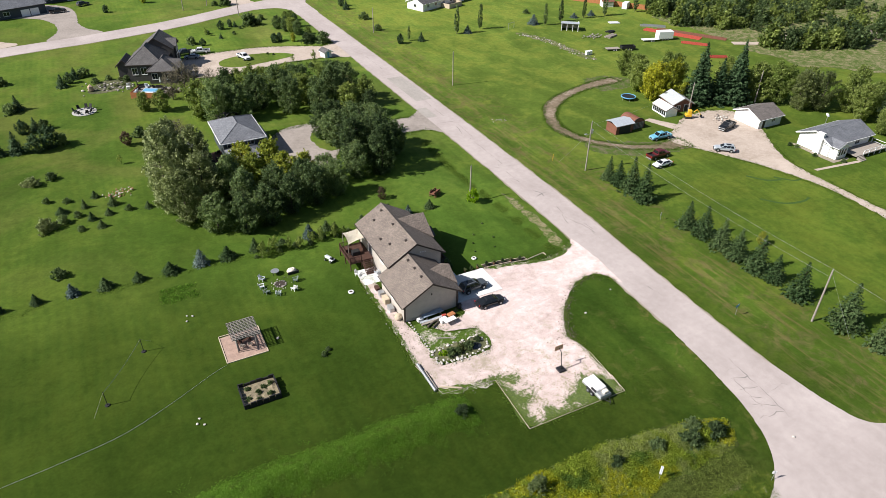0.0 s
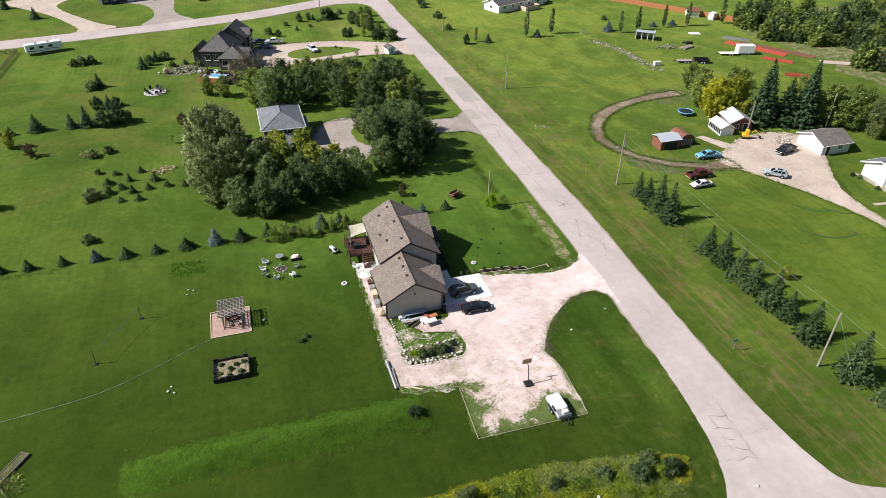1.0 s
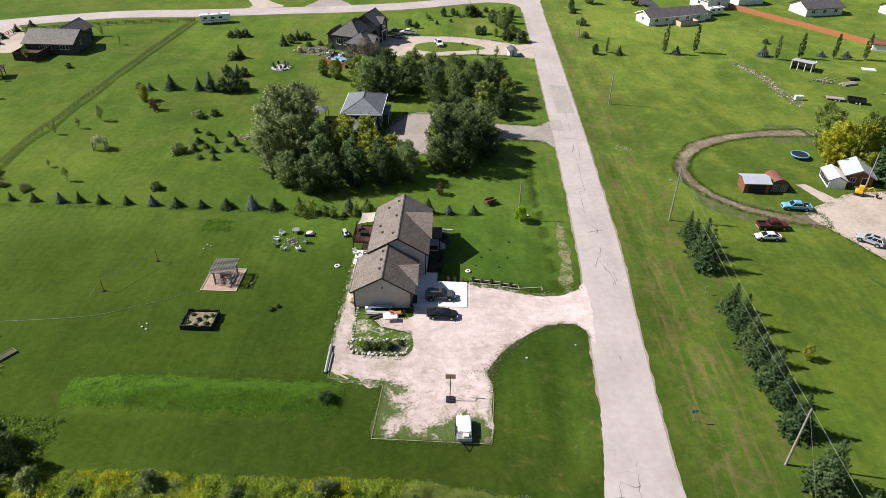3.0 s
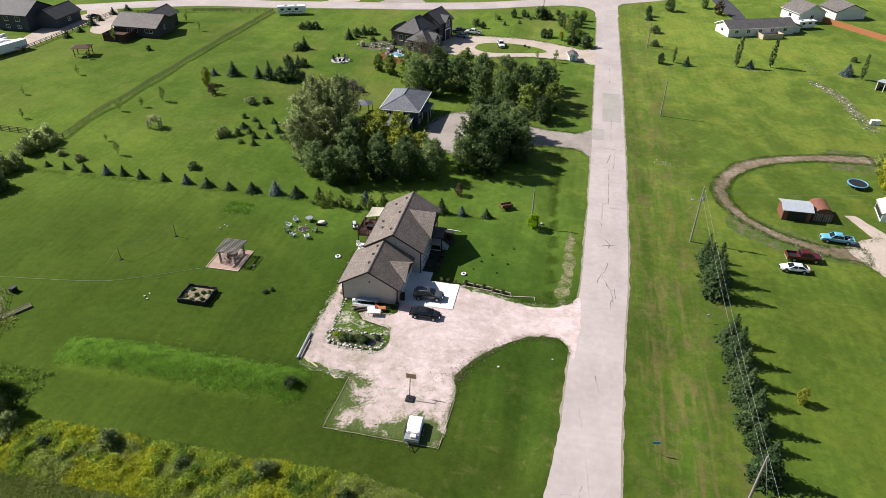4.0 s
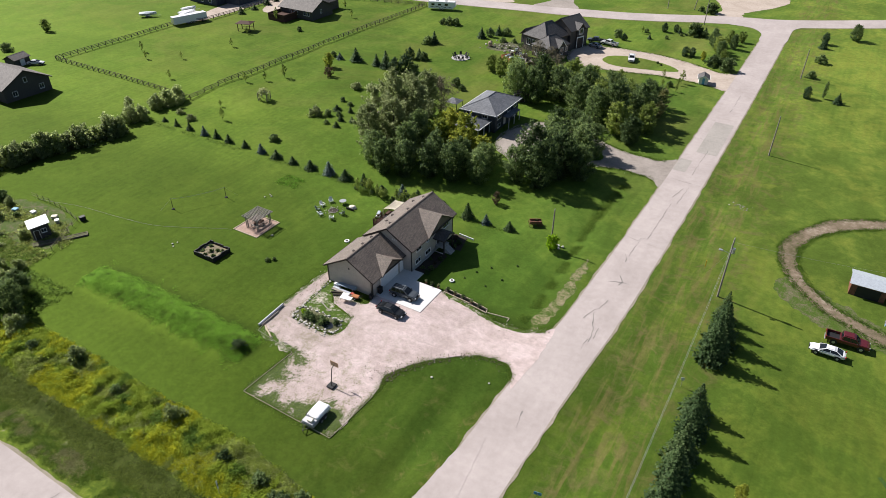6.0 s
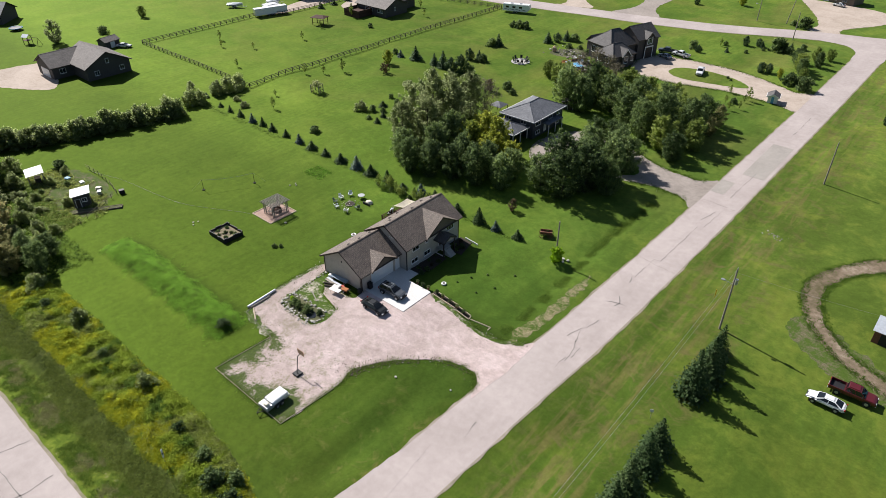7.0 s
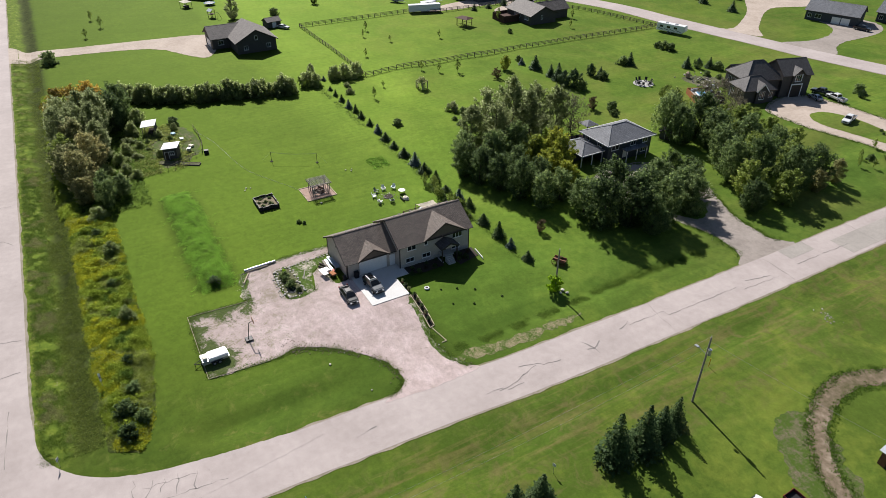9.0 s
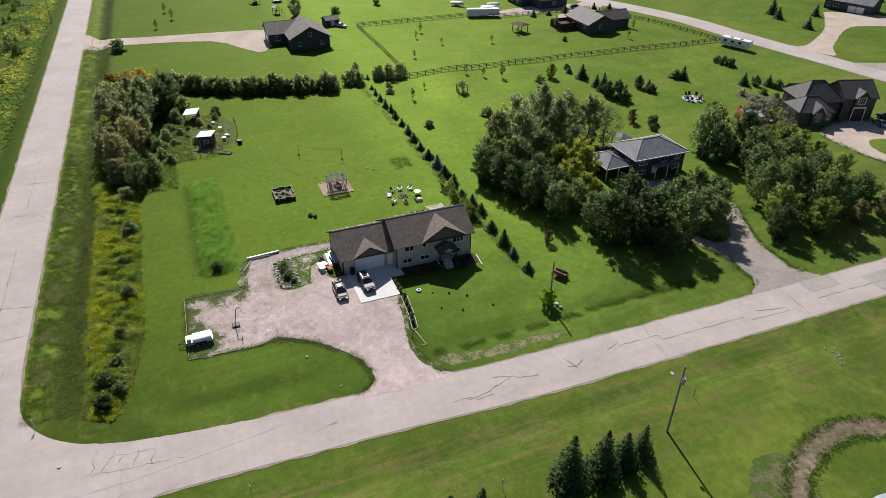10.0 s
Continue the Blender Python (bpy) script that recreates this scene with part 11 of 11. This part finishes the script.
t = thing("rubble_heap", "scrap and branches beside the farm garage", "rubble heap", 105.5, 37.0, 0)
scatter_stones(t, [(rng.gauss(0, 1.6), rng.gauss(0, 1.2), rng.uniform(0, 0.3)) for _ in range(40)], DARK_STONES + STONES[:2], 0.25, 0.7, 47)
# worn tractor arcs in the farm lawn
for pts in ([(91.0, 9.0), (93.5, 6.0), (96.5, 6.0)], [(80.5, 3.5), (83.5, 0.0), (87.5, -1.0), (90.0, -0.5)], [(86.0, 12.0), (88.5, 8.5), (91.5, 7.5)]):
    tagged(strip("mower_arc", catmull(pts, 8, False), 0.3, M["lawn_dark"], 0.015, 1), "dark lush arc in the farm lawn", "grass", kind="structure")

# ---- rough growth that nobody could count ----
def tufts(name, label, spots, material, size, tall=1.6, seed=1, parent=None, cards=10, lean=0.42, slim=1.9, rise=1.1):
    """Clumps of upright leaves over the given spots (x, y, height)."""
    rng = np.random.default_rng(seed)
    P, N, S = [], [], []
    for x, y, h in spots:
        for _ in range(cards):
            dx, dy = rng.normal(scale=0.22, size=2)
            P.append((x + dx, y + dy, land(x + dx, y + dy) + h * rng.uniform(0.1, 1.0)))
            N.append((rng.normal(scale=lean), rng.normal(scale=lean), rise * rng.uniform(0.7, 1.3)))
            S.append(size * rng.uniform(0.6, 1.4))
    v, q = small_leaves(rng, np.array(P), np.array(N), np.array(S) * 1.2, slim)
    ob = mesh_part(name, np_mesh(name, v, q, material))
    return tagged(ob, label, "weeds", kind="stuff")


def patch_noise(x, y, s, k):
    return noise.noise(Vector((x * s, y * s, k)))


rng = random.Random(77)
green, gold, pale, dark, deep = [], [], [], [], []
for i in range(25000):
    x = rng.uniform(-36.0, 30.0)
    lo = (-39.4 if x < 20 else -39.4 + (x - 20) * 0.15) + 0.9 * patch_noise(x, 4, 0.22, 1) + 0.4 * patch_noise(x, 4, 0.9, 1)
    hi = -31.8 - 0.9 * patch_noise(x, 0, 0.2, 1) - 0.4 * patch_noise(x, 0, 0.8, 2) - (0.0 if x < 12 else (x - 12) * 0.16)
    y = rng.uniform(lo, hi)
    if x > 22.5 and ((x - 22.5) / 6.0) ** 2 + ((y + 36.2) / 3.0) ** 2 > 1 + 0.3 * patch_noise(x, y, 0.8, 40):
        continue
    edge = smoothstep(0, 1.6, min(y - lo, hi - y))
    lump = smoothstep(-0.25, 0.5, patch_noise(x, y, 0.45, 2) + 0.5 * patch_noise(x, y, 1.1, 6))
    mound = smoothstep(0.05, 0.4, patch_noise(x, y, 0.62, 51))
    h = 0.12 + (0.18 + 0.55 * lump + 0.4 * mound) * edge
    # goldenrod stands thickest along the ditch side
    side = 0.28 * (1 - smoothstep(1.0, 4.2, y - lo)) - 0.10
    a, b = patch_noise(x, y, 0.17, 3) + 0.4 * patch_noise(x, y, 0.7, 4) + side, patch_noise(x, y, 0.25, 8) + 0.3 * patch_noise(x, y, 0.8, 5)
    if a > -0.02 + 0.30 * smoothstep(8, 18, x) and rng.random() < 0.8:
        gold.append((x, y, h * 0.9))
    elif b > 0.12 and rng.random() < 0.82:
        pale.append((x, y, h * 0.9))
    else:
        (deep if patch_noise(x, y, 0.3, 31) + 0.5 * patch_noise(x, y, 1.0, 32) > 0.32 else green).append((x, y, h * 1.1))
straw, sward = [], []
for i in range(26000):
    x, y = rng.uniform(-60, 26) if i % 3 else rng.uniform(-150, -60), rng.uniform(-46.6, -39.6)
    v = patch_noise(x, y, 0.3, 21) + 0.5 * patch_noise(x, y, 0.9, 22)
    if y > -43.2:
        if v > -0.3:
            dark.append((x, y, 0.16))
    elif v > 0.22:
        straw.append((x, y, 0.10))
    elif v > -0.28:
        sward.append((x, y, 0.10))
for i in range(6000):
    x = rng.uniform(-110.0, -36.0)
    y = rng.uniform(-40.5, -37.0)
    (green if patch_noise(x, y, 0.3, 24) > -0.2 else dark).append((x, y, 0.6))
tufts("ditch_weeds", "lush green weeds filling the roadside ditch bank", green, M["weed"], 0.115, 1.3, 1, None, 15, 0.6)
tufts("nettle_weeds", "deep green nettles among the ditch weeds", deep, M["weed_deep"], 0.14, 1.3, 14, None, 15, 0.6)
tufts("goldenrod_weeds", "yellow goldenrod in drifts on the ditch bank", gold, M["weed_yellow"], 0.105, 1.2, 2, None, 15, 0.6)
tufts("dry_weeds", "pale dry stems among the ditch weeds", pale, M["weed_pale"], 0.13, 1.6, 3, None, 15, 0.7, 2.6)
tufts("ditch_sedge", "dark short sedge along the ditch bottom", dark, M["weed_dark"], 0.085, 1.3, 4, None, 8, 0.8, 2.6)
tufts("bank_straw", "bleached dry grass on the road bank", straw, M["weed_straw"], 0.075, 1.3, 24, None, 10, 0.8, 2.6)
tufts("bank_sward", "rough short grass on the road bank", sward, M["turf"], 0.075, 1.3, 25, None, 9, 0.7, 2.4)
# long grass on the bank
bank, hollow = [], []
for i in range(30000):
    x, y = rng.uniform(-36.0, 0.8), rng.gauss(-19.2, 1.6)
    clump = patch_noise(x, y, 0.45, 6) + 0.6 * patch_noise(x * 1.6, y, 0.9, 16)
    if clump > -0.75 + 1.0 * smoothstep(1.8, 3.6, abs(y + 19.2)):
        (bank if patch_noise(x, y, 1.1, 17) + 0.6 * patch_noise(x, y, 2.4, 18) > -0.28 else hollow).append((x, y, 0.11 + 0.12 * max(0.0, clump)))
tufts("bank_grass", "long bright grass on the mown lawn's bank", bank, M["longgrass"], 0.08, 1.5, 5, None, 5, 0.28, 1.9, 1.1)
tufts("bank_grass", "darker grass in the hollows of the bank", hollow, M["turf"], 0.08, 1.5, 29, None, 4, 0.4, 1.9, 1.1)
# rough growth in the shallow ditch along the front lawn
gully = []
for i in range(3600):
    y = rng.uniform(7.0, 58.0)
    x = 31.6 + 0.5 * math.sin(y * 0.11) + rng.gauss(0, 0.55)
    if patch_noise(x, y, 0.35, 71) > -0.15:
        gully.append((x, y, 0.12))
tufts("ditch_grass", "dark rough grass along the shallow roadside ditch", gully, M["turf"], 0.08, 1.3, 27, None, 6, 0.7, 2.4)
# turf creeping over the edges of the court and drive
fringe = []
line = dense(COURT + [COURT[0]], 0.25)
for i in range(5200):
    p = line[rng.randrange(len(line))]
    d = abs(rng.gauss(0, 0.32)) * (1 + 1.2 * max(0, patch_noise(p[0], p[1], 0.35, 61)))
    a = rng.uniform(0, math.tau)
    x, y = p[0] + d * math.cos(a), p[1] + d * math.sin(a)
    if x < 36.0 and not (8.8 < x < 17.8 and 0.2 < y < 8) and patch_noise(x, y, 0.5, 62) > -0.25:
        fringe.append((x, y, 0.10))
tufts("edge_grass", "short turf creeping over the gravel edge", fringe, M["turf"], 0.10, 1.3, 26, None, 6, 0.5, 2.0)
# grass creeping over the edges of the track and drives
creep = []
for name, n, wide in (("farm_track", 2600, 0.3), ("driveway_grove", 1500, 0.35), ("driveway_round", 1600, 0.35), ("farm_yard", 1500, 0.4)):
    line = dense(DRIVES[name] + [DRIVES[name][0]], 0.4)
    for _ in range(n):
        p = line[rng.randrange(len(line))]
        x, y = p[0] + rng.gauss(0, wide), p[1] + rng.gauss(0, wide)
        if x > 41.5 or x < 36.0:
            creep.append((x, y, 0.10))
tufts("track_grass", "short grass creeping over the track and drive edges", creep, M["turf"], 0.15, 1.3, 30, None, 5, 0.5, 1.8)
# vegetable patch and rank growth on the lot line
veg = []
for i in range(200):
    x, y = rng.uniform(-32.0, -26.5), rng.uniform(21.0, 25.0)
    veg.append((x, y, 0.10))
tufts("vegetable_patch", "low leafy vegetable patch in the lawn", veg, M["longgrass"], 0.13, 1.3, 6)
rank = []
for i in range(4500):
    x = rng.uniform(-90.0, 18.0) if i < 1500 else rng.uniform(-15.0, 3.0)
    y = (28.6 if i < 1500 else 27.8) + rng.gauss(0, 0.45) + (0.9 * rng.random() if -14 < x < 0 else 0)
    if patch_noise(x, y, 0.3, 9) > -0.1:
        rank.append((x, y, 0.12 if not -14 < x < 0 else 0.55))
tufts("lot_line_grass", "rank unmown grass along the lot line", rank, M["turf"], 0.13, 1.5, 7, None, 3)
# scrub weeds across the cross road and round the corner wood
rough = []
for i in range(16000):
    x, y = rng.uniform(-300.0, -70.0), rng.uniform(-95.0, -60.0)
    if patch_noise(x, y, 0.05, 12) > -0.25:
        rough.append((x, y, 0.5))
tufts("roadside_weeds", "rough yellow-green weeds beyond the cross road", rough, M["weed_deep"], 0.42, 1.3, 8, None, 2)
rust = []
for i in range(3500):
    x, y = rng.uniform(-300.0, -90.0), rng.uniform(-74.0, -62.0)
    if patch_noise(x, y, 0.06, 15) > -0.1:
        rust.append((x, y, 0.5))
tufts("rusty_weeds", "rusty goldenrod in drifts beyond the road", rust, M["leaf_turning"], 0.4, 1.3, 9, None, 3)
plot = []
for i in range(2600):
    x, y = rng.uniform(-74.0, -47.0), rng.uniform(-24.5, -9.5)
    if y < -9.8 - 0.45 * max(0.0, x + 58.0) and patch_noise(x, y, 0.25, 81) + 0.5 * patch_noise(x, y, 0.8, 82) > -0.2 + 0.5 * smoothstep(-15.0, -10.0, y):
        plot.append((x, y, 0.35))
tufts("garden_weeds", "grey-green weeds overgrowing the garden corner", plot, M["weed_pale"], 0.17, 1.3, 28, None, 9, 0.7, 2.2)
corner = []
for i in range(5000):
    x, y = rng.uniform(-95.0, -34.0), rng.uniform(-40.0, -20.0)
    if y > -24 and x > -48:
        continue
    corner.append((x, y, 0.45))
tufts("undergrowth", "tangled undergrowth below the corner wood", corner, M["weed_deep"], 0.17, 1.3, 10)
